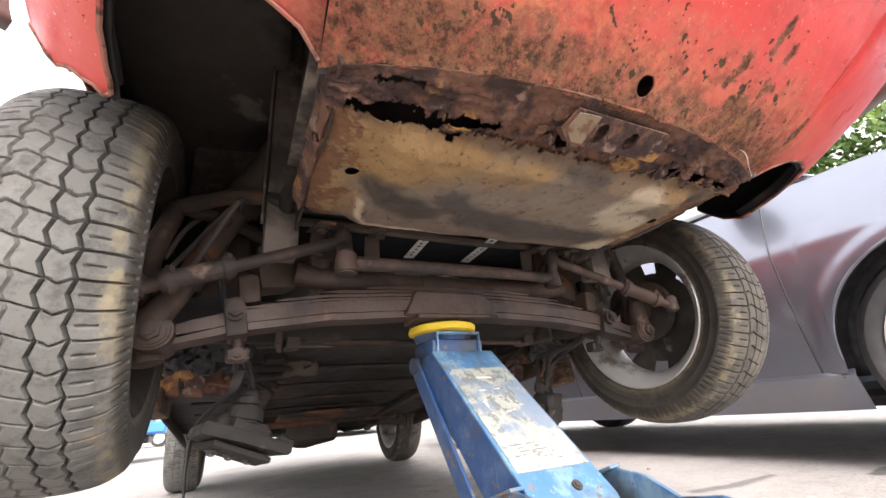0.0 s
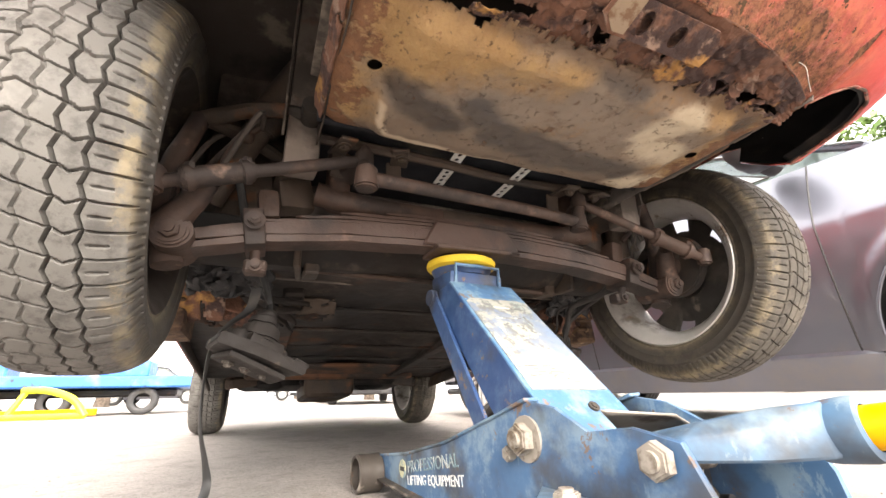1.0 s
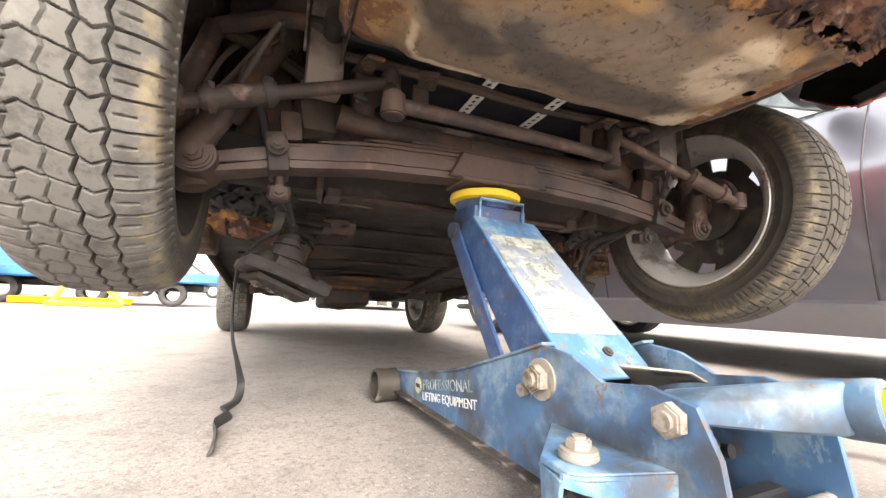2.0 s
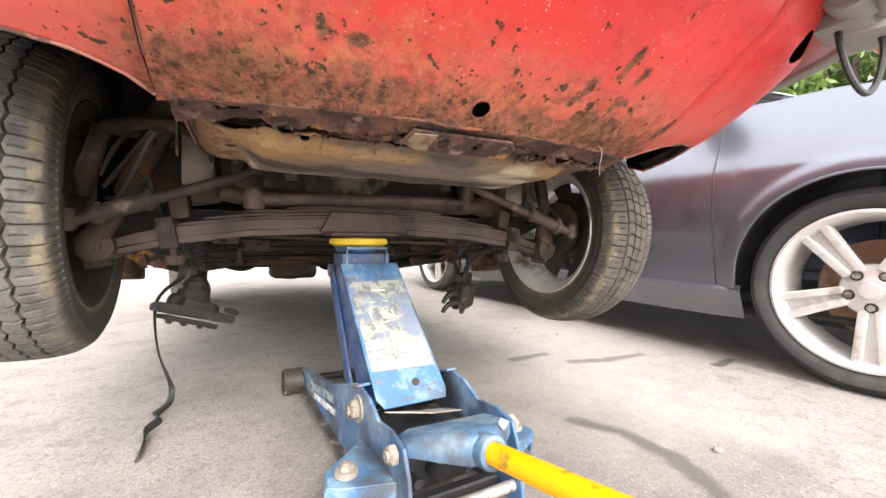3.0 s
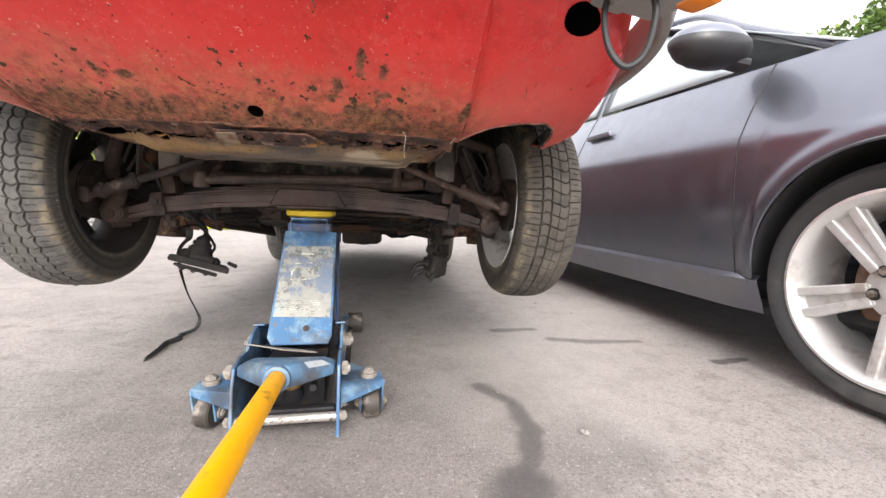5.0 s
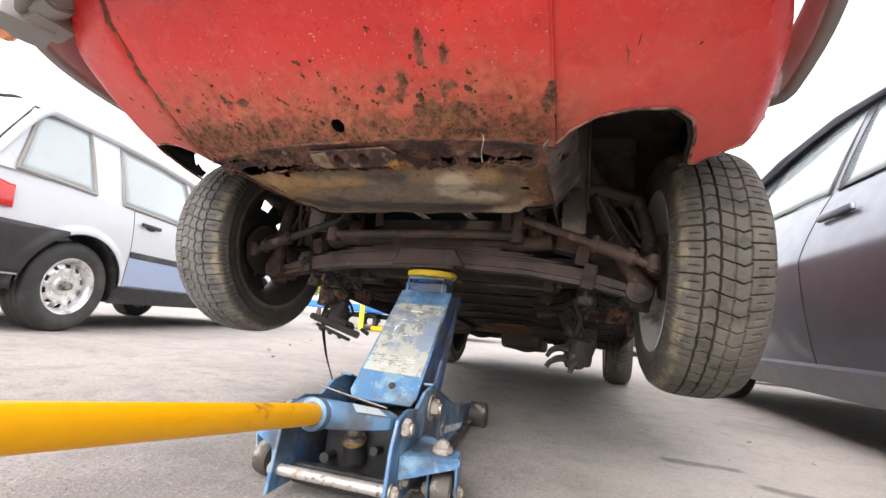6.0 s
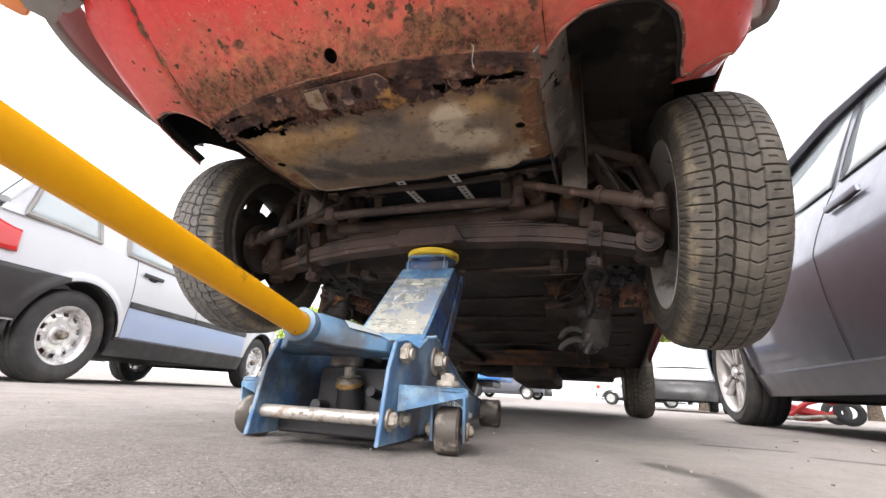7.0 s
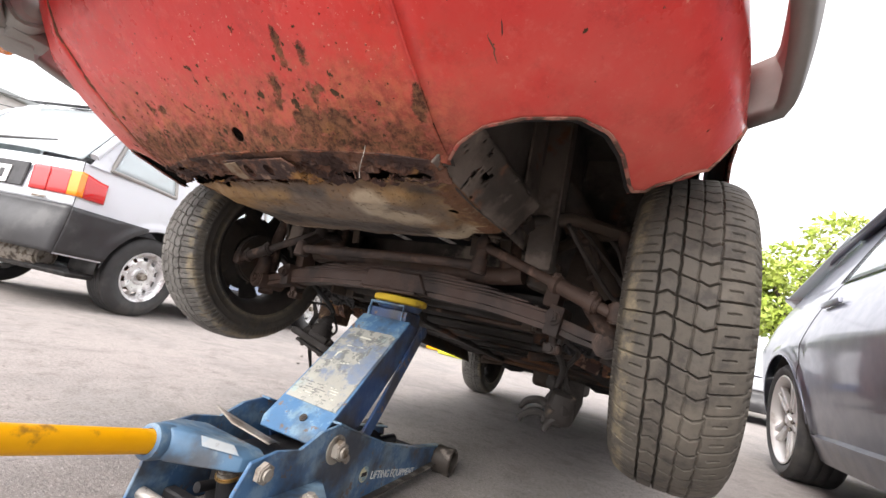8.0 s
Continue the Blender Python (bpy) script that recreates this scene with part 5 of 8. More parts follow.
def leaf(half, lift, thick, width):
    bm = BM()
    rows = []
    for k in range(41):
        x = -half + 2 * half * k / 40
        z = lerp_table(SPRING, abs(x)) + lift
        slim = 1 - 0.5 * smooth01(abs(x), half - 0.04, half)
        rows.append([bm.verts.new((x, Y_SPRING + sy * width / 2, z + sz * thick / 2 * slim)) for sy, sz in ((-1, -1), (1, -1), (1, 1), (-1, 1))])
    for a, b in zip(rows, rows[1:]):
        for j in range(4):
            bm.faces.new((a[j], a[(j + 1) % 4], b[(j + 1) % 4], b[j]))
    bm.faces.new(rows[0]), bm.faces.new(rows[-1])
    edges = [e for e in bm.edges if abs(e.verts[0].co.x - e.verts[1].co.x) > 1e-4]
    bmesh.ops.bevel(bm, geom=edges, offset=0.0012, segments=1, affect="EDGES")
    return rough_up(bm, 0.0008, 25)


leaves = part("leaf_spring", leaf(0.49, 0.0, 0.020, 0.054), spring_steel, red_car, "rusty transverse leaf spring of stacked leaves")
part("leaf", leaf(0.485, -0.0165, 0.0115, 0.050), spring_steel, leaves)
for half, lift in ((0.40, 0.0135), (0.33, 0.0205), (0.26, 0.0275), (0.18, 0.034)):
    part("leaf", leaf(half, lift, 0.0058, 0.050), spring_steel, leaves)
bm = plate(BM(), [(-0.112, -0.017), (-0.088, 0.030), (0.062, 0.030), (0.092, -0.017)], 0.066, Matrix.Translation((0, Y_SPRING, 0.448)) @ pose(0, 0, 0, 90, 0, 0), 0.003)
box(bm, (0.155, 0.085, 0.008), (-0.012, Y_SPRING, 0.4285), 0.002)
part("spring_clamp_plate", rough_up(bm, 0.0015, 30), spring_steel, leaves, "folded steel clamp round the spring's middle")
for s in (-1, 1):
    bm = BM()
    box(bm, (0.030, 0.075, 0.060), pose(s * 0.388, Y_SPRING, 0.424, 0, s * 10, 0), 0.005, 2)
    cyl(bm, (s * 0.388, -0.020, 0.430), (s * 0.388, 0.085, 0.430), 0.013, seg=14, bevel=0.002)
    bolt(bm, (s * 0.388, -0.014, 0.430), (0, -1, 0), 0.0105, 0.010)
    cyl(bm, (s * 0.384, 0.03, 0.40), (s * 0.381, 0.04, 0.365), 0.008, seg=12)
    box(bm, (0.034, 0.030, 0.022), (s * 0.381, 0.045, 0.372), 0.004)
    bolt(bm, (s * 0.381, 0.028, 0.372), (0, -1, 0), 0.007, 0.007)
    box(bm, (0.034, 0.05, 0.05), pose(s * 0.372, Y_SPRING + 0.01, 0.475, 0, 8 * s, 0), 0.01, 2)
    part("spring_shackle", bm, link_steel, red_car, "bolted shackle round the leaf spring")

# hubs, steering arms, links
for s in (-1, 1):
    bm = BM()
    cyl(bm, (s * 0.49, -0.022, 0.398), (s * 0.49, 0.075, 0.398), 0.027, seg=22, bevel=0.004)
    bolt(bm, (s * 0.49, -0.022, 0.398), (0, -1, 0), 0.013, 0.009)
    tube(bm, curve([(s * 0.495, 0.03, 0.36), (s * 0.512, 0.035, 0.43), (s * 0.516, 0.035, 0.52), (s * 0.49, 0.03, 0.615)], 5), lambda f: 0.021 - 0.006 * f, 12)
    tube(bm, curve([(s * 0.505, 0.0, 0.40), (s * 0.482, -0.012, 0.43), (s * 0.462, -0.03, 0.455), (s * 0.448, -0.045, 0.47)], 5), lambda f: 0.024 - 0.010 * f, 12)
    cyl(bm, (s * 0.50, 0.02, 0.455), (s * 0.575, 0.015, 0.455), 0.032, 0.028, seg=20, bevel=0.004)
    part("steering_knuckle", rough_up(bm, 0.0022, 30, s), link_steel, red_car, "rusty cast steering knuckle and arm")
    bm = BM()
    cyl(bm, (s * 0.535, 0.012, 0.455), (s * 0.56, 0.012, 0.455), 0.075, seg=28, bevel=0.004)
    box(bm, (0.012, 0.10, 0.03), pose(s * 0.535, 0.03, 0.50, 35, 0, 0), 0.003)
    part("brake_backing", rough_up(bm, 0.002, 25, s), under_steel, red_car)
    # upper wishbone and rubber stop
    bm = tube(BM(), curve([(s * 0.325, -0.06, 0.60), (s * 0.40, -0.02, 0.622), (s * 0.485, 0.03, 0.615)], 5), 0.013, 10)
    tube(bm, curve([(s * 0.325, 0.11, 0.59), (s * 0.41, 0.07, 0.615), (s * 0.485, 0.03, 0.615)], 5), 0.013, 10)
    cyl(bm, (s * 0.325, -0.09, 0.60), (s * 0.325, 0.14, 0.588), 0.016, seg=12)
    part("upper_wishbone", rough_up(bm, 0.002, 30, s), under_steel, red_car)
    bm = box(BM(), (0.06, 0.05, 0.07), pose(s * 0.335, 0.07, 0.52, 0, 12 * s, 10), 0.012, 2)
    box(bm, (0.05, 0.12, 0.012), pose(s * 0.34, 0.05, 0.545, 0, 30 * s, 0), 0.003)
    part("wishbone_mount", rough_up(bm, 0.004, 22, s), under_steel, red_car)
    # tie rod of this side with its clamped sleeve
    a, b = (V((-0.236, -0.055, 0.542)), V((-0.508, -0.080, 0.438))) if s < 0 else (V((0.226, -0.034, 0.553)), V((0.508, -0.088, 0.441)))
    d = (b - a)
    bm = tube(BM(), [a, a + d * 0.45, b], 0.0095, 12)
    cyl(bm, a + d * 0.58, a + d * 0.90, 0.0145, seg=14, bevel=0.002)
    for f in (0.62, 0.86):
        cyl(bm, a + d * (f - 0.022), a + d * (f + 0.022), 0.018, seg=14, bevel=0.002)
        bolt(bm, a + d * f + V((0, -0.004, 0.012)), (0, -0.3, 1), 0.007, 0.006)
    cyl(bm, b + V((0, 0, -0.014)), b + V((0, 0, 0.022)), 0.0145, seg=16, bevel=0.004)
    part("tie_rod", rough_up(bm, 0.0008, 40), link_steel, red_car, "dusty brown tie rod with a clamped sleeve")
    low = V((-0.240, -0.096, 0.489)) if s < 0 else V((0.222, -0.030, 0.510))
    bm = cyl(BM(), low - V((0, 0, 0.020)), low + V((0, 0, 0.016)), 0.019, 0.016, seg=18, bevel=0.003)
    cyl(bm, a - V((0, 0, 0.016)), a + V((0, 0, 0.014)), 0.0155, seg=16, bevel=0.003)
    cyl(bm, low + V((0, 0, 0.010)), a - V((0, 0, 0.010)), 0.013, seg=12)
    bolt(bm, a + V((0, 0, 0.014)), (0, 0, 1), 0.008, 0.009)
    part("ball_joint", rough_up(bm, 0.0012, 40, s), link_steel, red_car)
    bm = tube(BM(), curve([a + V((0, 0, -0.004)), V((s * 0.245, 0.0, 0.548)), V((s * 0.262, 0.03, 0.545))], 5), lambda f: 0.016 + 0.006 * f, 10, 0.6)
    cyl(bm, (s * 0.262, 0.04, 0.49), (s * 0.262, 0.04, 0.60), 0.022, seg=16, bevel=0.003)
    part("idler_arm", rough_up(bm, 0.001, 40), link_steel, red_car)
    # brake hose stub
    pts = curve([(s * 0.372, 0.03, 0.66), (s * 0.385, 0.025, 0.635), (s * 0.43, 0.035, 0.588), (s * 0.448, 0.04, 0.545), (s * 0.43, 0.05, 0.52)], 7)
    bm = tube(BM(), pts, 0.006, 8)
    ball(bm, pts[0], 0.013, 0.8, 1, 1.3), ball(bm, (s * 0.42, 0.034, 0.598), 0.012)
    part("brake_hose", bm, link_steel, red_car, "kinked dusty brake hose")
pts = [(-0.240, -0.098, 0.487), (-0.1, -0.078, 0.496), (0.1, -0.050, 0.506), (0.222, -0.032, 0.508)]
part("centre_link", tube(BM(), curve(pts, 6), 0.0112, 12), link_steel, red_car, "dusty brown steering centre link")
bm = tube(BM(), curve([(-0.30, 0.035, 0.512), (-0.22, 0.035, 0.502), (0.0, 0.035, 0.497), (0.22, 0.035, 0.502), (0.30, 0.035, 0.512)], 8), 0.021, 14)
part("cross_tube", rough_up(bm, 0.002, 18), link_steel, red_car, "rust-brown cross tube")
bm = cyl(BM(), (-0.065, 0.035, 0.4975), (0.02, 0.035, 0.4975), 0.0225, seg=16)
part("cross_tube_band", bm, under_steel, red_car, "dark greasy band")


# ---- wheels ----
def tread_mesh(name, R, width, rim_r, step, pitch=58):
    """A tyre with a moulded tread: four zigzag grooves, chevron cross cuts and shoulder sipes, all cut in."""
    prof = []
    hw = width / 2
    n = 60
    side = [(rim_r, -hw * 0.80), (rim_r + 0.007, -hw * 0.88), (rim_r + 0.012, -hw * 0.93), (rim_r + 0.015, -hw * 0.915), (rim_r + 0.030, -hw * 0.985), (rim_r + 0.033, -hw * 1.005), (rim_r + 0.037, -hw * 1.0), (R - 0.044, -hw * 1.02), (R - 0.040, -hw * 1.045), (R - 0.035, -hw * 1.035), (R - 0.031, -hw * 0.995), (R - 0.024, -hw * 0.965)]
    tread_w = hw * 0.90
    for r, h in side:
        prof.append((r, h, None))
    for k in range(n + 1):
        s = -1 + 2 * k / n
        prof.append((R - 0.016 * abs(s) ** 3.2, s * tread_w, s))
    for r, h in side[::-1]:
        prof.append((r, -h, None))
    per = 26
    seg = pitch * per
    verts, faces = [], []
    th = np.arange(seg) * 2 * np.pi / seg
    saw = (np.arange(seg) % per) / per
    grid = []
    for r, h, s in prof:
        depth = np.zeros(seg)
        if s is not None:
            for g in (-0.50, -0.16, 0.12, 0.48):
                depth = np.maximum(depth, np.clip(1.6 - np.abs(s - g) / 0.0105, 0, 1))
            if s < -0.50:
                ph, cut = saw - 0.10 * (s + 0.5), 0.034
            elif s < -0.16:
                ph, cut = saw + 0.22 * (1 - abs(s + 0.33) / 0.17) - 0.05, 0.034
            elif s < 0.12:
                ph, cut = saw - 0.9 * (s + 0.16), 0.026
            elif s < 0.48:
                ph, cut = saw - 0.22 * (1 - abs(s - 0.30) / 0.18) - 0.2, 0.032
            else:
                ph, cut = saw + 0.25 * (s - 0.48), 0.034
            ph = (ph + 1) % 1
            depth = np.maximum(depth, (0.75 if abs(s) > 0.5 else 0.6 if step > 0.02 else 0.85) * np.clip(1.6 - np.abs(ph - 0.5) / cut, 0, 1))
            if abs(s) > 0.62:
                ph2 = (ph + 0.5) % 1
                depth = np.maximum(depth, 0.4 * np.clip(1.5 - np.abs(ph2 - 0.5) / 0.045, 0, 1) * (abs(s) < 0.82))
        elif R - 0.033 < r:
            depth = 0.45 * np.clip(1.6 - np.abs((saw * 2) % 1 - 0.5) / 0.16, 0, 1)
        rr = r - 0.0085 * depth
        # the whole pattern steps from side to side
        sway = step * tread_w * (2 * np.abs(2 * saw - 1) - 1) * (1 - s ** 4) if s is not None else 0 * saw
        grid.append(np.stack([h + sway, rr * np.cos(th), rr * np.sin(th)], 1))
    verts = np.concatenate(grid)
    m = len(prof)
    i, j = np.meshgrid(np.arange(m - 1), np.arange(seg), indexing="ij")
    a = (i * seg + j).ravel()
    b = (i * seg + (j + 1) % seg).ravel()
    quads = np.stack([a, b, b + seg, a + seg], 1)
    me = bpy.data.meshes.new(name)
    me.from_pydata(verts.tolist(), [], quads.tolist())
    me.materials.append(tyre_rubber)
    me.shade_smooth()
    me.set_sharp_from_angle(angle=radians(32))
    return me


def steel_rim_mesh(rim_r, width, slots=8, slot_r=(0.66, 0.82), open_part=0.5, split=False):
    """A pressed steel wheel: barrel with rolled lips, and a disc with slots near its rim. Outer face towards +x."""
    bm, bd = BM(), BM()
    hw = width / 2
    barrel = [(rim_r + 0.012, -hw), (rim_r + 0.008, -hw - 0.004), (rim_r - 0.002, -hw + 0.002), (rim_r - 0.010, -hw + 0.014), (rim_r - 0.022, -hw * 0.5), (rim_r - 0.026, hw * 0.3), (rim_r - 0.010, hw - 0.012), (rim_r + 0.002, hw - 0.002), (rim_r + 0.010, hw + 0.003), (rim_r + 0.013, hw)]
    lathe(bm, barrel, 64)
    disc = [(rim_r - 0.02, hw * 0.30), (rim_r * slot_r[1], hw * 0.42), (rim_r * slot_r[0], hw * 0.55), (rim_r * 0.5, hw * 0.42), (rim_r * 0.36, hw * 0.40), (rim_r * 0.30, hw * 0.55), (0.0005, hw * 0.56)]
    lathe(bd if split else bm, disc, 64, skip=lambda j, f: j == 1 and (f * slots) % 1 < open_part)
    return (bm, bd) if split else bm


R_FRONT = 0.263
front_tyre = tread_mesh("tyre", R_FRONT, 0.152, 0.172, 0.010)
black_front_tyre = tread_mesh("tyre", R_FRONT, 0.152, 0.172, 0.036)
black_front_tyre.materials[0] = tyre_black
barrel_bm, disc_bm = steel_rim_mesh(0.171, 0.132, 8, (0.68, 0.87), 0.36, True)
rim_data, disc_data = finish(barrel_bm, "rim", rim_bright), finish(disc_bm, "wheel_disc", rim_disc)


# Left barrel: dirty brown, darkened further for the shade inside the wheel.
dark_rim_data = rim_data.copy()
dark_rim_data.materials[0] = mat("shaded_dirty_rim", (0.035, 0.027, 0.022), 0.8, 0.1, [((0.015, 0.013, 0.012), 6, 0.45, 0.6, 0.8), ((0.10, 0.075, 0.055), 14, 0.58, 0.7, 0.8)], 0.4, 80, 0.002, seed=19)


def red_wheel(x, y, z, s, camber=0.0, toe=0.0):
    m = pose(x, y, z, 0, camber, toe + (0 if s > 0 else 180))
    bm = cyl(BM(), (0.012, 0, 0), (0.05, 0, 0), 0.035, seg=20, bevel=0.004)
    for k in range(4):
        a = math.pi / 4 + k * math.pi / 2
        bolt(bm, (0.036, 0.05 * math.cos(a), 0.05 * math.sin(a)), (1, 0, 0), 0.008, 0.012)
    me = finish(bm, "wheel", under_steel)
    w = new("wheel", me)
    w.parent, w.matrix_parent_inverse, w.matrix_basis = red_car, at(red_car).inverted(), m
    part("tyre", front_tyre if s > 0 else black_front_tyre, None, w, "worn dusty tyre with a chevron tread" if s > 0 else "worn black tyre with a chevron tread", local=True)
    part("rim", rim_data if s > 0 else dark_rim_data, None, w, "bare steel rim barrel, dirty" if s > 0 else "dirty brown rim barrel with shade painted in", local=True, solid=0.003)
    part("wheel_disc", disc_data, None, w, "dirty brown pressed wheel disc", local=True, solid=0.003)
    return w


red_wheel(0.592, 0.045, 0.450, 1, 0.9, 2.0)
red_wheel(-0.569, 0.018, 0.472, -1, 0.0, 3.4)
red_wheel(0.585, 2.06, 0.263, 1)
red_wheel(-0.585, 2.06, 0.263, -1)


# ---- brake calipers hanging by their hoses, and the strap ----
def caliper(s, c, turn):
    th = thing("brake_caliper", c, "grimy cast-iron brake caliper hanging by its hose" if s > 0 else "grimy brake caliper hung by hose and black strap", "brake caliper", "hanging brake calipers")
    m = Matrix.Translation(c) @ turn @ Matrix.Diagonal((1, 0.80, 1, 1))
    if s > 0:
        rng = random.Random(8)
        for k in range(11):
            q = c + V((rng.uniform(-0.024, 0.026), rng.uniform(-0.026, 0.026), rng.uniform(-0.050, 0.035)))
            part("housing_lobe", rough_up(ball(BM(), q, rng.uniform(0.014, 0.024), rng.uniform(.7, 1.2), rng.uniform(.7, 1.2), rng.uniform(.7, 1.3), 12), 0.008, 45, 2.0), caliper_iron, th)
        part("caliper_body", rough_up(box(BM(), (0.062, 0.070, 0.074), Matrix.Translation(c) @ pose(0.006, 0, -0.014, 8, 10, 20), 0.016, 3), 0.009, 34, 3.0), caliper_iron, th)
        for dx, dz, reach in ((-0.020, -0.016, 0.060), (-0.014, -0.044, 0.066), (0.012, -0.052, 0.030)):
            p = c + V((dx, -0.01, dz))
            pts = curve([p, p + V((-0.45 * reach, -0.012, 0.006)), p + V((-0.8 * reach, -0.02, -0.004)), p + V((-reach, -0.022, -0.020))], 5)
            part("bracket_ear", rough_up(tube(BM(), pts, lambda f: 0.0135 - 0.006 * f, 8, 0.8), 0.002, 60, dz), caliper_iron, th)
        part("carrier", rough_up(plate(BM(), [(-0.026, -0.040), (0.024, -0.046), (0.034, 0.0), (0.022, 0.052), (-0.018, 0.046), (-0.034, 0.01)], 0.012, Matrix.Translation(c) @ pose(0.022, 0.012, 0.004, 96, 8, 40), 0.003), 0.004, 40), caliper_iron, th)
        for k, (dx, dy) in enumerate(((-0.006, -0.018), (0.020, -0.006), (-0.018, 0.010))):
            pts = curve([c + V((dx, dy, 0.028)), c + V((dx + 0.012 * (-1) ** k, dy - 0.008, 0.070)), c + V((dx - 0.010 * (-1) ** k + 0.01, dy - 0.05, 0.115)), V((0.385 + 0.008 * k, 0.10 + 0.01 * k, 0.395)), V((0.392, 0.06, 0.425))], 7)
            part("hose" if k < 2 else "tie_wire", tube(BM(), pts, (0.0075, 0.0060, 0.003)[k], 8), caliper_iron, th, "dusty kinked brake hose" if k < 2 else "thin tie wire")
        return th
    bm = box(BM(), (0.054, 0.084, 0.026), m @ pose(0, 0, 0.004), 0.009, 2)
    cyl(bm, m @ V((0.002, 0.010, 0.010)), m @ V((0.003, 0.012, 0.040)), 0.036, 0.031, seg=22, bevel=0.005)
    cyl(bm, m @ V((0.003, 0.012, 0.038)), m @ V((0.003, 0.012, 0.058)), 0.027, 0.023, seg=22, bevel=0.005)
    ball(bm, m @ V((0.003, 0.014, 0.062)), 0.020, 1, 1, 0.7)
    ball(bm, m @ V((0.0, 0.052, 0.004)), 0.017), ball(bm, m @ V((0.0, -0.048, 0.002)), 0.015)
    part("housing", rough_up(bm, 0.004, 38, s), caliper_iron, th)
    bm = plate(BM(), [(-0.034, -0.100), (0.026, -0.096), (0.036, -0.05), (0.032, 0.0), (0.036, 0.05), (0.028, 0.098), (-0.034, 0.102), (-0.038, 0.02)], 0.020, m @ pose(0, 0, -0.014), 0.004)
    part("carrier", rough_up(bm, 0.004, 34, s + 3), caliper_iron, th)
    bm = plate(BM(), [(-0.028, -0.070), (0.024, -0.074), (0.032, 0.0), (0.022, 0.074), (-0.030, 0.066)], 0.010, m @ pose(0.004, 0.004, -0.033, 2, 2, 3), 0.002)
    part("brake_pad", rough_up(bm, 0.002, 30, 1), caliper_iron, th)
    for y in (-0.030, 0.012, 0.050):
        part("guide_bolt", bolt(BM(), m @ V((0.004, y, -0.037)), m.to_3x3() @ V((0, 0, -1)), 0.007, 0.006), roller_iron, th)
    bm = plate(BM(), [(-0.009, -0.016), (0.008, -0.018), (0.010, 0.020), (-0.010, 0.020)], 0.012, m @ pose(0.012, -0.112, 0.006, 8, 0, -8), 0.003)
    part("bracket_ear", rough_up(bm, 0.002, 40, 1), caliper_iron, th)
    top = m @ V((0, 0.012, 0.066))
    pts = curve([top, top + V((s * 0.004, 0.01, 0.03)), V((s * 0.385, 0.10, c[2] + 0.16)), V((s * 0.40, 0.06, 0.44)), V((s * 0.425, 0.04, 0.53))], 7)
    bm = tube(BM(), pts, 0.0065, 8)
    part("hose", bm, black_rubber, th, "black brake hose")
    pts = curve([m @ V((0.01, -0.02, 0.012)), m @ V((0.02, -0.03, 0.05)), V((s * 0.365, 0.17, c[2] + 0.10)), V((s * 0.38, 0.10, 0.36))], 8)
    part("tie_wire", tube(BM(), pts, 0.004, 6), caliper_iron, th)
    return th


caliper(1, V((0.365, 0.245, 0.262)), Matrix())
caliper(-1, (-0.360, 0.165, 0.258), pose(0, 0, 0, 18, 4, 115))
pts = curve([(-0.375, 0.12, 0.36), (-0.385, 0.15, 0.325), (-0.415, 0.17, 0.30), (-0.438, 0.195, 0.265), (-0.445, 0.225, 0.20), (-0.442, 0.255, 0.13), (-0.428, 0.278, 0.07), (-0.421, 0.285, 0.035), (-0.425, 0.26, 0.012), (-0.440, 0.205, 0.010), (-0.428, 0.165, 0.011), (-0.443, 0.12, 0.009), (-0.436, 0.06, 0.009), (-0.434, -0.002, 0.008)], 8)
lone("strap", tube(BM(), pts, 0.0085, 8, 0.28, 5.0), black_rubber, "flat black strap hanging down and trailing over the asphalt", "strap")
# ---- the trolley jack ----
JACK = pose(0.005, -0.08, 0, 0, 0, 4.9)
jack = thing("trolley_jack", JACK, "worn blue trolley jack with a yellow handle, raised", "trolley jack")


def yz(m=None):
    """Local xy of a plate laid into the jack's yz plane."""
    return Matrix(((0, 0, 1, 0), (1, 0, 0, 0), (0, 1, 0, 0), (0, 0, 0, 1)))


def jp(name, bm, material, parent=None, label="", angle=35):
    return part(name, bm, material, parent or jack, label, local=True, angle=angle)


SIDE = [(-0.350, 0.014), (-0.335, 0.105), (-0.318, 0.140), (-0.275, 0.148), (-0.225, 0.140), (-0.185, 0.162), (-0.140, 0.168), (-0.090, 0.152), (0.05, 0.108), (0.20, 0.078), (0.345, 0.062), (0.352, 0.030), (0.20, 0.026), (-0.10, 0.020), (-0.22, 0.014)]
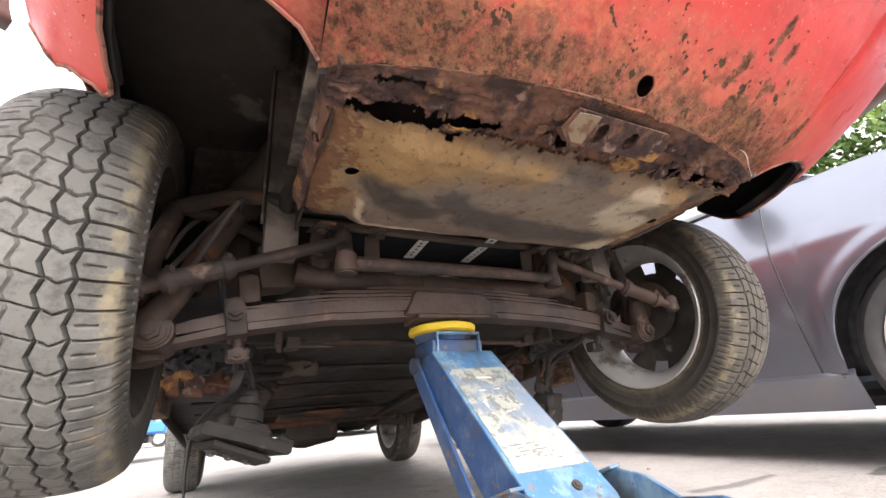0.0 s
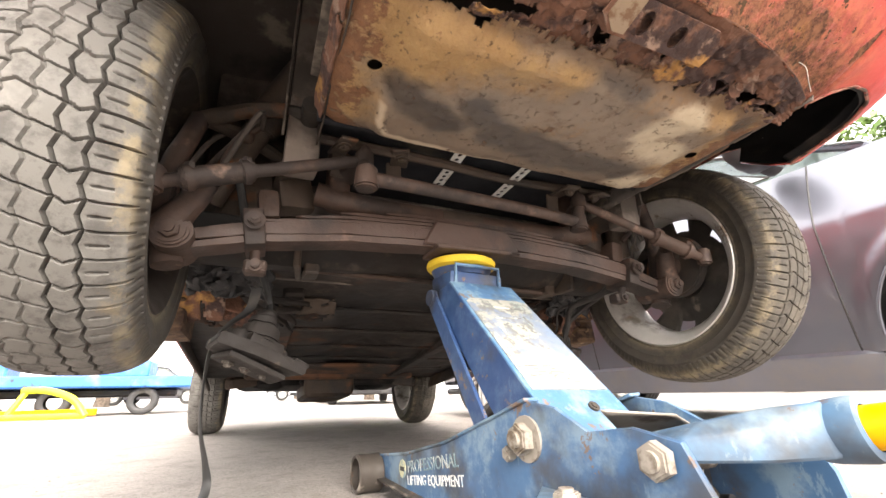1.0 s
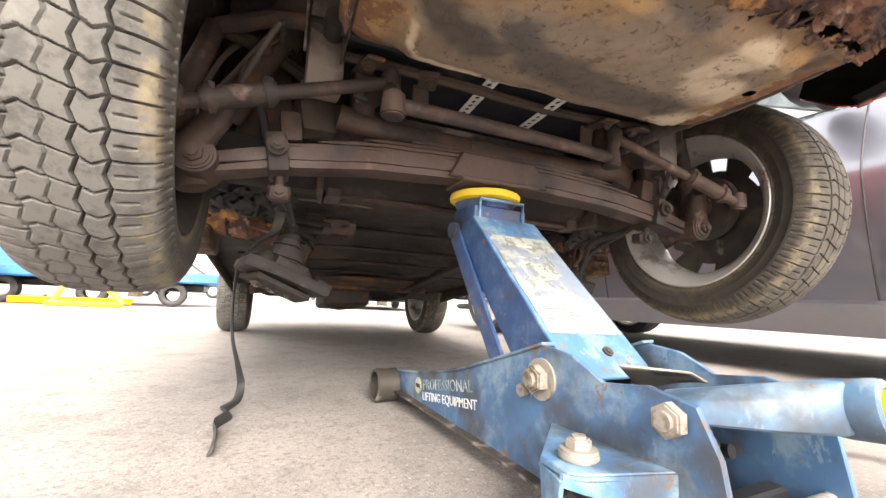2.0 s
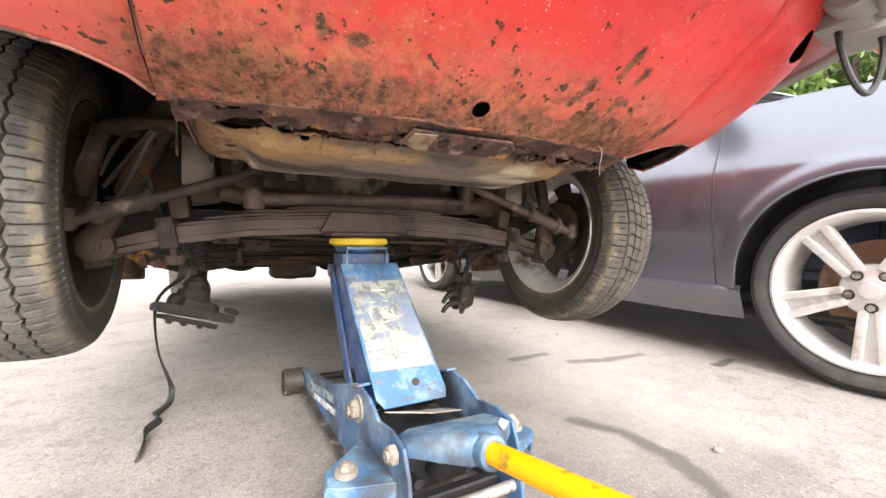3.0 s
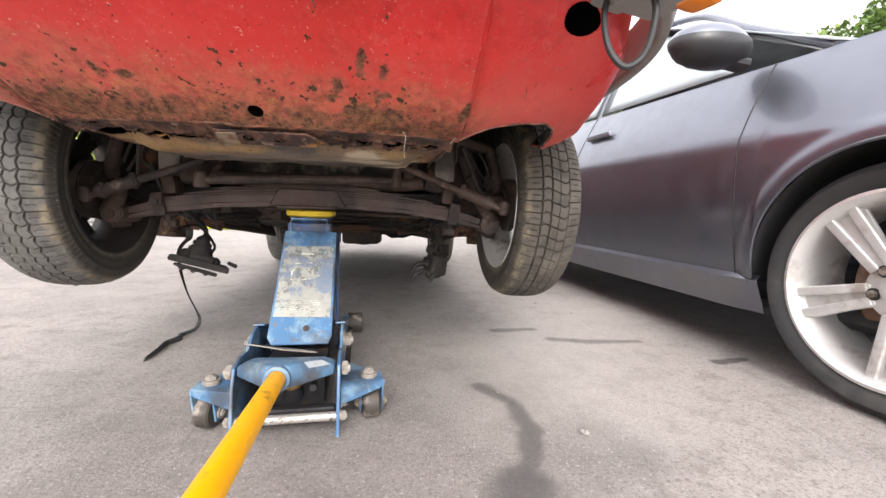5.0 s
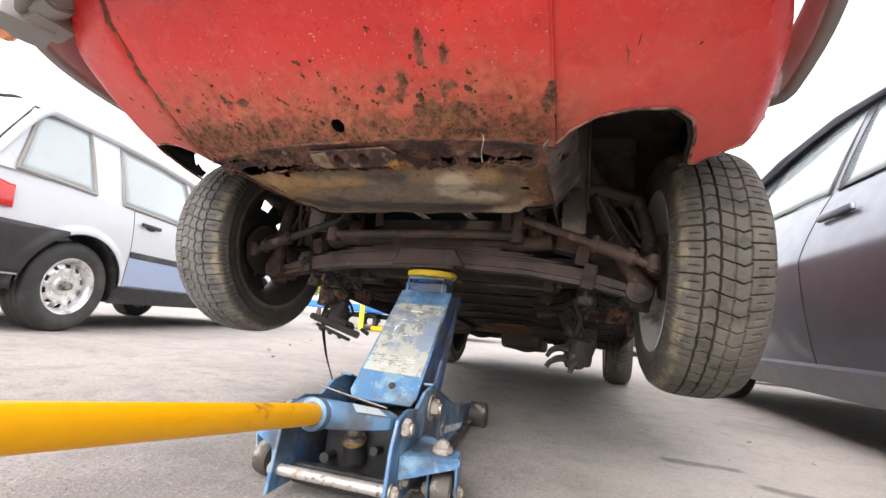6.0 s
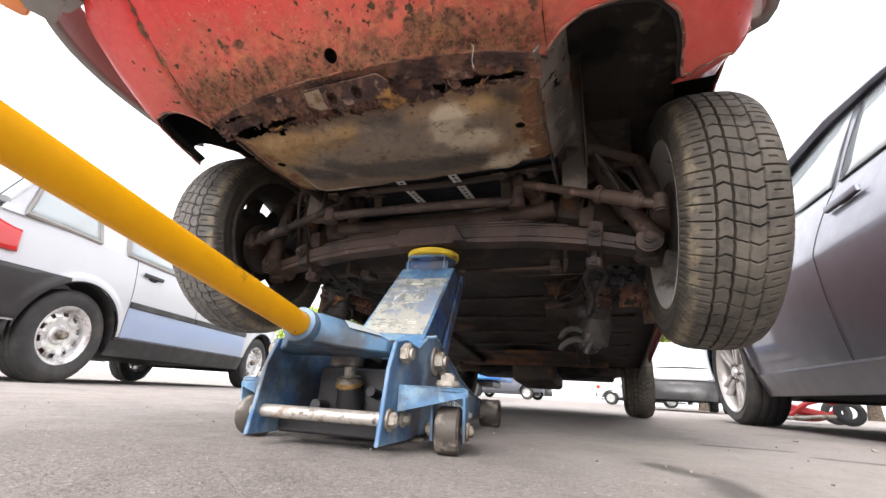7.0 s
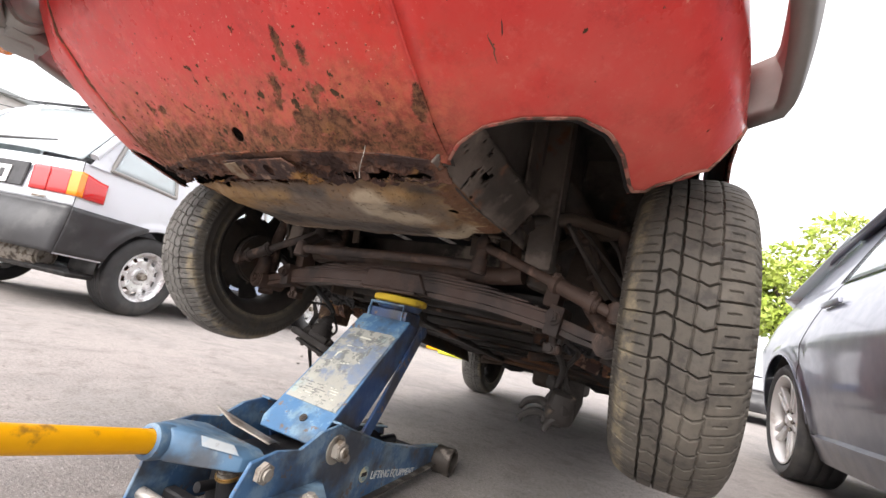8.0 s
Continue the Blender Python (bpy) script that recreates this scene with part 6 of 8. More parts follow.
for s in (-1, 1):
    m = Matrix.Translation((s * 0.092, 0, 0)) @ yz()
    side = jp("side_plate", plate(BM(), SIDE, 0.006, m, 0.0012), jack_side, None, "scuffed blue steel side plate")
    # folded top flange
    pts = [(s * 0.088, y, z + 0.001) for y, z in SIDE[6:11]]
    bm = BM()
    for a, b in zip(pts, pts[1:]):
        mm, length = axis_pose(a, b)
        box(bm, (0.022, 0.004, length + 0.004), mm @ pose(s * 0.0, 0, 0), 0.001)
    jp("flange", rough_up(bm, 0.003, 45, s), jack_pale, side)
    bm = BM()
    for a, b in zip(SIDE[11:], SIDE[12:]):
        mm, length = axis_pose((s * 0.100, a[0], a[1] - 0.001), (s * 0.100, b[0], b[1] - 0.001))
        box(bm, (0.020, 0.004, length + 0.004), mm, 0.001)
    jp("foot_flange", bm, roller_iron, side, "bare grimy foot flange")
    jp("link_bolt", bolt(BM(), (s * 0.095, -0.112, 0.112), (s, 0, 0), 0.0085, 0.010, False), zinc, side)
    bm = BM()
    bolt(bm, (s * 0.095, -0.138, 0.129), (s, 0, 0), 0.0165, 0.015, True)
    jp("pivot_bolt", bm, zinc, side, "greasy pivot bolt")
    bm = bolt(BM(), (s * 0.095, -0.300, 0.126), (s, 0, 0), 0.0145, 0.012, False)
    jp("yoke_bolt", bm, zinc, side)
    jp("axle_nut", bolt(BM(), (s * 0.095, -0.325, 0.043), (s, 0, 0), 0.0095, 0.009), zinc, side)
    jp("axle_nut", bolt(BM(), (s * 0.095, -0.275, 0.043), (s, 0, 0), 0.008, 0.008), zinc, side)
    # castor wing with its castor
    bm = plate(BM(), [(0.095 * 1, -0.155), (0.176, -0.232), (0.180, -0.268), (0.168, -0.278), (0.095, -0.300)], 0.006, Matrix.Diagonal((s, 1, 1, 1)) @ Matrix.Translation((0, 0, 0.083)), 0.001)
    lo = [V((s * x, y, z)) for x, y, z in ((0.096, -0.302, 0.052), (0.172, -0.278, 0.072), (0.182, -0.266, 0.074), (0.182, -0.266, 0.084), (0.172, -0.278, 0.085), (0.096, -0.302, 0.085))]
    front = [bm.verts.new(p) for p in lo]
    back = [bm.verts.new(p + V((0, 0.004, 0))) for p in lo]
    bm.faces.new(front), bm.faces.new(back[::-1])
    for k in range(6):
        bm.faces.new((front[k], back[k], back[(k + 1) % 6], front[(k + 1) % 6]))
    wingp = jp("castor_wing", bm, jack_blue, None, "blue outrigger plate over a castor")
    bm = cyl(BM(), (s * 0.150, -0.250, 0.086), (s * 0.150, -0.250, 0.094), 0.017, seg=20, bevel=0.002)
    bolt(bm, (s * 0.150, -0.250, 0.092), (0, 0, 1), 0.011, 0.009)
    jp("castor_nut", bm, zinc, wingp)
    m = pose(s * 0.155, -0.250, 0, 0, 0, 4 if s > 0 else -18)
    bm = BM()
    for q in (-1, 1):
        plate(bm, [(-0.022, 0.078), (0.018, 0.078), (0.010, 0.018), (-0.012, 0.018)], 0.004, m @ Matrix.Translation((q * 0.022, -0.002, 0)) @ yz(), 0.0008)
    box(bm, (0.048, 0.042, 0.004), m @ pose(0, -0.002, 0.077), 0.001)
    fork = jp("castor_fork", bm, jack_blue, None, "blue castor fork")
    bm = BM()
    lathe(bm, [(0.006, -0.016), (0.027, -0.016), (0.0305, -0.013), (0.031, -0.004), (0.031, 0.004), (0.0305, 0.013), (0.027, 0.016), (0.006, 0.016)], 32, m @ Matrix.Translation((0, 0, 0.031)))
    jp("castor_wheel", bm, roller_iron, fork, "worn grey castor wheel")
    bm = cyl(BM(), m @ V((-0.028, 0, 0.031)), m @ V((0.028, 0, 0.031)), 0.006, seg=12)
    bolt(bm, m @ V((0.024, 0, 0.031)), m.to_3x3() @ V((1, 0, 0)), 0.008, 0.006), bolt(bm, m @ V((-0.024, 0, 0.031)), m.to_3x3() @ V((-1, 0, 0)), 0.008, 0.006)
    jp("castor_axle", bm, zinc, fork)
    # front roller
    bm = BM()
    lathe(bm, [(0.027, -0.024), (0.032, -0.025), (0.0345, -0.022), (0.0340, -0.008), (0.0330, 0.0), (0.0340, 0.010), (0.0345, 0.022), (0.031, 0.025), (0.028, 0.022), (0.027, 0.0)], 28, pose(s * 0.119, 0.331, 0.035))
    lathe(bm, [(0.0005, -0.010), (0.0245, -0.010), (0.0245, 0.010), (0.0005, 0.010)], 20, pose(s * 0.119, 0.331, 0.035))
    jp("front_roller", bm, roller_iron, None, "rusty iron front roller")
jp("front_axle", cyl(BM(), (-0.12, 0.331, 0.035), (0.12, 0.331, 0.035), 0.009), black_iron)
jp("rear_rod", cyl(BM(), (-0.093, -0.325, 0.043), (0.093, -0.325, 0.043), 0.0085, seg=20), chrome_rod, None, "scuffed bright steel tie bar")
# hydraulic unit
bm = box(BM(), (0.125, 0.15, 0.085), (0, -0.165, 0.065), 0.008, 2)
cyl(bm, (0, -0.10, 0.075), (0, 0.14, 0.070), 0.032, seg=24, bevel=0.003)
cyl(bm, (0, 0.13, 0.070), (0, 0.24, 0.066), 0.014, seg=16)
box(bm, (0.17, 0.02, 0.03), (0, -0.285, 0.030), 0.003)
jp("pump_block", bm, black_iron, None, "oily black pump block")
bm = cyl(BM(), (0.0, -0.245, 0.050), (0.0, -0.258, 0.085), 0.021, 0.017, seg=20, bevel=0.003)
jp("pump_barrel", bm, black_iron)
jp("brass_ring", cyl(BM(), (0.0, -0.2565, 0.080), (0.0, -0.2585, 0.0865), 0.0205, seg=24, bevel=0.002), mat("dirty_brass", (0.55, 0.36, 0.14), 0.4, 0.8, [((0.12, 0.08, 0.04), 30, 0.5, 0.64, 0.7)]))
bm = cyl(BM(), (0.0, -0.257, 0.083), (0.0, -0.260, 0.093), 0.0185, seg=20, bevel=0.002)
cyl(bm, (0.0, -0.259, 0.092), (0.0, -0.262, 0.118), 0.0085, seg=16)
jp("pump_piston", bm, zinc, None, "greasy bright pump piston")
bm = box(BM(), (0.05, 0.016, 0.022), (-0.004, -0.266, 0.118), 0.003)
jp("piston_clevis", bm, roller_iron)
jp("release_valve", cyl(BM(), (-0.045, -0.24, 0.05), (-0.045, -0.27, 0.052), 0.008, seg=14), black_iron)
jp("filler_plug", cyl(BM(), (0.04, -0.24, 0.07), (0.04, -0.268, 0.075), 0.007, seg=14), black_iron)
FLAP = [V(p) for p in ((-0.064, -0.328, 0.160), (0.010, -0.346, 0.154), (0.072, -0.318, 0.137), (0.036, -0.262, 0.120))]
bm = surf(BM(), lambda u, v: FLAP[0].lerp(FLAP[1], u).lerp(FLAP[3].lerp(FLAP[2], u), v) + V((0, 0, 0.004)) * math.sin(3 * u) * v, 10, 8)
part("cover_plate", bm, mat("bent_galvanised_plate", (0.34, 0.31, 0.27), 0.5, 0.4, [((0.13, 0.10, 0.08), 12, 0.5, 0.65, 0.8)]), jack, "bent grey cover plate", solid=0.002)
bm = plate(BM(), [(-0.082, -0.07), (-0.04, -0.10), (0.0, -0.085), (0.03, -0.02), (0.01, 0.05), (-0.05, 0.06), (-0.085, 0.02)], 0.003, pose(0.0, -0.06, 0.125, -8, -14, 0), 0.0006)
jp("inner_guard", bm, black_iron)

# lift arm: an inverted channel from the pivot to the head
A0, A1 = V((0, -0.142, 0.150)), V((0, 0.078, 0.362))
ARM = Matrix.Translation(A0) @ (A1 - A0).to_track_quat("Y", "Z").to_matrix().to_4x4()
L = (A1 - A0).length
bm = plate(BM(), [(-0.058, -0.030), (0.062, -0.030), (0.069, -0.012), (0.066, L), (-0.066, L), (-0.069, -0.012)], 0.005, ARM, 0.001)
arm = jp("lift_arm", bm, jack_blue, None, "blue sloping lift arm with a scraped label")
for s in (-1, 1):
    mm = ARM @ Matrix.Translation((s * 0.0655, 0, 0)) @ yz()
    bm = plate(BM(), [(-0.01, 0.0), (L - 0.005, 0.0), (L + 0.02, -0.03), (L, -0.055), (0.06, -0.075), (-0.02, -0.05)], 0.005, mm, 0.001)
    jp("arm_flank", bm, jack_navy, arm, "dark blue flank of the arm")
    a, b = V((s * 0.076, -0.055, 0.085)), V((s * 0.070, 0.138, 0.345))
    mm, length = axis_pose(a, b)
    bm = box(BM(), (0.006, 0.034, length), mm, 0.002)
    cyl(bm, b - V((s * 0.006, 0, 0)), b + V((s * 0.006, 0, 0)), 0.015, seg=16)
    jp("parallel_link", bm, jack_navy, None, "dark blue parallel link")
bm = plate(BM(), [(-0.063, 0.040), (0.063, 0.036), (0.062, 0.246), (0.048, 0.252), (-0.052, 0.250), (-0.063, 0.240)], 0.0012, ARM @ Matrix.Translation((0, 0, 0.0034)), 0)
jp("label", bm, worn_label, arm, "scraped pale pictogram label")
bm = BM()
rng = random.Random(4)
for k in range(6):
    x0 = rng.uniform(-0.045, -0.02)
    for q in range(3):
        box(bm, (rng.uniform(0.006, 0.024), 0.0016, 0.0005), ARM @ pose(x0 + 0.03 * q, 0.052 + 0.006 * k, 0.0044, 0, 0, rng.uniform(-3, 3)))
for x, y, sx, sy, a in [(-0.025, 0.175, 0.030, 0.003, 30), (0.015, 0.165, 0.040, 0.003, -35), (-0.005, 0.195, 0.05, 0.0025, 3), (0.03, 0.19, 0.004, 0.025, 10), (-0.035, 0.155, 0.004, 0.025, 0), (0.0, 0.225, 0.075, 0.004, -2), (0.0, 0.145, 0.02, 0.003, 12)]:
    box(bm, (sx, sy, 0.0005), ARM @ pose(x, y, 0.0044, 0, 0, a))
tagged(jp("label_print", bm, mat("faded_print", (0.16, 0.17, 0.16), 0.6, 0, [((0.55, 0.54, 0.46), 40, 0.48, 0.58, 0.6)]), arm), kind="stuff")
jp("arm_rivet", bolt(BM(), ARM @ V((0.012, 0.008, 0.0028)), ARM.to_3x3() @ V((0, 0, 1)), 0.005, 0.003), roller_iron, arm)
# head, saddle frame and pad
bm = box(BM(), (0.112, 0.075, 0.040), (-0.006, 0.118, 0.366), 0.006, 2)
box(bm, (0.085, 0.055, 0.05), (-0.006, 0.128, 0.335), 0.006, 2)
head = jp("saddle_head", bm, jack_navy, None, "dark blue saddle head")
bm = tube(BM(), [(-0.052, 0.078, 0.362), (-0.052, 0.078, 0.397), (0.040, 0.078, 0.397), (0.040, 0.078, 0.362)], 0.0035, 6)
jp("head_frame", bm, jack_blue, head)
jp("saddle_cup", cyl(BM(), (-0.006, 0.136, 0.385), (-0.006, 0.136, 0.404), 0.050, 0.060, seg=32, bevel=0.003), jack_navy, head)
bm = lathe(BM(), [(0.0005, 0.0), (0.058, 0.0), (0.0655, 0.004), (0.067, 0.010), (0.0655, 0.016), (0.058, 0.019), (0.0005, 0.019)], 56, Matrix.Translation((-0.006, 0.136, 0.402)) @ pose(0, 0, 0, 0, -90, 0))
for v in bm.verts:
    k = noise.noise(v.co * 60) * 0.0022 + noise.noise(v.co * 22) * 0.002
    v.co += V((v.co.x + 0.006, v.co.y - 0.136, 0)).normalized() * k if (v.co.x + 0.006) ** 2 + (v.co.y - 0.136) ** 2 > 0.0025 else V((0, 0, 0))
jp("saddle_pad", bm, pad_yellow, None, "cracked yellow rubber saddle pad")

# yoke, socket and handle
E0, E1 = V((0, -0.275, 0.130)), V((-0.006, -0.385, 0.146))
mm = Matrix.Translation(E0) @ (E1 - E0).to_track_quat("Y", "Z").to_matrix().to_4x4()
bm = BM()
prof = [(0.0, 0.087, 0.012), (0.045, 0.085, 0.016), (0.082, 0.046, 0.021), (0.11, 0.023, 0.021)]
rows = []
for y, w, h in prof:
    rows.append([bm.verts.new(mm @ V((x, y, z))) for x, z in ((-w, -h * 0.75), (w, -h * 0.75), (w, h * 0.35), (w * 0.75, h), (-w * 0.75, h), (-w, h * 0.35))])
for a, b in zip(rows, rows[1:]):
    for j in range(6):
        bm.faces.new((a[j], a[(j + 1) % 6], b[(j + 1) % 6], b[j]))
bm.faces.new(rows[0]), bm.faces.new(rows[-1])
bmesh.ops.bevel(bm, geom=list(bm.edges), offset=0.002, segments=1, affect="EDGES")
yoke = jp("handle_yoke", bm, jack_pale, None, "pale worn blue handle yoke")
def sticker(u, v):
    a, b = mm @ V((-0.0845, 0.046, 0.0057)), mm @ V((-0.0445, 0.084, 0.0074))
    c, d = mm @ V((-0.0635, 0.046, 0.0162)), mm @ V((-0.0335, 0.084, 0.0208))
    return a.lerp(b, 0.06 + 0.88 * u).lerp(c.lerp(d, 0.06 + 0.88 * u), 0.10 + 0.8 * v) + V((0.0012, -0.0012, 0.0016))


jp("yoke_label", surf(BM(), sticker, 8, 3), mat("scratched_sticker", (0.34, 0.37, 0.38), 0.5, 0, [((0.20, 0.30, 0.38), 40, 0.52, 0.62, 0.6), ((0.14, 0.12, 0.10), 25, 0.60, 0.68, 0.7)]), yoke, "scratched white sticker")
HD = (JACK.to_3x3().inverted() @ V((0.118, -0.979, 0.163))).normalized()
H0 = V((-0.006, -0.372, 0.145))
bm = lathe(BM(), [(0.0155, 0.0), (0.0215, 0.001), (0.0225, 0.006), (0.0215, 0.024), (0.020, 0.032)], 32, Matrix.Translation(H0 + HD * 0.028) @ (-HD).to_track_quat("X", "Z").to_matrix().to_4x4())
jp("socket_collar", bm, jack_pale, yoke)
handle = jp("handle", cyl(BM(), H0 - HD * 0.03, H0 + HD * 1.05, 0.0146, seg=36, bevel=0.003), handle_yellow, None, "long chipped yellow tubular handle")
jp("handle_grip", cyl(BM(), H0 + HD * 0.93, H0 + HD * 1.07, 0.0168, seg=28, bevel=0.004), black_rubber, handle)
# lettering along the side plates
slope = math.degrees(math.atan2(0.108 - 0.152, 0.14))
white_print = mat("worn_white_print", (0.62, 0.64, 0.62), 0.5, 0, [((0.25, 0.36, 0.46), 45, 0.55, 0.66, 0.6)])
m_r = Matrix.Translation((0.0958, 0.00, 0.052)) @ pose(0, 0, 0, 90, 0, 90) @ pose(0, 0, 0, 0, 0, -9)
jp("lettering", words("LIFTING EQUIPMENT", 0.0215, m_r), white_print, jack, "worn white lettering")
m_l = Matrix.Translation((-0.0952, 0.190, 0.0335)) @ pose(0, 0, 0, 90, 0, -90) @ pose(0, 0, 0, 0, 0, 8)
jp("lettering", words("LIFTING EQUIPMENT", 0.0205, m_l), white_print, jack, "worn white lettering")
m_l = Matrix.Translation((-0.0952, 0.190, 0.0515)) @ pose(0, 0, 0, 90, 0, -90) @ pose(0, 0, 0, 0, 0, 10)
jp("lettering", words("PROFESSIONAL", 0.026, m_l), mat("faded_teal_print", (0.14, 0.22, 0.24), 0.5, 0, [((0.36, 0.38, 0.35), 45, 0.50, 0.60, 0.6), ((0.03, 0.07, 0.14), 20, 0.56, 0.64, 0.6)]), jack, "scraped teal lettering")
cream_print = mat("cream_emblem_print", (0.52, 0.50, 0.32), 0.5, 0, [((0.20, 0.30, 0.34), 60, 0.52, 0.62, 0.6)])
for s, y, z in ((1, -0.025, 0.066), (-1, 0.212, 0.055)):
    jp("emblem", cyl(BM(), (s * 0.0948, y, z), (s * 0.0956, y, z), 0.0145, seg=24), cream_print)
    jp("emblem_bar", box(BM(), (0.0006, 0.018, 0.007), (s * 0.0960, y, z)), black_trim)
# ---- parked cars ----
def plain_tyre(R, width, rim_r):
    hw = width / 2
    prof = [(rim_r, -hw * .8), (rim_r + .012, -hw * .93), ((R + rim_r) / 2, -hw * 1.04), (R - .02, -hw * .97), (R - .006, -hw * .86)]
    for k in range(13):
        s = -0.8 + 1.6 * k / 12
        groove = 0.006 if k in (3, 6, 9) else 0
        prof.append((R - 0.004 * abs(s) ** 2 - groove, s * hw))
    prof += [(R - .006, hw * .86), (R - .02, hw * .97), ((R + rim_r) / 2 + .012, hw * 1.045), ((R + rim_r) / 2, hw * 1.04), (rim_r + .012, hw * .93), (rim_r, hw * .8)]
    return finish(lathe(BM(), prof, 72), "tyre", tyre_clean)


def alloy_mesh(rim_r, width):
    """Five twin spokes between hub and rim."""
    bm = BM()
    hw = width / 2
    lathe(bm, [(rim_r + .004, -hw), (rim_r - .014, -hw + .012), (rim_r - .020, hw * .2), (rim_r - .018, hw * .55), (rim_r - .006, hw * .9), (rim_r + .004, hw), (rim_r + .006, hw + .004), (rim_r - .002, hw + .006), (rim_r - .012, hw - .004), (rim_r - .022, hw * .6), (rim_r - .024, -hw * .4)], 80)
    lathe(bm, [(0.0005, hw * .80), (0.032, hw * .80), (0.034, hw * .72), (0.050, hw * .66), (0.070, hw * .62), (0.076, hw * .5), (0.07, hw * .2)], 40)
    for k in range(5):
        a = -math.pi / 2 + 2 * math.pi * k / 5
        m = Matrix.Rotation(a, 4, "X")
        r0, r1 = 0.058, rim_r - 0.010
        for q in (-1, 1):
            # each spoke: a broad tapered web with two raised ridges
            p0, p1 = V((hw * .60, r0, q * 0.0165)), V((hw * .74, r1, q * 0.0295))
            d = (p1 - p0)
            mm = m @ Matrix.Translation((p0 + p1) / 2) @ d.to_track_quat("Z", "X").to_matrix().to_4x4()
            box(bm, (0.024, 0.026, d.length), mm, 0.007, 3)
        web = [(r0 - 0.006, -0.026), (r1, -0.044), (r1, 0.044), (r0 - 0.006, 0.026)]
        plate(bm, web, 0.016, m @ Matrix(((0, 0.00, 1, hw * .58), (1, 0, 0, 0), (0, 1, 0, 0), (0, 0, 0, 1))), 0.004)
    return finish(bm, "rim", alloy)


def hub_bits(rim_r, hw, m0):
    bm = BM()
    lathe(bm, [(0.0005, hw * .80 + .004), (0.022, hw * .80 + .003), (0.026, hw * .80 - 0.004), (0.03, hw * .4), (0.03, -hw * .4)], 32)
    return bm


def wheel_nuts(wh, hw, metal):
    for k in range(5):
        a = -math.pi / 2 + 2 * math.pi * k / 5
        c = V((hw * .60, 0.050 * math.cos(a), 0.050 * math.sin(a)))
        bm = cyl(BM(), c, c + V((0.008, 0, 0)), 0.0145, seg=20)
        part("nut_seat", bm, black_rubber, wh, local=True)
        part("wheel_nut", cyl(BM(), c, c + V((0.016, 0, 0)), 0.0095, seg=6, bevel=0.001), metal, wh, local=True)


def build_car(name, M, P, label, category="car"):
    """A car with its front axle at the origin of M, nose towards -y. P holds its sizes, panels and paints."""
    th = thing(name, M, label, category)
    w, wb, R = P["half"], P["base"], P["R"]
    yf, yr = P["front"], P["rear"]
    arches = [(0, R, P["arch"]), (wb, R, P["arch"])]

    def cp(n, bm, material, parent=None, lab="", solid=0.0):
        return part(n, bm, material, parent or th, lab, solid=solid, local=True)

    belt_z = lambda y: lerp_table(P["belt"], y)

    def taper(y):
        return 0.30 * smooth01(y, yf + 0.55, yf) ** 2 + P.get("tail", 0.16) * smooth01(y, yr - 0.6, yr) ** 2

    z_sh, lean1, lean2 = P["shoulder"]

    def skin(y, z):
        """Half width: tucked in below the shoulder line, leaning in above it, flared round the arches."""
        flare = 0.0
        for yc, zc, r in arches:
            flare = max(flare, smooth01(math.hypot(y - yc, z - zc), r + 0.065, r + 0.02))
        hi = max(0, z - z_sh)
        return w - 0.26 * max(0, z_sh - z) ** 2 - lean1 * hi - lean2 * hi * hi - taper(y) + 0.012 * flare

    def low(y):
        z = P["sill_top"]
        for yc, zc, r in arches:
            if abs(y - yc) < r:
                z = max(z, zc + math.sqrt(r * r - (y - yc) ** 2))
        return z

    for s in (-1, 1):
        for pname, y0, y1, paint, n in P["panels"]:
            def f(u, v, y0=y0, y1=y1):
                y = y0 + (y1 - y0) * u
                lo = low(y)
                z = lo + (belt_z(y) - lo) * v
                return V((s * skin(y, z), y, z))
            p = cp(pname, surf(BM(), f, n, 36), P[paint])
            cp("panel_gap", tube(BM(), [f(1.0, v) - V((s * 0.0012, 0, 0)) for v in np.linspace(0, 1, 37)], 0.0034, 6), black_rubber, p)
            if "door" in pname:
                cp("panel_gap", tube(BM(), [f(u, 0.0) + V((s * 0.001, 0, 0.001)) for u in np.linspace(0, 1, 31)], 0.0030, 6), black_rubber, p)
                yh = y1 - 0.16
                zh = belt_z(yh) - P.get("handle", 0.12)
                bm = box(BM(), (0.020, 0.20, 0.028), (s * (skin(yh, zh) + 0.018), yh, zh), 0.008, 3)
                cp("handle", bm, P[paint] if P.get("painted_handle", True) else black_trim, p)
                bm = ball(BM(), (s * (skin(yh, zh) + 0.002), yh - 0.01, zh - 0.012), 0.04, 0.12, 1.3, 0.7)
                cp("handle_recess", bm, black_trim, p)
                if P.get("low_paint"):
                    def g(u, v, y0=y0, y1=y1):
                        y = y0 + (y1 - y0) * u
                        z = P["sill_top"] + (P["split"] - P["sill_top"]) * v
                        return V((s * (skin(y, z) + 0.004), y, z))
                    cp("lower_panel", surf(BM(), g, 12, 8), P["low_paint"], p)
                    bm = box(BM(), (0.018, y1 - y0 - 0.01, 0.045), (s * (skin((y0 + y1) / 2, P["split"]) + 0.006), (y0 + y1) / 2, P["split"] + 0.02), 0.005)
                    cp("rubbing_strip", bm, black_trim, p)
        if P.get("low_paint"):
            def clad(u, v):
                y = wb + P["arch"] * 0.40 + (yr - wb - P["arch"] * 0.40) * u
                z = max(0.33, R + math.sqrt(max(0, P["arch"] ** 2 - (y - wb) ** 2))) if y - wb < P["arch"] else 0.33
                z = z + (P["bumper_top"] + 0.02 - z) * v
                return V((s * (skin(y, z) + 0.006), y, z))
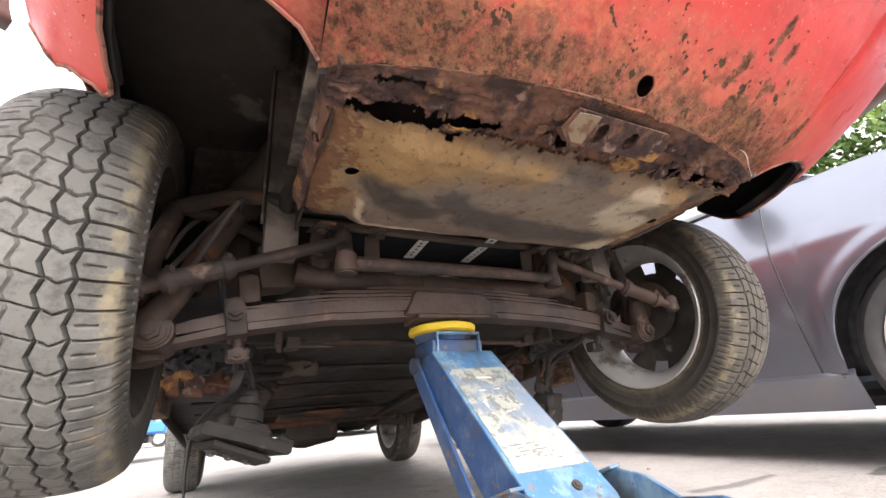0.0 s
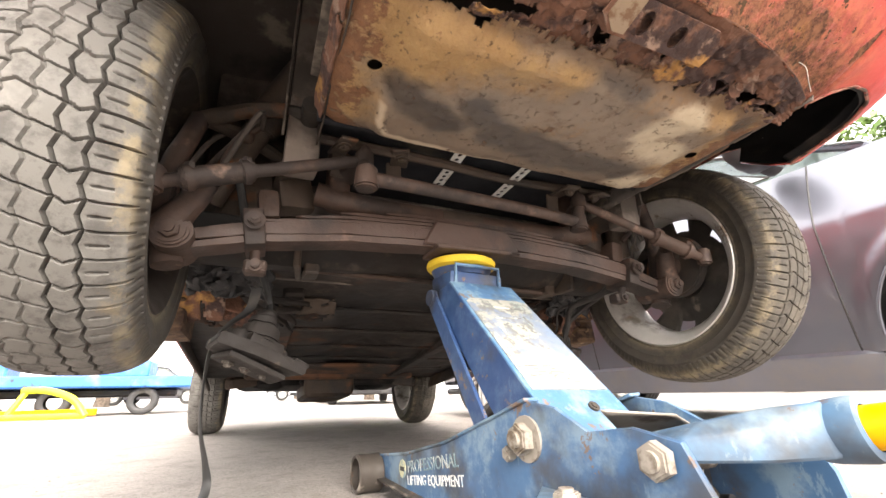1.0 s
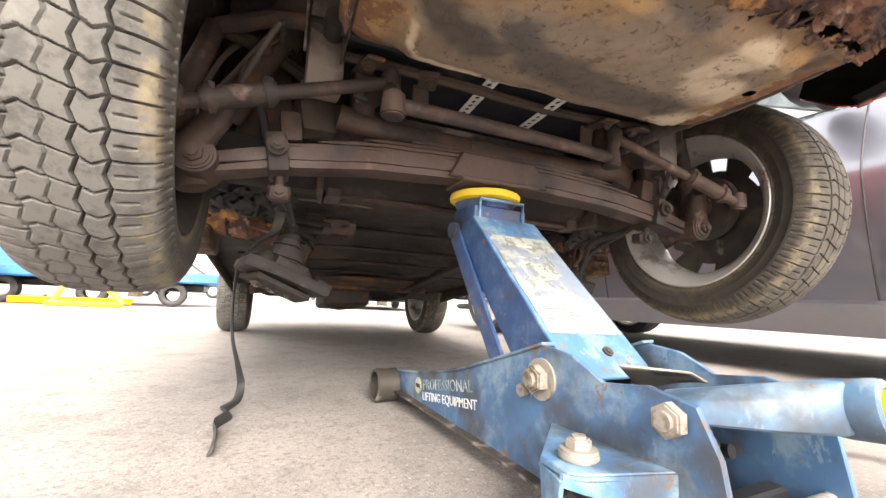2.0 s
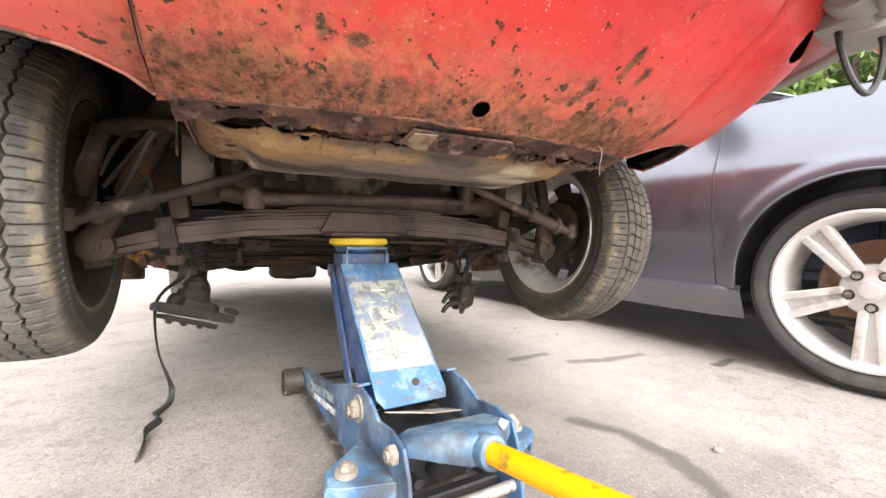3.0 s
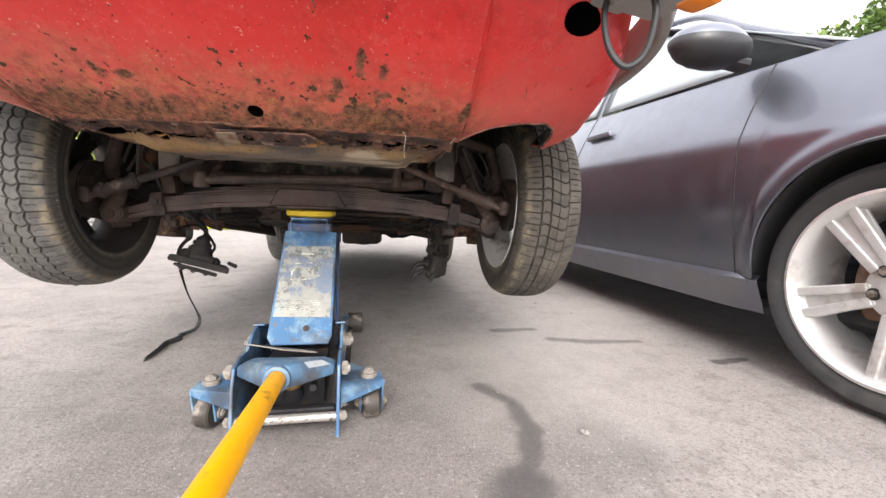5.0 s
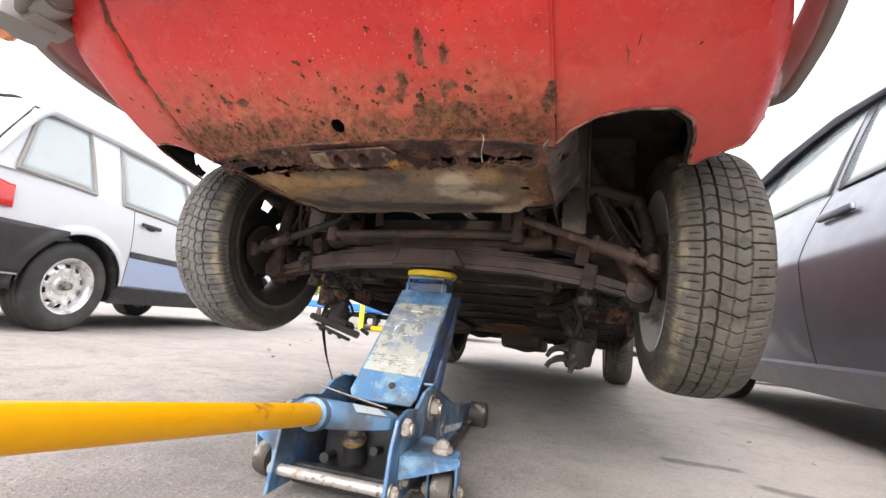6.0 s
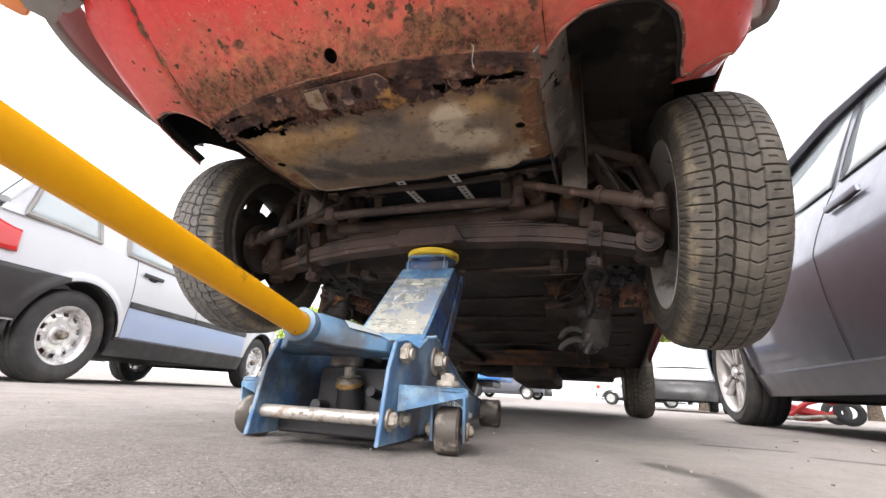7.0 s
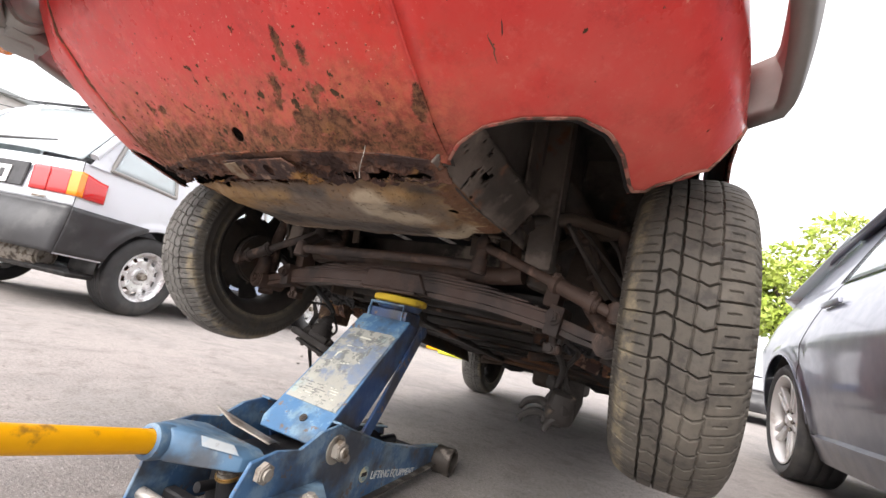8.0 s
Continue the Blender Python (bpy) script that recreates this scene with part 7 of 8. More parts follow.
            cp("rear_cladding", surf(BM(), clad, 30, 10), black_trim, None, "", 0.006)
        # sill skirt between the arches
        y0, y1 = P["arch"] - 0.012, wb - P["arch"] + 0.012
        def skirt(u, v):
            y = y0 + (y1 - y0) * u
            z = P["sill_top"] + 0.012 - (P["sill_top"] + 0.012 - P["sill"]) * v
            ends = smooth01(y, y0, y0 + 0.12) * smooth01(y, y1, y1 - 0.12)
            flare = 0.030 * smooth01(v, 0.03, 0.12) * (0.35 + 0.65 * ends)
            return V((s * (skin(0.5 * (y0 + y1), P["sill_top"]) + flare - 0.004 - 0.050 * max(0, v - 0.16)), y, z))
        cp("side_skirt", surf(BM(), skirt, 60, 14), P["skirt"], None, P.get("skirt_label", ""))
        # wheel wells
        for yc in (0, wb):
            def well(u, v, yc=yc):
                a = math.pi * (1.08 * u - 0.04)
                r = P["arch"] + 0.02
                return V((s * (w - 0.035 - taper(yc) - 0.22 * v), yc - r * math.cos(a), R + r * math.sin(a)))
            cp("wheel_well", surf(BM(), well, 28, 3), black_rubber, None, "", 0.004)
            lip = [V((s * (skin(yc - P["arch"] * math.cos(a), R + P["arch"] * math.sin(a)) + 0.002), yc - P["arch"] * math.cos(a), R + P["arch"] * math.sin(a))) for a in np.linspace(0.02, math.pi - 0.02, 40)]
            cp("arch_lip", tube(BM(), lip, 0.004, 8), P["lip"])
            m = pose(s * (w - 0.115 - 0.5 * taper(yc)), yc, R, 0, 0, 0 if s > 0 else 180) @ pose(0, 0, 0, P.get("spin", 0) + (7 if yc else 0), 0, 0)
            wh = new("wheel", finish(hub_bits(P["rim"], 0.10, None), "wheel", P["nut"]))
            wh.parent, wh.matrix_basis = th, m
            if P.get("nuts"):
                wheel_nuts(wh, 0.10, zinc)
            part("tyre", P["tyre_mesh"], None, wh, "black road tyre", local=True)
            part("rim", P["rim_mesh"], None, wh, P["rim_label"], local=True, solid=P.get("rim_solid", 0))
            bm = cyl(BM(), (-0.05, 0, 0), (-0.025, 0, 0), P["rim"] * 0.66, seg=40)
            part("brake_disc", bm, brake_disc, wh, local=True)
            bm = box(BM(), (0.045, 0.045, 0.12), pose(-0.035, P["rim"] * 0.60, 0), 0.015, 3)
            for q in (-0.035, 0.035):
                cyl(bm, (-0.05, P["rim"] * 0.56, q), (0.0, P["rim"] * 0.56, q), 0.022, seg=18, bevel=0.004)
            part("brake_caliper", bm, caliper_iron, wh, local=True)
        # glasshouse
        gl = P["glass"]
        for n, (y0, y1, t0, t1) in enumerate(P["windows"]):
            def win(u, v, y0=y0, y1=y1, t0=t0, t1=t1):
                yb, yt = y0 + (y1 - y0) * u, t0 + (t1 - t0) * u
                zb, zt = belt_z(yb) + 0.012, lerp_table(P["roof"], yt) - 0.05
                y = yb + (yt - yb) * v
                x0 = skin(yb, belt_z(yb)) + taper(yb) * 0.4 - 0.004
                return V((s * (x0 - 0.15 * v - 0.02 * v * v), y, zb + (zt - zb) * v))
            wn_ = cp("side_window", surf(BM(), win, 10, 8), gl, None, "", 0.004)
            loop = [win(u, 0) for u in np.linspace(0, 1, 8)] + [win(1, v) for v in np.linspace(0.1, 1, 8)] + [win(u, 1) for u in np.linspace(0.9, 0, 8)] + [win(0, v) for v in np.linspace(0.9, 0, 8)]
            cp("window_seal", tube(BM(), [p + V((s * 0.003, 0, 0)) for p in loop], P.get("seal", 0.006), 6), P.get("seal_mat", black_trim), wn_)
        top_x = w - lean1 * (belt_z(1.5) - z_sh) - lean2 * (belt_z(1.5) - z_sh) ** 2
        def edge(n, u, v):
            y0, y1, t0, t1 = P["windows"][n]
            yb, yt = y0 + (y1 - y0) * u, t0 + (t1 - t0) * u
            zb, zt = belt_z(yb) - 0.004, lerp_table(P["roof"], yt) - 0.045
            x0 = skin(yb, belt_z(yb)) + taper(yb) * 0.4 - 0.002
            return V((s * (x0 - 0.15 * v - 0.02 * v * v), yb + (yt - yb) * v, zb + (zt - zb) * v))
        for n in range(len(P["windows"]) - 1):
            cp("door_pillar", surf(BM(), lambda u, v, n=n: edge(n, 1, v).lerp(edge(n + 1, 0, v), u), 4, 8), P["pillar"])
        def back_pillar(u, v):
            a = edge(len(P["windows"]) - 1, 1, v)
            yb, zb = P["back"]
            e = V((s * (abs(a.x) - 0.012), yb + (P["roof_span"][1] + 0.03 - yb) * v, a.z))
            return a.lerp(e, u)
        cp("rear_pillar", surf(BM(), back_pillar, 6, 8), P["body"])
        rail_pts = [(s * (top_x - 0.01 - 0.16 * q - taper(y) * 0.6), y, z) for y, z, q in P["rail"]]
        cp("roof_side", tube(BM(), curve(rail_pts, 8), P.get("rail_r", 0.026), 10), P["body"])
        if P.get("mirror"):
            y, z = P["mirror"]
            bm = ball(BM(), (s * (w + 0.05), y, z), 0.115, 1.15, 0.75, 0.56, 24)
            for v in bm.verts:
                v.co.y = min(v.co.y, y + 0.035)
                v.co.z = max(v.co.z, z + 0.004)
            mi = cp("door_mirror", bm, P["body"], None, "body-coloured door mirror")
            bm = ball(BM(), (s * (w + 0.05), y, z - 0.004), 0.119, 1.16, 0.78, 0.56, 24)
            for v in bm.verts:
                v.co.y = min(v.co.y, y + 0.034)
                v.co.z = min(v.co.z, z + 0.010)
            cp("mirror_base", bm, black_trim, mi, "black lower half of the mirror")
            cp("mirror_foot", tube(BM(), [(s * (w - 0.07), y - 0.02, z - 0.055), (s * (w - 0.0), y - 0.01, z - 0.045), (s * (w + 0.05), y, z - 0.03)], lambda f: 0.032 - 0.008 * f, 10, 0.6), black_trim, mi)
        def tail(q, z, out):
            """A point of the tail's corner: q metres round it from the rear edge of the flank."""
            if q < 0:
                return V((s * (skin(yr + q, z) + out), yr + q + out, z))
            e = skin(yr, z)
            x = e - q
            return V((s * (x + out * 0.5), yr + 0.04 * (1 - (x / e) ** 2.6) * 0.9 + out, z))
        lamp = None
        for q0, q1, lens, lab in ((-0.155, -0.035, red_lens, "wrap-round red tail lamp"), (-0.034, 0.060, orange_lens, "amber tail lamp segment"), (0.061, 0.205, red_lens, ""), (0.213, 0.34, red_lens, "")):
            def lens_f(u, v, q0=q0, q1=q1):
                q = q0 + (q1 - q0) * u
                h = P.get("lamp_h", 0.10) * (1 - 0.18 * smooth01(q, 0.0, -0.155))
                return tail(q, P["lamp"] + h * v + 0.006, 0.010 + 0.004 * math.sin(math.pi * v))
            ob = cp("tail_lamp" if lamp is None else "lamp_segment", surf(BM(), lens_f, 14, 6), lens, lamp, lab, 0.008)
            lamp = lamp or ob
    # nose, tail, bonnet, roof, screens
    def cap(y, sgn, z0, z1, depth):
        def f(u, v):
            z = z0 + (z1 - z0) * v
            x = (2 * u - 1) * skin(y, z)
            return V((x, y + sgn * depth * (1 - abs(2 * u - 1) ** 2.6) * (0.6 + 0.4 * math.sin(math.pi * min(1, v + 0.15))), z))
        return f
    cp("front_bumper", surf(BM(), cap(yf, -1, 0.18, P["bumper_top"], 0.16), 30, 14), P["bumper"], None, "", 0.01)
    cp("nose", surf(BM(), cap(yf, -1, P["bumper_top"] + 0.004, belt_z(yf), 0.15), 30, 12), P["body"], None, "", 0.008)
    cp("rear_bumper", surf(BM(), cap(yr, 1, P.get("bumper_low", 0.24), P["bumper_top"] + 0.02, P.get("rear_bulge", 0.10)), 30, 14), P["bumper"], None, "", 0.01)
    cp("tailgate", surf(BM(), cap(yr, 1, P["bumper_top"] + 0.024, belt_z(yr), 0.04), 30, 14), P["body"], None, "", 0.008)
    for s in (-1, 1):
        cp("headlamp", surf(BM(), lambda u, v: V((s * (0.38 + 0.26 * u), yf - 0.10 + 0.12 * u * u, P["bumper_top"] + 0.03 + 0.10 * v)), 8, 5), white_lens, None, "clear headlamp", 0.02)
    bz = P["bonnet"]
    def bonnet(u, v):
        y = yf + (bz - yf) * v
        x = (2 * u - 1) * (skin(y, belt_z(y)) - 0.002)
        return V((x, y - 0.14 * (1 - abs(2 * u - 1) ** 2.6) * (1 - v), belt_z(y) + 0.07 * (1 - (2 * u - 1) ** 2) * math.sin(math.pi * (0.08 + 0.8 * v)) * 1.2))
    cp("bonnet", surf(BM(), bonnet, 26, 20), P["body"], None, "", 0.006)
    ry0, ry1 = P["roof_span"]
    def roof(u, v):
        y = ry0 + (ry1 - ry0) * v
        return V(((2 * u - 1) * (w - 0.27), y, lerp_table(P["roof"], y) - 0.02 + 0.035 * (1 - (2 * u - 1) ** 2)))
    cp("roof", surf(BM(), roof, 20, 24), P["body"], None, "", 0.01)
    zf = belt_z(bz)
    cp("windscreen", surf(BM(), lambda u, v: V(((2 * u - 1) * (w - 0.10 - 0.17 * v), bz + (ry0 - bz) * v - 0.08 * (1 - (2 * u - 1) ** 2) * (1 - v), zf + 0.02 + (lerp_table(P["roof"], ry0) - zf - 0.02) * v + 0.015 * (1 - (2 * u - 1) ** 2) * v)), 16, 12), gl, None, "", 0.005)
    yb, zb = P["back"]
    cp("rear_screen", surf(BM(), lambda u, v: V(((2 * u - 1) * (w - 0.27 + 0.14 * v - taper(yb) * v * 0.6), ry1 + (yb - ry1) * v + 0.05 * (1 - (2 * u - 1) ** 2) * v, lerp_table(P["roof"], ry1) + (zb - lerp_table(P["roof"], ry1)) * v + 0.015 * (1 - (2 * u - 1) ** 2))), 16, 12), gl, None, "", 0.005)
    if P.get("garnish"):
        z0, h = P["lamp"], P["lamp_h"]
        cp("garnish", box(BM(), (0.74, 0.016, h), (0, yr + 0.047, z0 + h / 2 + 0.006), 0.004), black_trim, None, "black panel between the tail lamps")
        pl = cp("number_plate", box(BM(), (0.46, 0.006, 0.11), (-0.02, yr + 0.060, z0 + h / 2 - 0.01), 0.002), plate_white)
        for k in range(6):
            cp("plate_bar", box(BM(), (0.04, 0.002, 0.06), (-0.19 + 0.068 * k, yr + 0.064, z0 + h / 2 - 0.01)), black_trim, pl)
        cp("rear_wiper", tube(BM(), [(-0.42, yb + 0.02, zb + 0.10), (-0.2, yb + 0.045, zb + 0.075), (0.10, yb + 0.055, zb + 0.055)], lambda f: 0.006 + 0.006 * f, 6), black_trim)
        cp("rear_spoiler", box(BM(), (0.9, 0.06, 0.012), pose(0, ry1 + 0.03, lerp_table(P["roof"], ry1) + 0.02, -12, 0, 0), 0.008, 2), black_trim)
        cp("badge", box(BM(), (0.11, 0.004, 0.012), (-0.52, yr + 0.036, P["bumper_top"] + 0.045)), zinc)
        cp("silencer", cyl(BM(), (-0.42, yr - 0.20, 0.29), (0.22, yr - 0.16, 0.29), 0.075, seg=24, bevel=0.015), zinc, None, "dull steel silencer")
        cp("tail_pipe", tube(BM(), curve([(0.15, yr - 0.1, 0.29), (0.2, yr - 0.04, 0.28), (0.2, yr + 0.06, 0.26)], 5), 0.02, 10), black_iron)
    if P.get("boot"):
        cp("boot_lid", surf(BM(), lambda u, v: V(((2 * u - 1) * (skin(yb + (yr - yb) * v, 0.85) - 0.03), yb + (yr + 0.02 - yb) * v, zb + (belt_z(yr) - zb) * v + 0.04 * (1 - (2 * u - 1) ** 2) * (1 - 0.5 * v))), 20, 10), P["body"], None, "", 0.006)
    # underside and cabin
    bm = box(BM(), (1.7 * w, yr - yf - 0.3, 0.05), (0, (yr + yf) / 2, P["sill"] + 0.03), 0.02)
    box(bm, (1.2 * w, 0.10, 0.08), (0, wb, P["sill"] + 0.03), 0.02), box(bm, (1.2 * w, 0.12, 0.08), (0, 0, P["sill"] + 0.02), 0.02)
    cp("underside", bm, black_rubber)
    bm = BM()
    for x in (-0.36, 0.36):
        for y in P["seats"]:
            box(bm, (0.46, 0.5, 0.16), (x, y, 0.46), 0.05, 2), box(bm, (0.44, 0.13, 0.55), pose(x, y + 0.26, 0.75, -12, 0, 0), 0.05, 2)
            box(bm, (0.24, 0.08, 0.16), pose(x, y + 0.33, 1.07, -8, 0, 0), 0.03, 2)
    box(bm, (1.6 * w, 0.35, 0.16), (0, P["bonnet"] + 0.28, 0.80), 0.05, 2)
    cp("seats", bm, cabin_cloth)
    return th


tyre_grey = plain_tyre(0.294, 0.205, 0.222)
rim_grey = alloy_mesh(0.224, 0.19)
SALOON = dict(half=0.875, base=2.57, R=0.294, rim=0.222, arch=0.338, front=-0.78, rear=3.42, sill=0.155, sill_top=0.262, shoulder=(0.67, 0.32, 0.50),
              belt=[(-0.8, 0.68), (-0.4, 0.83), (0.1, 0.905), (0.6, 0.925), (1.7, 0.965), (2.6, 1.02), (3.4, 1.04)],
              panels=[("front_wing", -0.78, 0.405, "body", 90), ("front_door", 0.405, 1.42, "body", 30), ("rear_door", 1.42, 2.30, "body", 40), ("rear_wing", 2.30, 3.42, "body", 60)],
              roof=[(0.9, 1.25), (1.2, 1.37), (1.6, 1.415), (2.1, 1.405), (2.6, 1.34), (3.0, 1.22)], roof_span=(1.05, 2.55), bonnet=0.25, back=(3.05, 1.05), boot=True,
              windows=[(0.52, 1.39, 1.08, 1.40), (1.45, 2.32, 1.45, 2.15)],
              rail=[(0.25, 0.915, -0.1), (0.62, 1.12, 0.45), (1.0, 1.32, 0.95), (1.6, 1.395, 1.0), (2.2, 1.375, 1.0), (2.7, 1.26, 0.75), (3.1, 1.07, 0.1)], rail_r=0.014, seal=0.003,
              mirror=(0.50, 0.985), bumper_top=0.52, lamp=0.78, seats=(1.25, 2.05), rim_label="silver five twin-spoke alloy rim", body=grey_paint, skirt=grey_paint, lip=grey_paint,
              bumper=grey_paint, pillar=grey_paint, glass=pale_glass, nut=alloy, nuts=True, tyre_mesh=tyre_grey, rim_mesh=rim_grey, spin=2)
d = V((-0.183, 2.49, 0)).normalized()
turn = math.degrees(math.atan2(-d.x, d.y))
# the near flank is the car's left one, seen past its wheel faces
GREY = Matrix.Translation((1.305, -0.385, 0)) @ pose(0, 0, 0, 0, 0, turn) @ Matrix.Translation((0.875 - 0.012, 0, 0))
build_car("grey_car", GREY, SALOON, "metallic blue-grey saloon car with silver twin-spoke wheels")

tyre_wagon = plain_tyre(0.283, 0.165, 0.165)
rim_wagon = finish(steel_rim_mesh(0.167, 0.15, 10, (0.68, 0.84), 0.42), "rim", mat("silver_painted_steel_rim", (0.72, 0.72, 0.72), 0.32, 0.55, [((0.30, 0.28, 0.26), 8, 0.55, 0.7, 0.6)]))
WAGON = dict(half=0.82, base=2.43, R=0.283, rim=0.165, arch=0.335, front=-0.72, rear=3.02, sill=0.19, sill_top=0.32, tail=0.06, shoulder=(0.60, 0.05, 0.28), garnish=True, bumper_low=0.325,
             belt=[(-0.7, 0.70), (-0.3, 0.80), (0.3, 0.86), (3.2, 0.90)],
             panels=[("front_wing", -0.72, 0.385, "body", 60), ("front_door", 0.385, 1.30, "body", 24), ("rear_door", 1.30, 2.06, "body", 36), ("rear_wing", 2.06, 3.02, "body", 60)],
             roof=[(0.8, 1.27), (1.1, 1.36), (1.7, 1.40), (2.6, 1.39), (3.0, 1.36)], roof_span=(0.95, 2.70), bonnet=0.2, back=(3.0, 0.92),
             windows=[(0.45, 1.28, 0.95, 1.28), (1.36, 2.16, 1.36, 2.12), (2.40, 2.88, 2.38, 2.70)],
             rail=[(0.2, 0.87, -0.1), (0.6, 1.1, 0.45), (0.95, 1.31, 0.95), (1.7, 1.375, 1.0), (2.5, 1.36, 1.0), (2.72, 1.31, 0.9), (2.98, 0.95, 0.15)],
             bumper_top=0.595, lamp=0.672, lamp_h=0.155, seats=(1.15, 1.95), rim_label="silver pressed steel rim with round slots", body=white_paint, skirt=black_trim, lip=black_trim, rear_bulge=0.12,
             bumper=black_trim, pillar=white_paint, seal=0.013, seal_mat=grey_plastic, glass=pale_glass, nut=zinc, tyre_mesh=tyre_wagon, rim_mesh=rim_wagon, rim_solid=0.003, painted_handle=False, low_paint=lilac_paint, split=0.535, handle=0.085, mirror=(0.5, 0.95))
d = V((-0.31, 1.0, 0)).normalized()
# its tail is towards the viewer: front axle far away
turn = math.degrees(math.atan2(-d.x, d.y)) + 180
WAG = Matrix.Translation((-2.72, 0.72, 0)) @ pose(0, 0, 0, 0, 0, turn) @ Matrix.Translation((0.82 - 0.03, -2.43, 0))
build_car("station_wagon", WAG, WAGON, "white estate car with pale blue lower doors, black bumper", "station wagon")

SEDAN = dict(WAGON)
SEDAN.update(belt=[(-0.7, 0.70), (-0.3, 0.80), (0.3, 0.86), (3.2, 0.90)], low_paint=None, garnish=False, bumper_top=0.50, boot=True, back=(2.85, 0.93), roof_span=(0.95, 2.3), tail=0.12,
             roof=[(0.8, 1.27), (1.1, 1.36), (1.7, 1.38), (2.3, 1.32), (2.6, 1.2)], windows=[(0.45, 1.28, 0.95, 1.28), (1.36, 2.1, 1.36, 2.05)],
             rail=[(0.2, 0.87, -0.1), (0.6, 1.1, 0.45), (0.95, 1.31, 0.95), (1.7, 1.36, 1.0), (2.3, 1.29, 0.95), (2.85, 0.93, 0.1)])
build_car("white_saloon", pose(1.75, 8.15, 0, 0, 0, -6), SEDAN, "white saloon car with a dark bumper parked farther back")
FAR = dict(SEDAN)
FAR.update(body=grey_paint, lip=grey_paint, skirt=grey_paint)
build_car("far_saloon", pose(-2.6, 19.0, 0, 0, 0, 80), FAR, "grey saloon parked at the far side of the yard")
build_car("far_saloon", pose(3.2, 21.0, 0, 0, 0, 86), SEDAN, "white saloon parked at the far side of the yard")
# ---- farther back: blue flatbed, yellow stand, red cart, trees, buildings ----
blue_body = mat("bright_blue_paint", (0.03, 0.16, 0.50), 0.4, 0, [((0.10, 0.28, 0.55), 4, 0.5, 0.7, 0.5), ((0.04, 0.05, 0.06), 8, 0.6, 0.7, 0.7)])
acid = mat("yellow_green_paint", (0.62, 0.68, 0.03), 0.45, 0, [((0.75, 0.55, 0.05), 4, 0.5, 0.7, 0.5)])
red_enamel = mat("red_enamel", (0.52, 0.03, 0.03), 0.4, 0, [((0.25, 0.05, 0.04), 9, 0.55, 0.7, 0.6)])

flat = thing("flatbed_trailer", (-3.0, 6.4, 0), "blue flatbed trailer with crates standing on small wheels", "trailer")
part("deck", box(BM(), (3.6, 1.5, 0.14), pose(-3.0, 6.6, 0.40, 0, 0, 4), 0.02), blue_body, flat)
for k in range(3):
    part("crate", box(BM(), (0.55, 0.5, 0.22), pose(-2.0 - 0.75 * k, 6.5, 0.58, 0, 0, 3 * k), 0.02), blue_body if k != 1 else plate_white, flat)
for k in range(3):
    part("tyre", plain_tyre(0.17, 0.12, 0.09), None, flat).matrix_basis = pose(-1.7 - 0.9 * k, 6.1, 0.17, 0, 0, 90)
part("underframe", box(BM(), (3.2, 0.9, 0.10), pose(-3.0, 6.7, 0.27, 0, 0, 4), 0.02), black_iron, flat)

stand = thing("tube_stand", (-2.4, 5.2, 0), "bent yellow-green tubular stand on the asphalt", "stand")
part("upright", tube(BM(), curve([(-2.65, 5.4, 0.30), (-2.4, 5.3, 0.29), (-2.15, 5.2, 0.20), (-2.0, 5.15, 0.03)], 8), 0.035, 12), acid, stand)
part("base_rail", tube(BM(), [(-2.75, 5.3, 0.035), (-2.0, 5.15, 0.035)], 0.03, 10), acid, stand)
part("upright", tube(BM(), [(-2.72, 5.35, 0.03), (-2.62, 5.4, 0.30)], 0.03, 10), acid, stand)
stand2 = thing("tube_stand", (-3.4, 5.6, 0), "upright yellow post with a beam lying on the ground", "stand")
part("post", tube(BM(), [(-3.4, 5.6, 0.02), (-3.42, 5.62, 0.55)], 0.045, 12), acid, stand2)
part("beam", box(BM(), (1.2, 0.10, 0.08), pose(-2.75, 6.0, 0.05, 0, 0, 10), 0.01), handle_yellow, stand2)
part("rail", box(BM(), (1.6, 0.10, 0.10), pose(-3.9, 6.1, 0.06, 0, 0, 6), 0.01), grey_plastic, stand2)

cart = thing("hand_cart", (2.25, 4.0, 0), "small red hand cart lying on its side with black wheels", "hand cart")
part("frame", tube(BM(), curve([(1.95, 3.95, 0.06), (2.1, 3.95, 0.17), (2.25, 3.98, 0.20), (2.35, 4.0, 0.15), (2.2, 4.0, 0.05), (2.0, 3.95, 0.04)], 5), 0.022, 8), red_enamel, cart)
part("bin", box(BM(), (0.30, 0.2, 0.07), pose(2.1, 4.05, 0.10, 0, 12, 8), 0.02), red_enamel, cart)
part("tray", box(BM(), (0.34, 0.22, 0.03), pose(2.08, 3.93, 0.055, 0, -6, 8), 0.01), zinc, cart)
part("tyre", plain_tyre(0.11, 0.06, 0.05), None, cart).matrix_basis = pose(2.40, 3.97, 0.11, 0, 0, 70)
part("tyre", plain_tyre(0.11, 0.06, 0.05), None, cart).matrix_basis = pose(2.42, 4.25, 0.11, 0, 0, 78)

bark = mat("grey_bark", (0.12, 0.09, 0.07), 0.9, 0, [((0.05, 0.04, 0.03), 12, 0.45, 0.6, 0.95)], 1.0, 25, 0.02)
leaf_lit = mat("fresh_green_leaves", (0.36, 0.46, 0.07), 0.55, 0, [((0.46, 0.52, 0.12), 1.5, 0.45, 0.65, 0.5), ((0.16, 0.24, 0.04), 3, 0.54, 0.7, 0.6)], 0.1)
leaf_lit.node_tree.nodes["Principled BSDF"].inputs["Transmission Weight"].default_value = 0.0
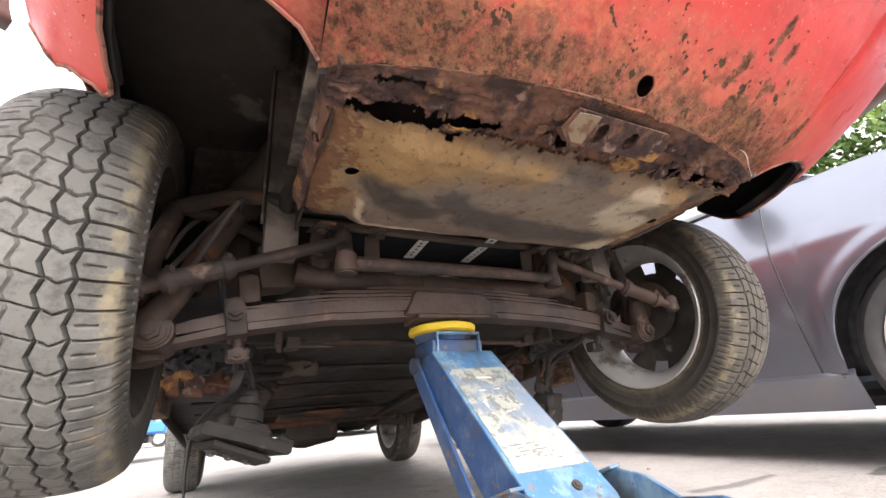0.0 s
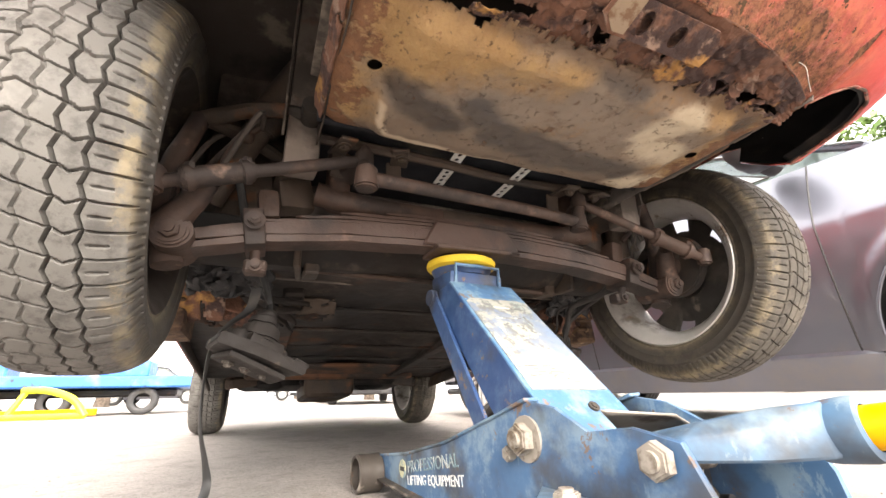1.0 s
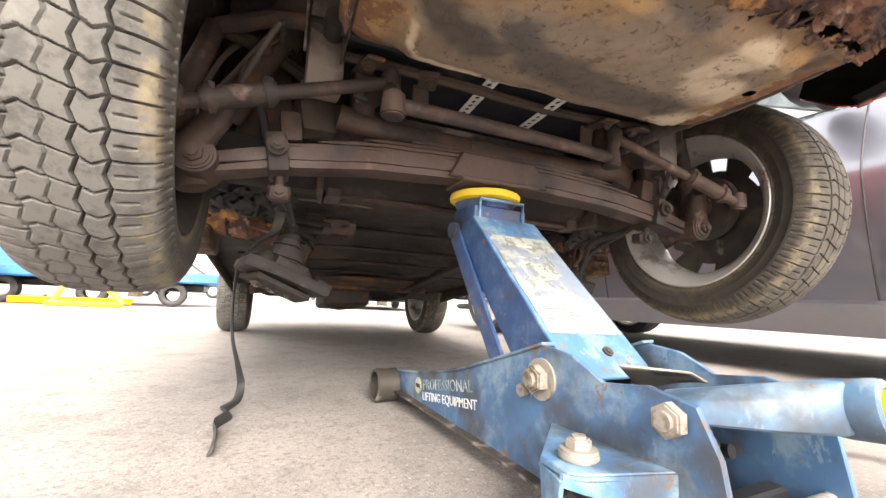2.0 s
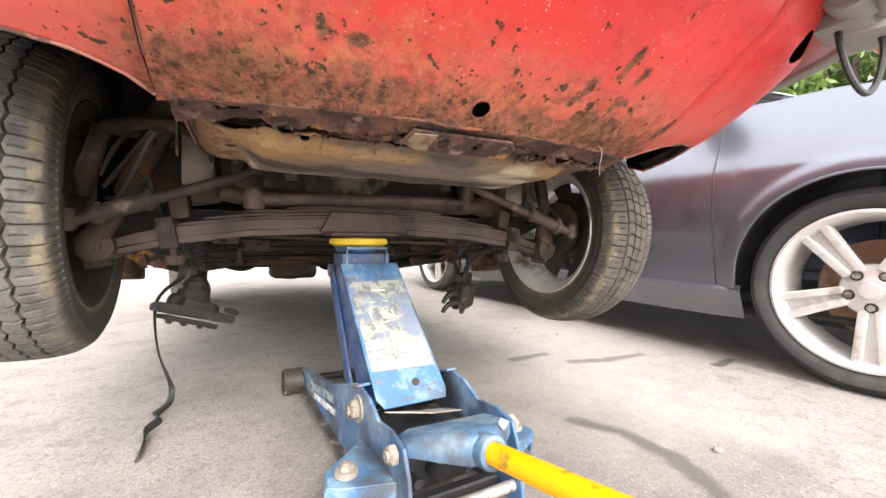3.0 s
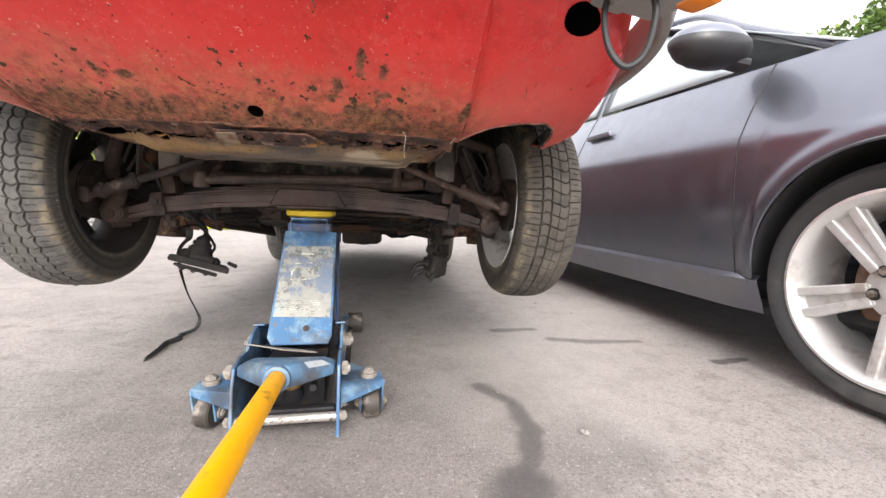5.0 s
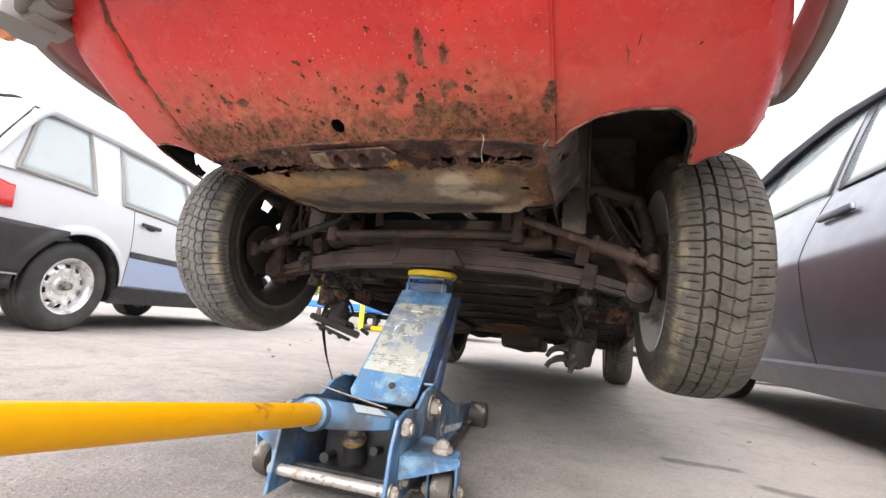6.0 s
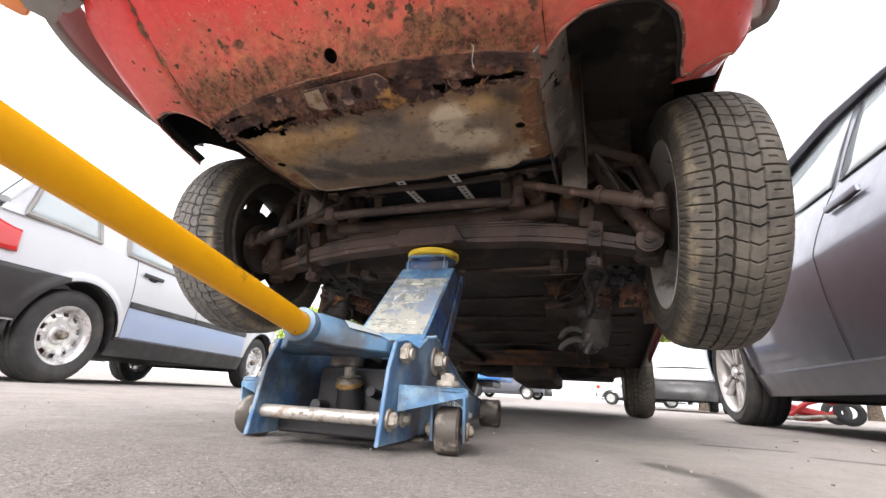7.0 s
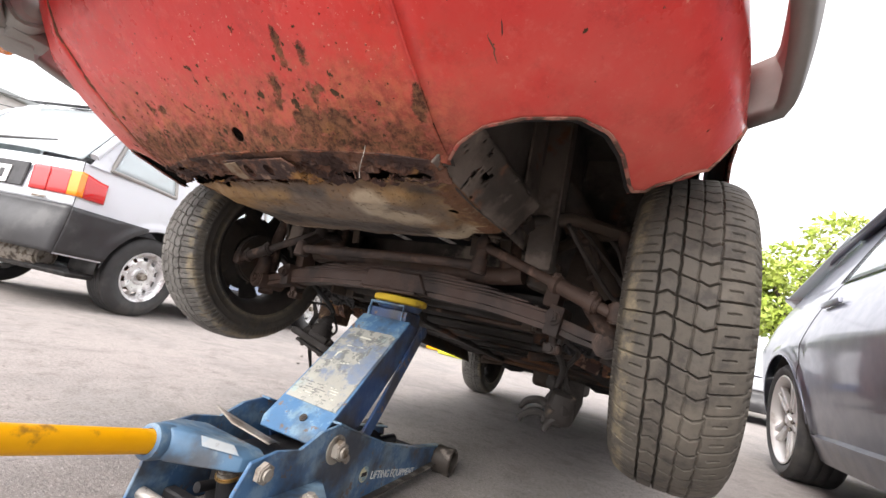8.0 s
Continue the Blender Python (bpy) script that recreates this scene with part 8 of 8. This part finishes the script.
leaf_dark = mat("green_leaves", (0.09, 0.16, 0.03), 0.55, 0, [((0.18, 0.26, 0.05), 1.2, 0.45, 0.65, 0.5), ((0.04, 0.08, 0.02), 3, 0.5, 0.7, 0.6)], 0.1)


def leaves_mesh(name, clumps, count, size, material, seed):
    rng = np.random.default_rng(seed)
    verts, faces = [], []
    for (cx, cy, cz, r) in clumps:
        n = int(count * r * r)
        d = rng.normal(size=(n, 3))
        d /= np.linalg.norm(d, axis=1)[:, None]
        rad = r * rng.uniform(0.45, 1.05, n) ** 0.6
        c = np.array([cx, cy, cz]) + d * rad[:, None] * np.array([1, 1, 0.8])
        a = rng.normal(size=(n, 3)); a /= np.linalg.norm(a, axis=1)[:, None]
        b = np.cross(a, rng.normal(size=(n, 3))); b /= np.linalg.norm(b, axis=1)[:, None]
        s = size * rng.uniform(0.6, 1.4, n)[:, None]
        for k in range(n):
            i = len(verts)
            verts += [c[k] - a[k] * s[k], c[k] + b[k] * s[k] * 0.45, c[k] + a[k] * s[k], c[k] - b[k] * s[k] * 0.45]
            faces.append((i, i + 1, i + 2, i + 3))
    me = bpy.data.meshes.new(name)
    me.from_pydata([tuple(v) for v in verts], [], faces)
    me.materials.append(material)
    return me


def tree(x, y, h, spread, seed, material, label, trunk_h=0.35):
    rng = random.Random(seed)
    th = thing("tree", (x, y, 0), label, "tree", "trees round the yard")
    top = V((x + rng.uniform(-.3, .3), y, h * 0.75))
    bm = tube(BM(), curve([(x, y, -0.05), (x + 0.05, y, h * trunk_h), top], 6), lambda f: 0.035 * h * (1 - 0.75 * f), 10)
    tips = []
    for k in range(9):
        a = k * 2.4 + rng.random()
        z0 = h * rng.uniform(trunk_h * 0.7, 0.6)
        tip = V((x + spread * rng.uniform(.4, .8) * math.cos(a), y + spread * rng.uniform(.4, .8) * math.sin(a), h * rng.uniform(0.45, 0.9)))
        tube(bm, curve([(x, y, z0), (V((x, y, z0)) + tip) / 2 + V((0, 0, 0.08 * h)), tip], 5), lambda f: 0.012 * h * (1 - 0.8 * f), 6)
        tips.append(tip)
    part("trunk", bm, bark, th)
    clumps = [(t.x, t.y, t.z, spread * rng.uniform(0.22, 0.38)) for t in tips]
    for k in range(14):
        a = rng.uniform(0, 6.28)
        q = rng.uniform(0.2, 0.95)
        clumps.append((x + spread * q * math.cos(a), y + spread * q * math.sin(a), h * rng.uniform(0.3, 0.95 - 0.25 * q), spread * rng.uniform(0.16, 0.34)))
    part("crown", leaves_mesh("crown", clumps, 1900 / spread, 0.075 * (1 + spread * 0.12), material, seed), None, th)
    return th


for k, (x, y, h, sp) in enumerate([(1.5, 14.0, 4.9, 2.0), (3.3, 14.5, 5.6, 2.3), (5.4, 15.0, 5.4, 2.4), (8.0, 16.0, 5.6, 2.6)]):
    tree(x, y, h, sp, 21 + k, leaf_lit, "leafy yellow-green tree at the back of the yard", 0.2)
for k, (x, y, h, sp) in enumerate([(10.5, 3.0, 5.4, 2.2), (11.5, 5.6, 6.0, 2.4), (10.8, 0.2, 5.6, 2.2), (12.5, 8.4, 5.6, 2.4)]):
    tree(x, y, h, sp, 41 + k, leaf_dark, "dense green tree beyond the parked cars", 0.25)
for k, (x, y, h, sp) in enumerate([(-4.6, 15.5, 5.8, 2.4), (-7.8, 14.5, 5.2, 2.2)]):
    tree(x, y, h, sp, 71 + k, leaf_dark, "dense green tree at the back of the yard", 0.25)
for k, (x, y, h, sp) in enumerate([(-13.2, 18.0, 4.4, 2.4), (-16.5, 20.0, 5.0, 2.6)]):
    tree(x, y, h, sp, 61 + k, leaf_lit, "leafy yellow-green tree at the back of the yard", 0.2)

# low building and a corrugated fence across the road
render_wall = mat("pale_render", (0.66, 0.63, 0.60), 0.9, 0, [((0.52, 0.49, 0.46), 1.2, 0.5, 0.7, 0.9)], 0.4, 20, 0.01)
roof_sheet = mat("grey_corrugated_sheet", (0.34, 0.36, 0.35), 0.6, 0.2, [((0.24, 0.22, 0.20), 2, 0.5, 0.7, 0.8)])
house = thing("house", (-27, 5.5, 0), "low pale rendered house with a small window beyond the road", "house")
part("wall", box(BM(), (6, 9, 6.6), (-30, 5.5, 3.3), 0.02), render_wall, house)
part("roof", box(BM(), (6.6, 9.6, 0.25), (-30, 5.5, 6.7), 0.05), roof_sheet, house)
for y, z in ((3.5, 5.0), (7.0, 5.0), (3.5, 2.0), (7.0, 2.0)):
    wd = part("window", box(BM(), (0.08, 0.7, 1.2), (-26.98, y, z), 0.01), black_trim, house)
    part("pane", box(BM(), (0.02, 0.58, 1.08), (-26.93, y, z), 0), dark_glass, wd)
fence = thing("fence", (-24, 1.0, 0), "grey corrugated sheet fence across the road", "fence")
for k in range(26):
    def sheet(u, v, k=k):
        return V((-23.0 + 0.03 * math.sin(u * 8 * 2 * math.pi), -12 + k * 0.8 + 0.8 * u, 5.0 * v - 0.2 * (k % 3) * v * 0.3))
    part("sheet", surf(BM(), sheet, 32, 1), roof_sheet, fence, solid=0.004)
pole = thing("utility_pole", (2, 28.8, 0), "grey wooden utility pole behind the yard", "utility pole")
part("shaft", cyl(BM(), (2, 28.8, 0), (2, 28.8, 10.8), 0.14, 0.10, 14), bark, pole)
part("cross_arm", box(BM(), (1.6, 0.1, 0.12), (2, 28.7, 10.3), 0.01), bark, pole)
for k, (z0, z1) in enumerate(((5.0, 8.9), (4.4, 8.8))):
    pts = [V((-27.1 + 29.1 * t, 2.8 + 26 * t - 0.3 * k, z0 + (z1 - z0) * t - 1.2 * math.sin(math.pi * t) + 1.5)) for t in np.linspace(0, 1, 24)]
    lone("power_cable", tube(BM(), pts, 0.02, 5), black_rubber, "thin black overhead power cable", "cable", group="overhead cables")
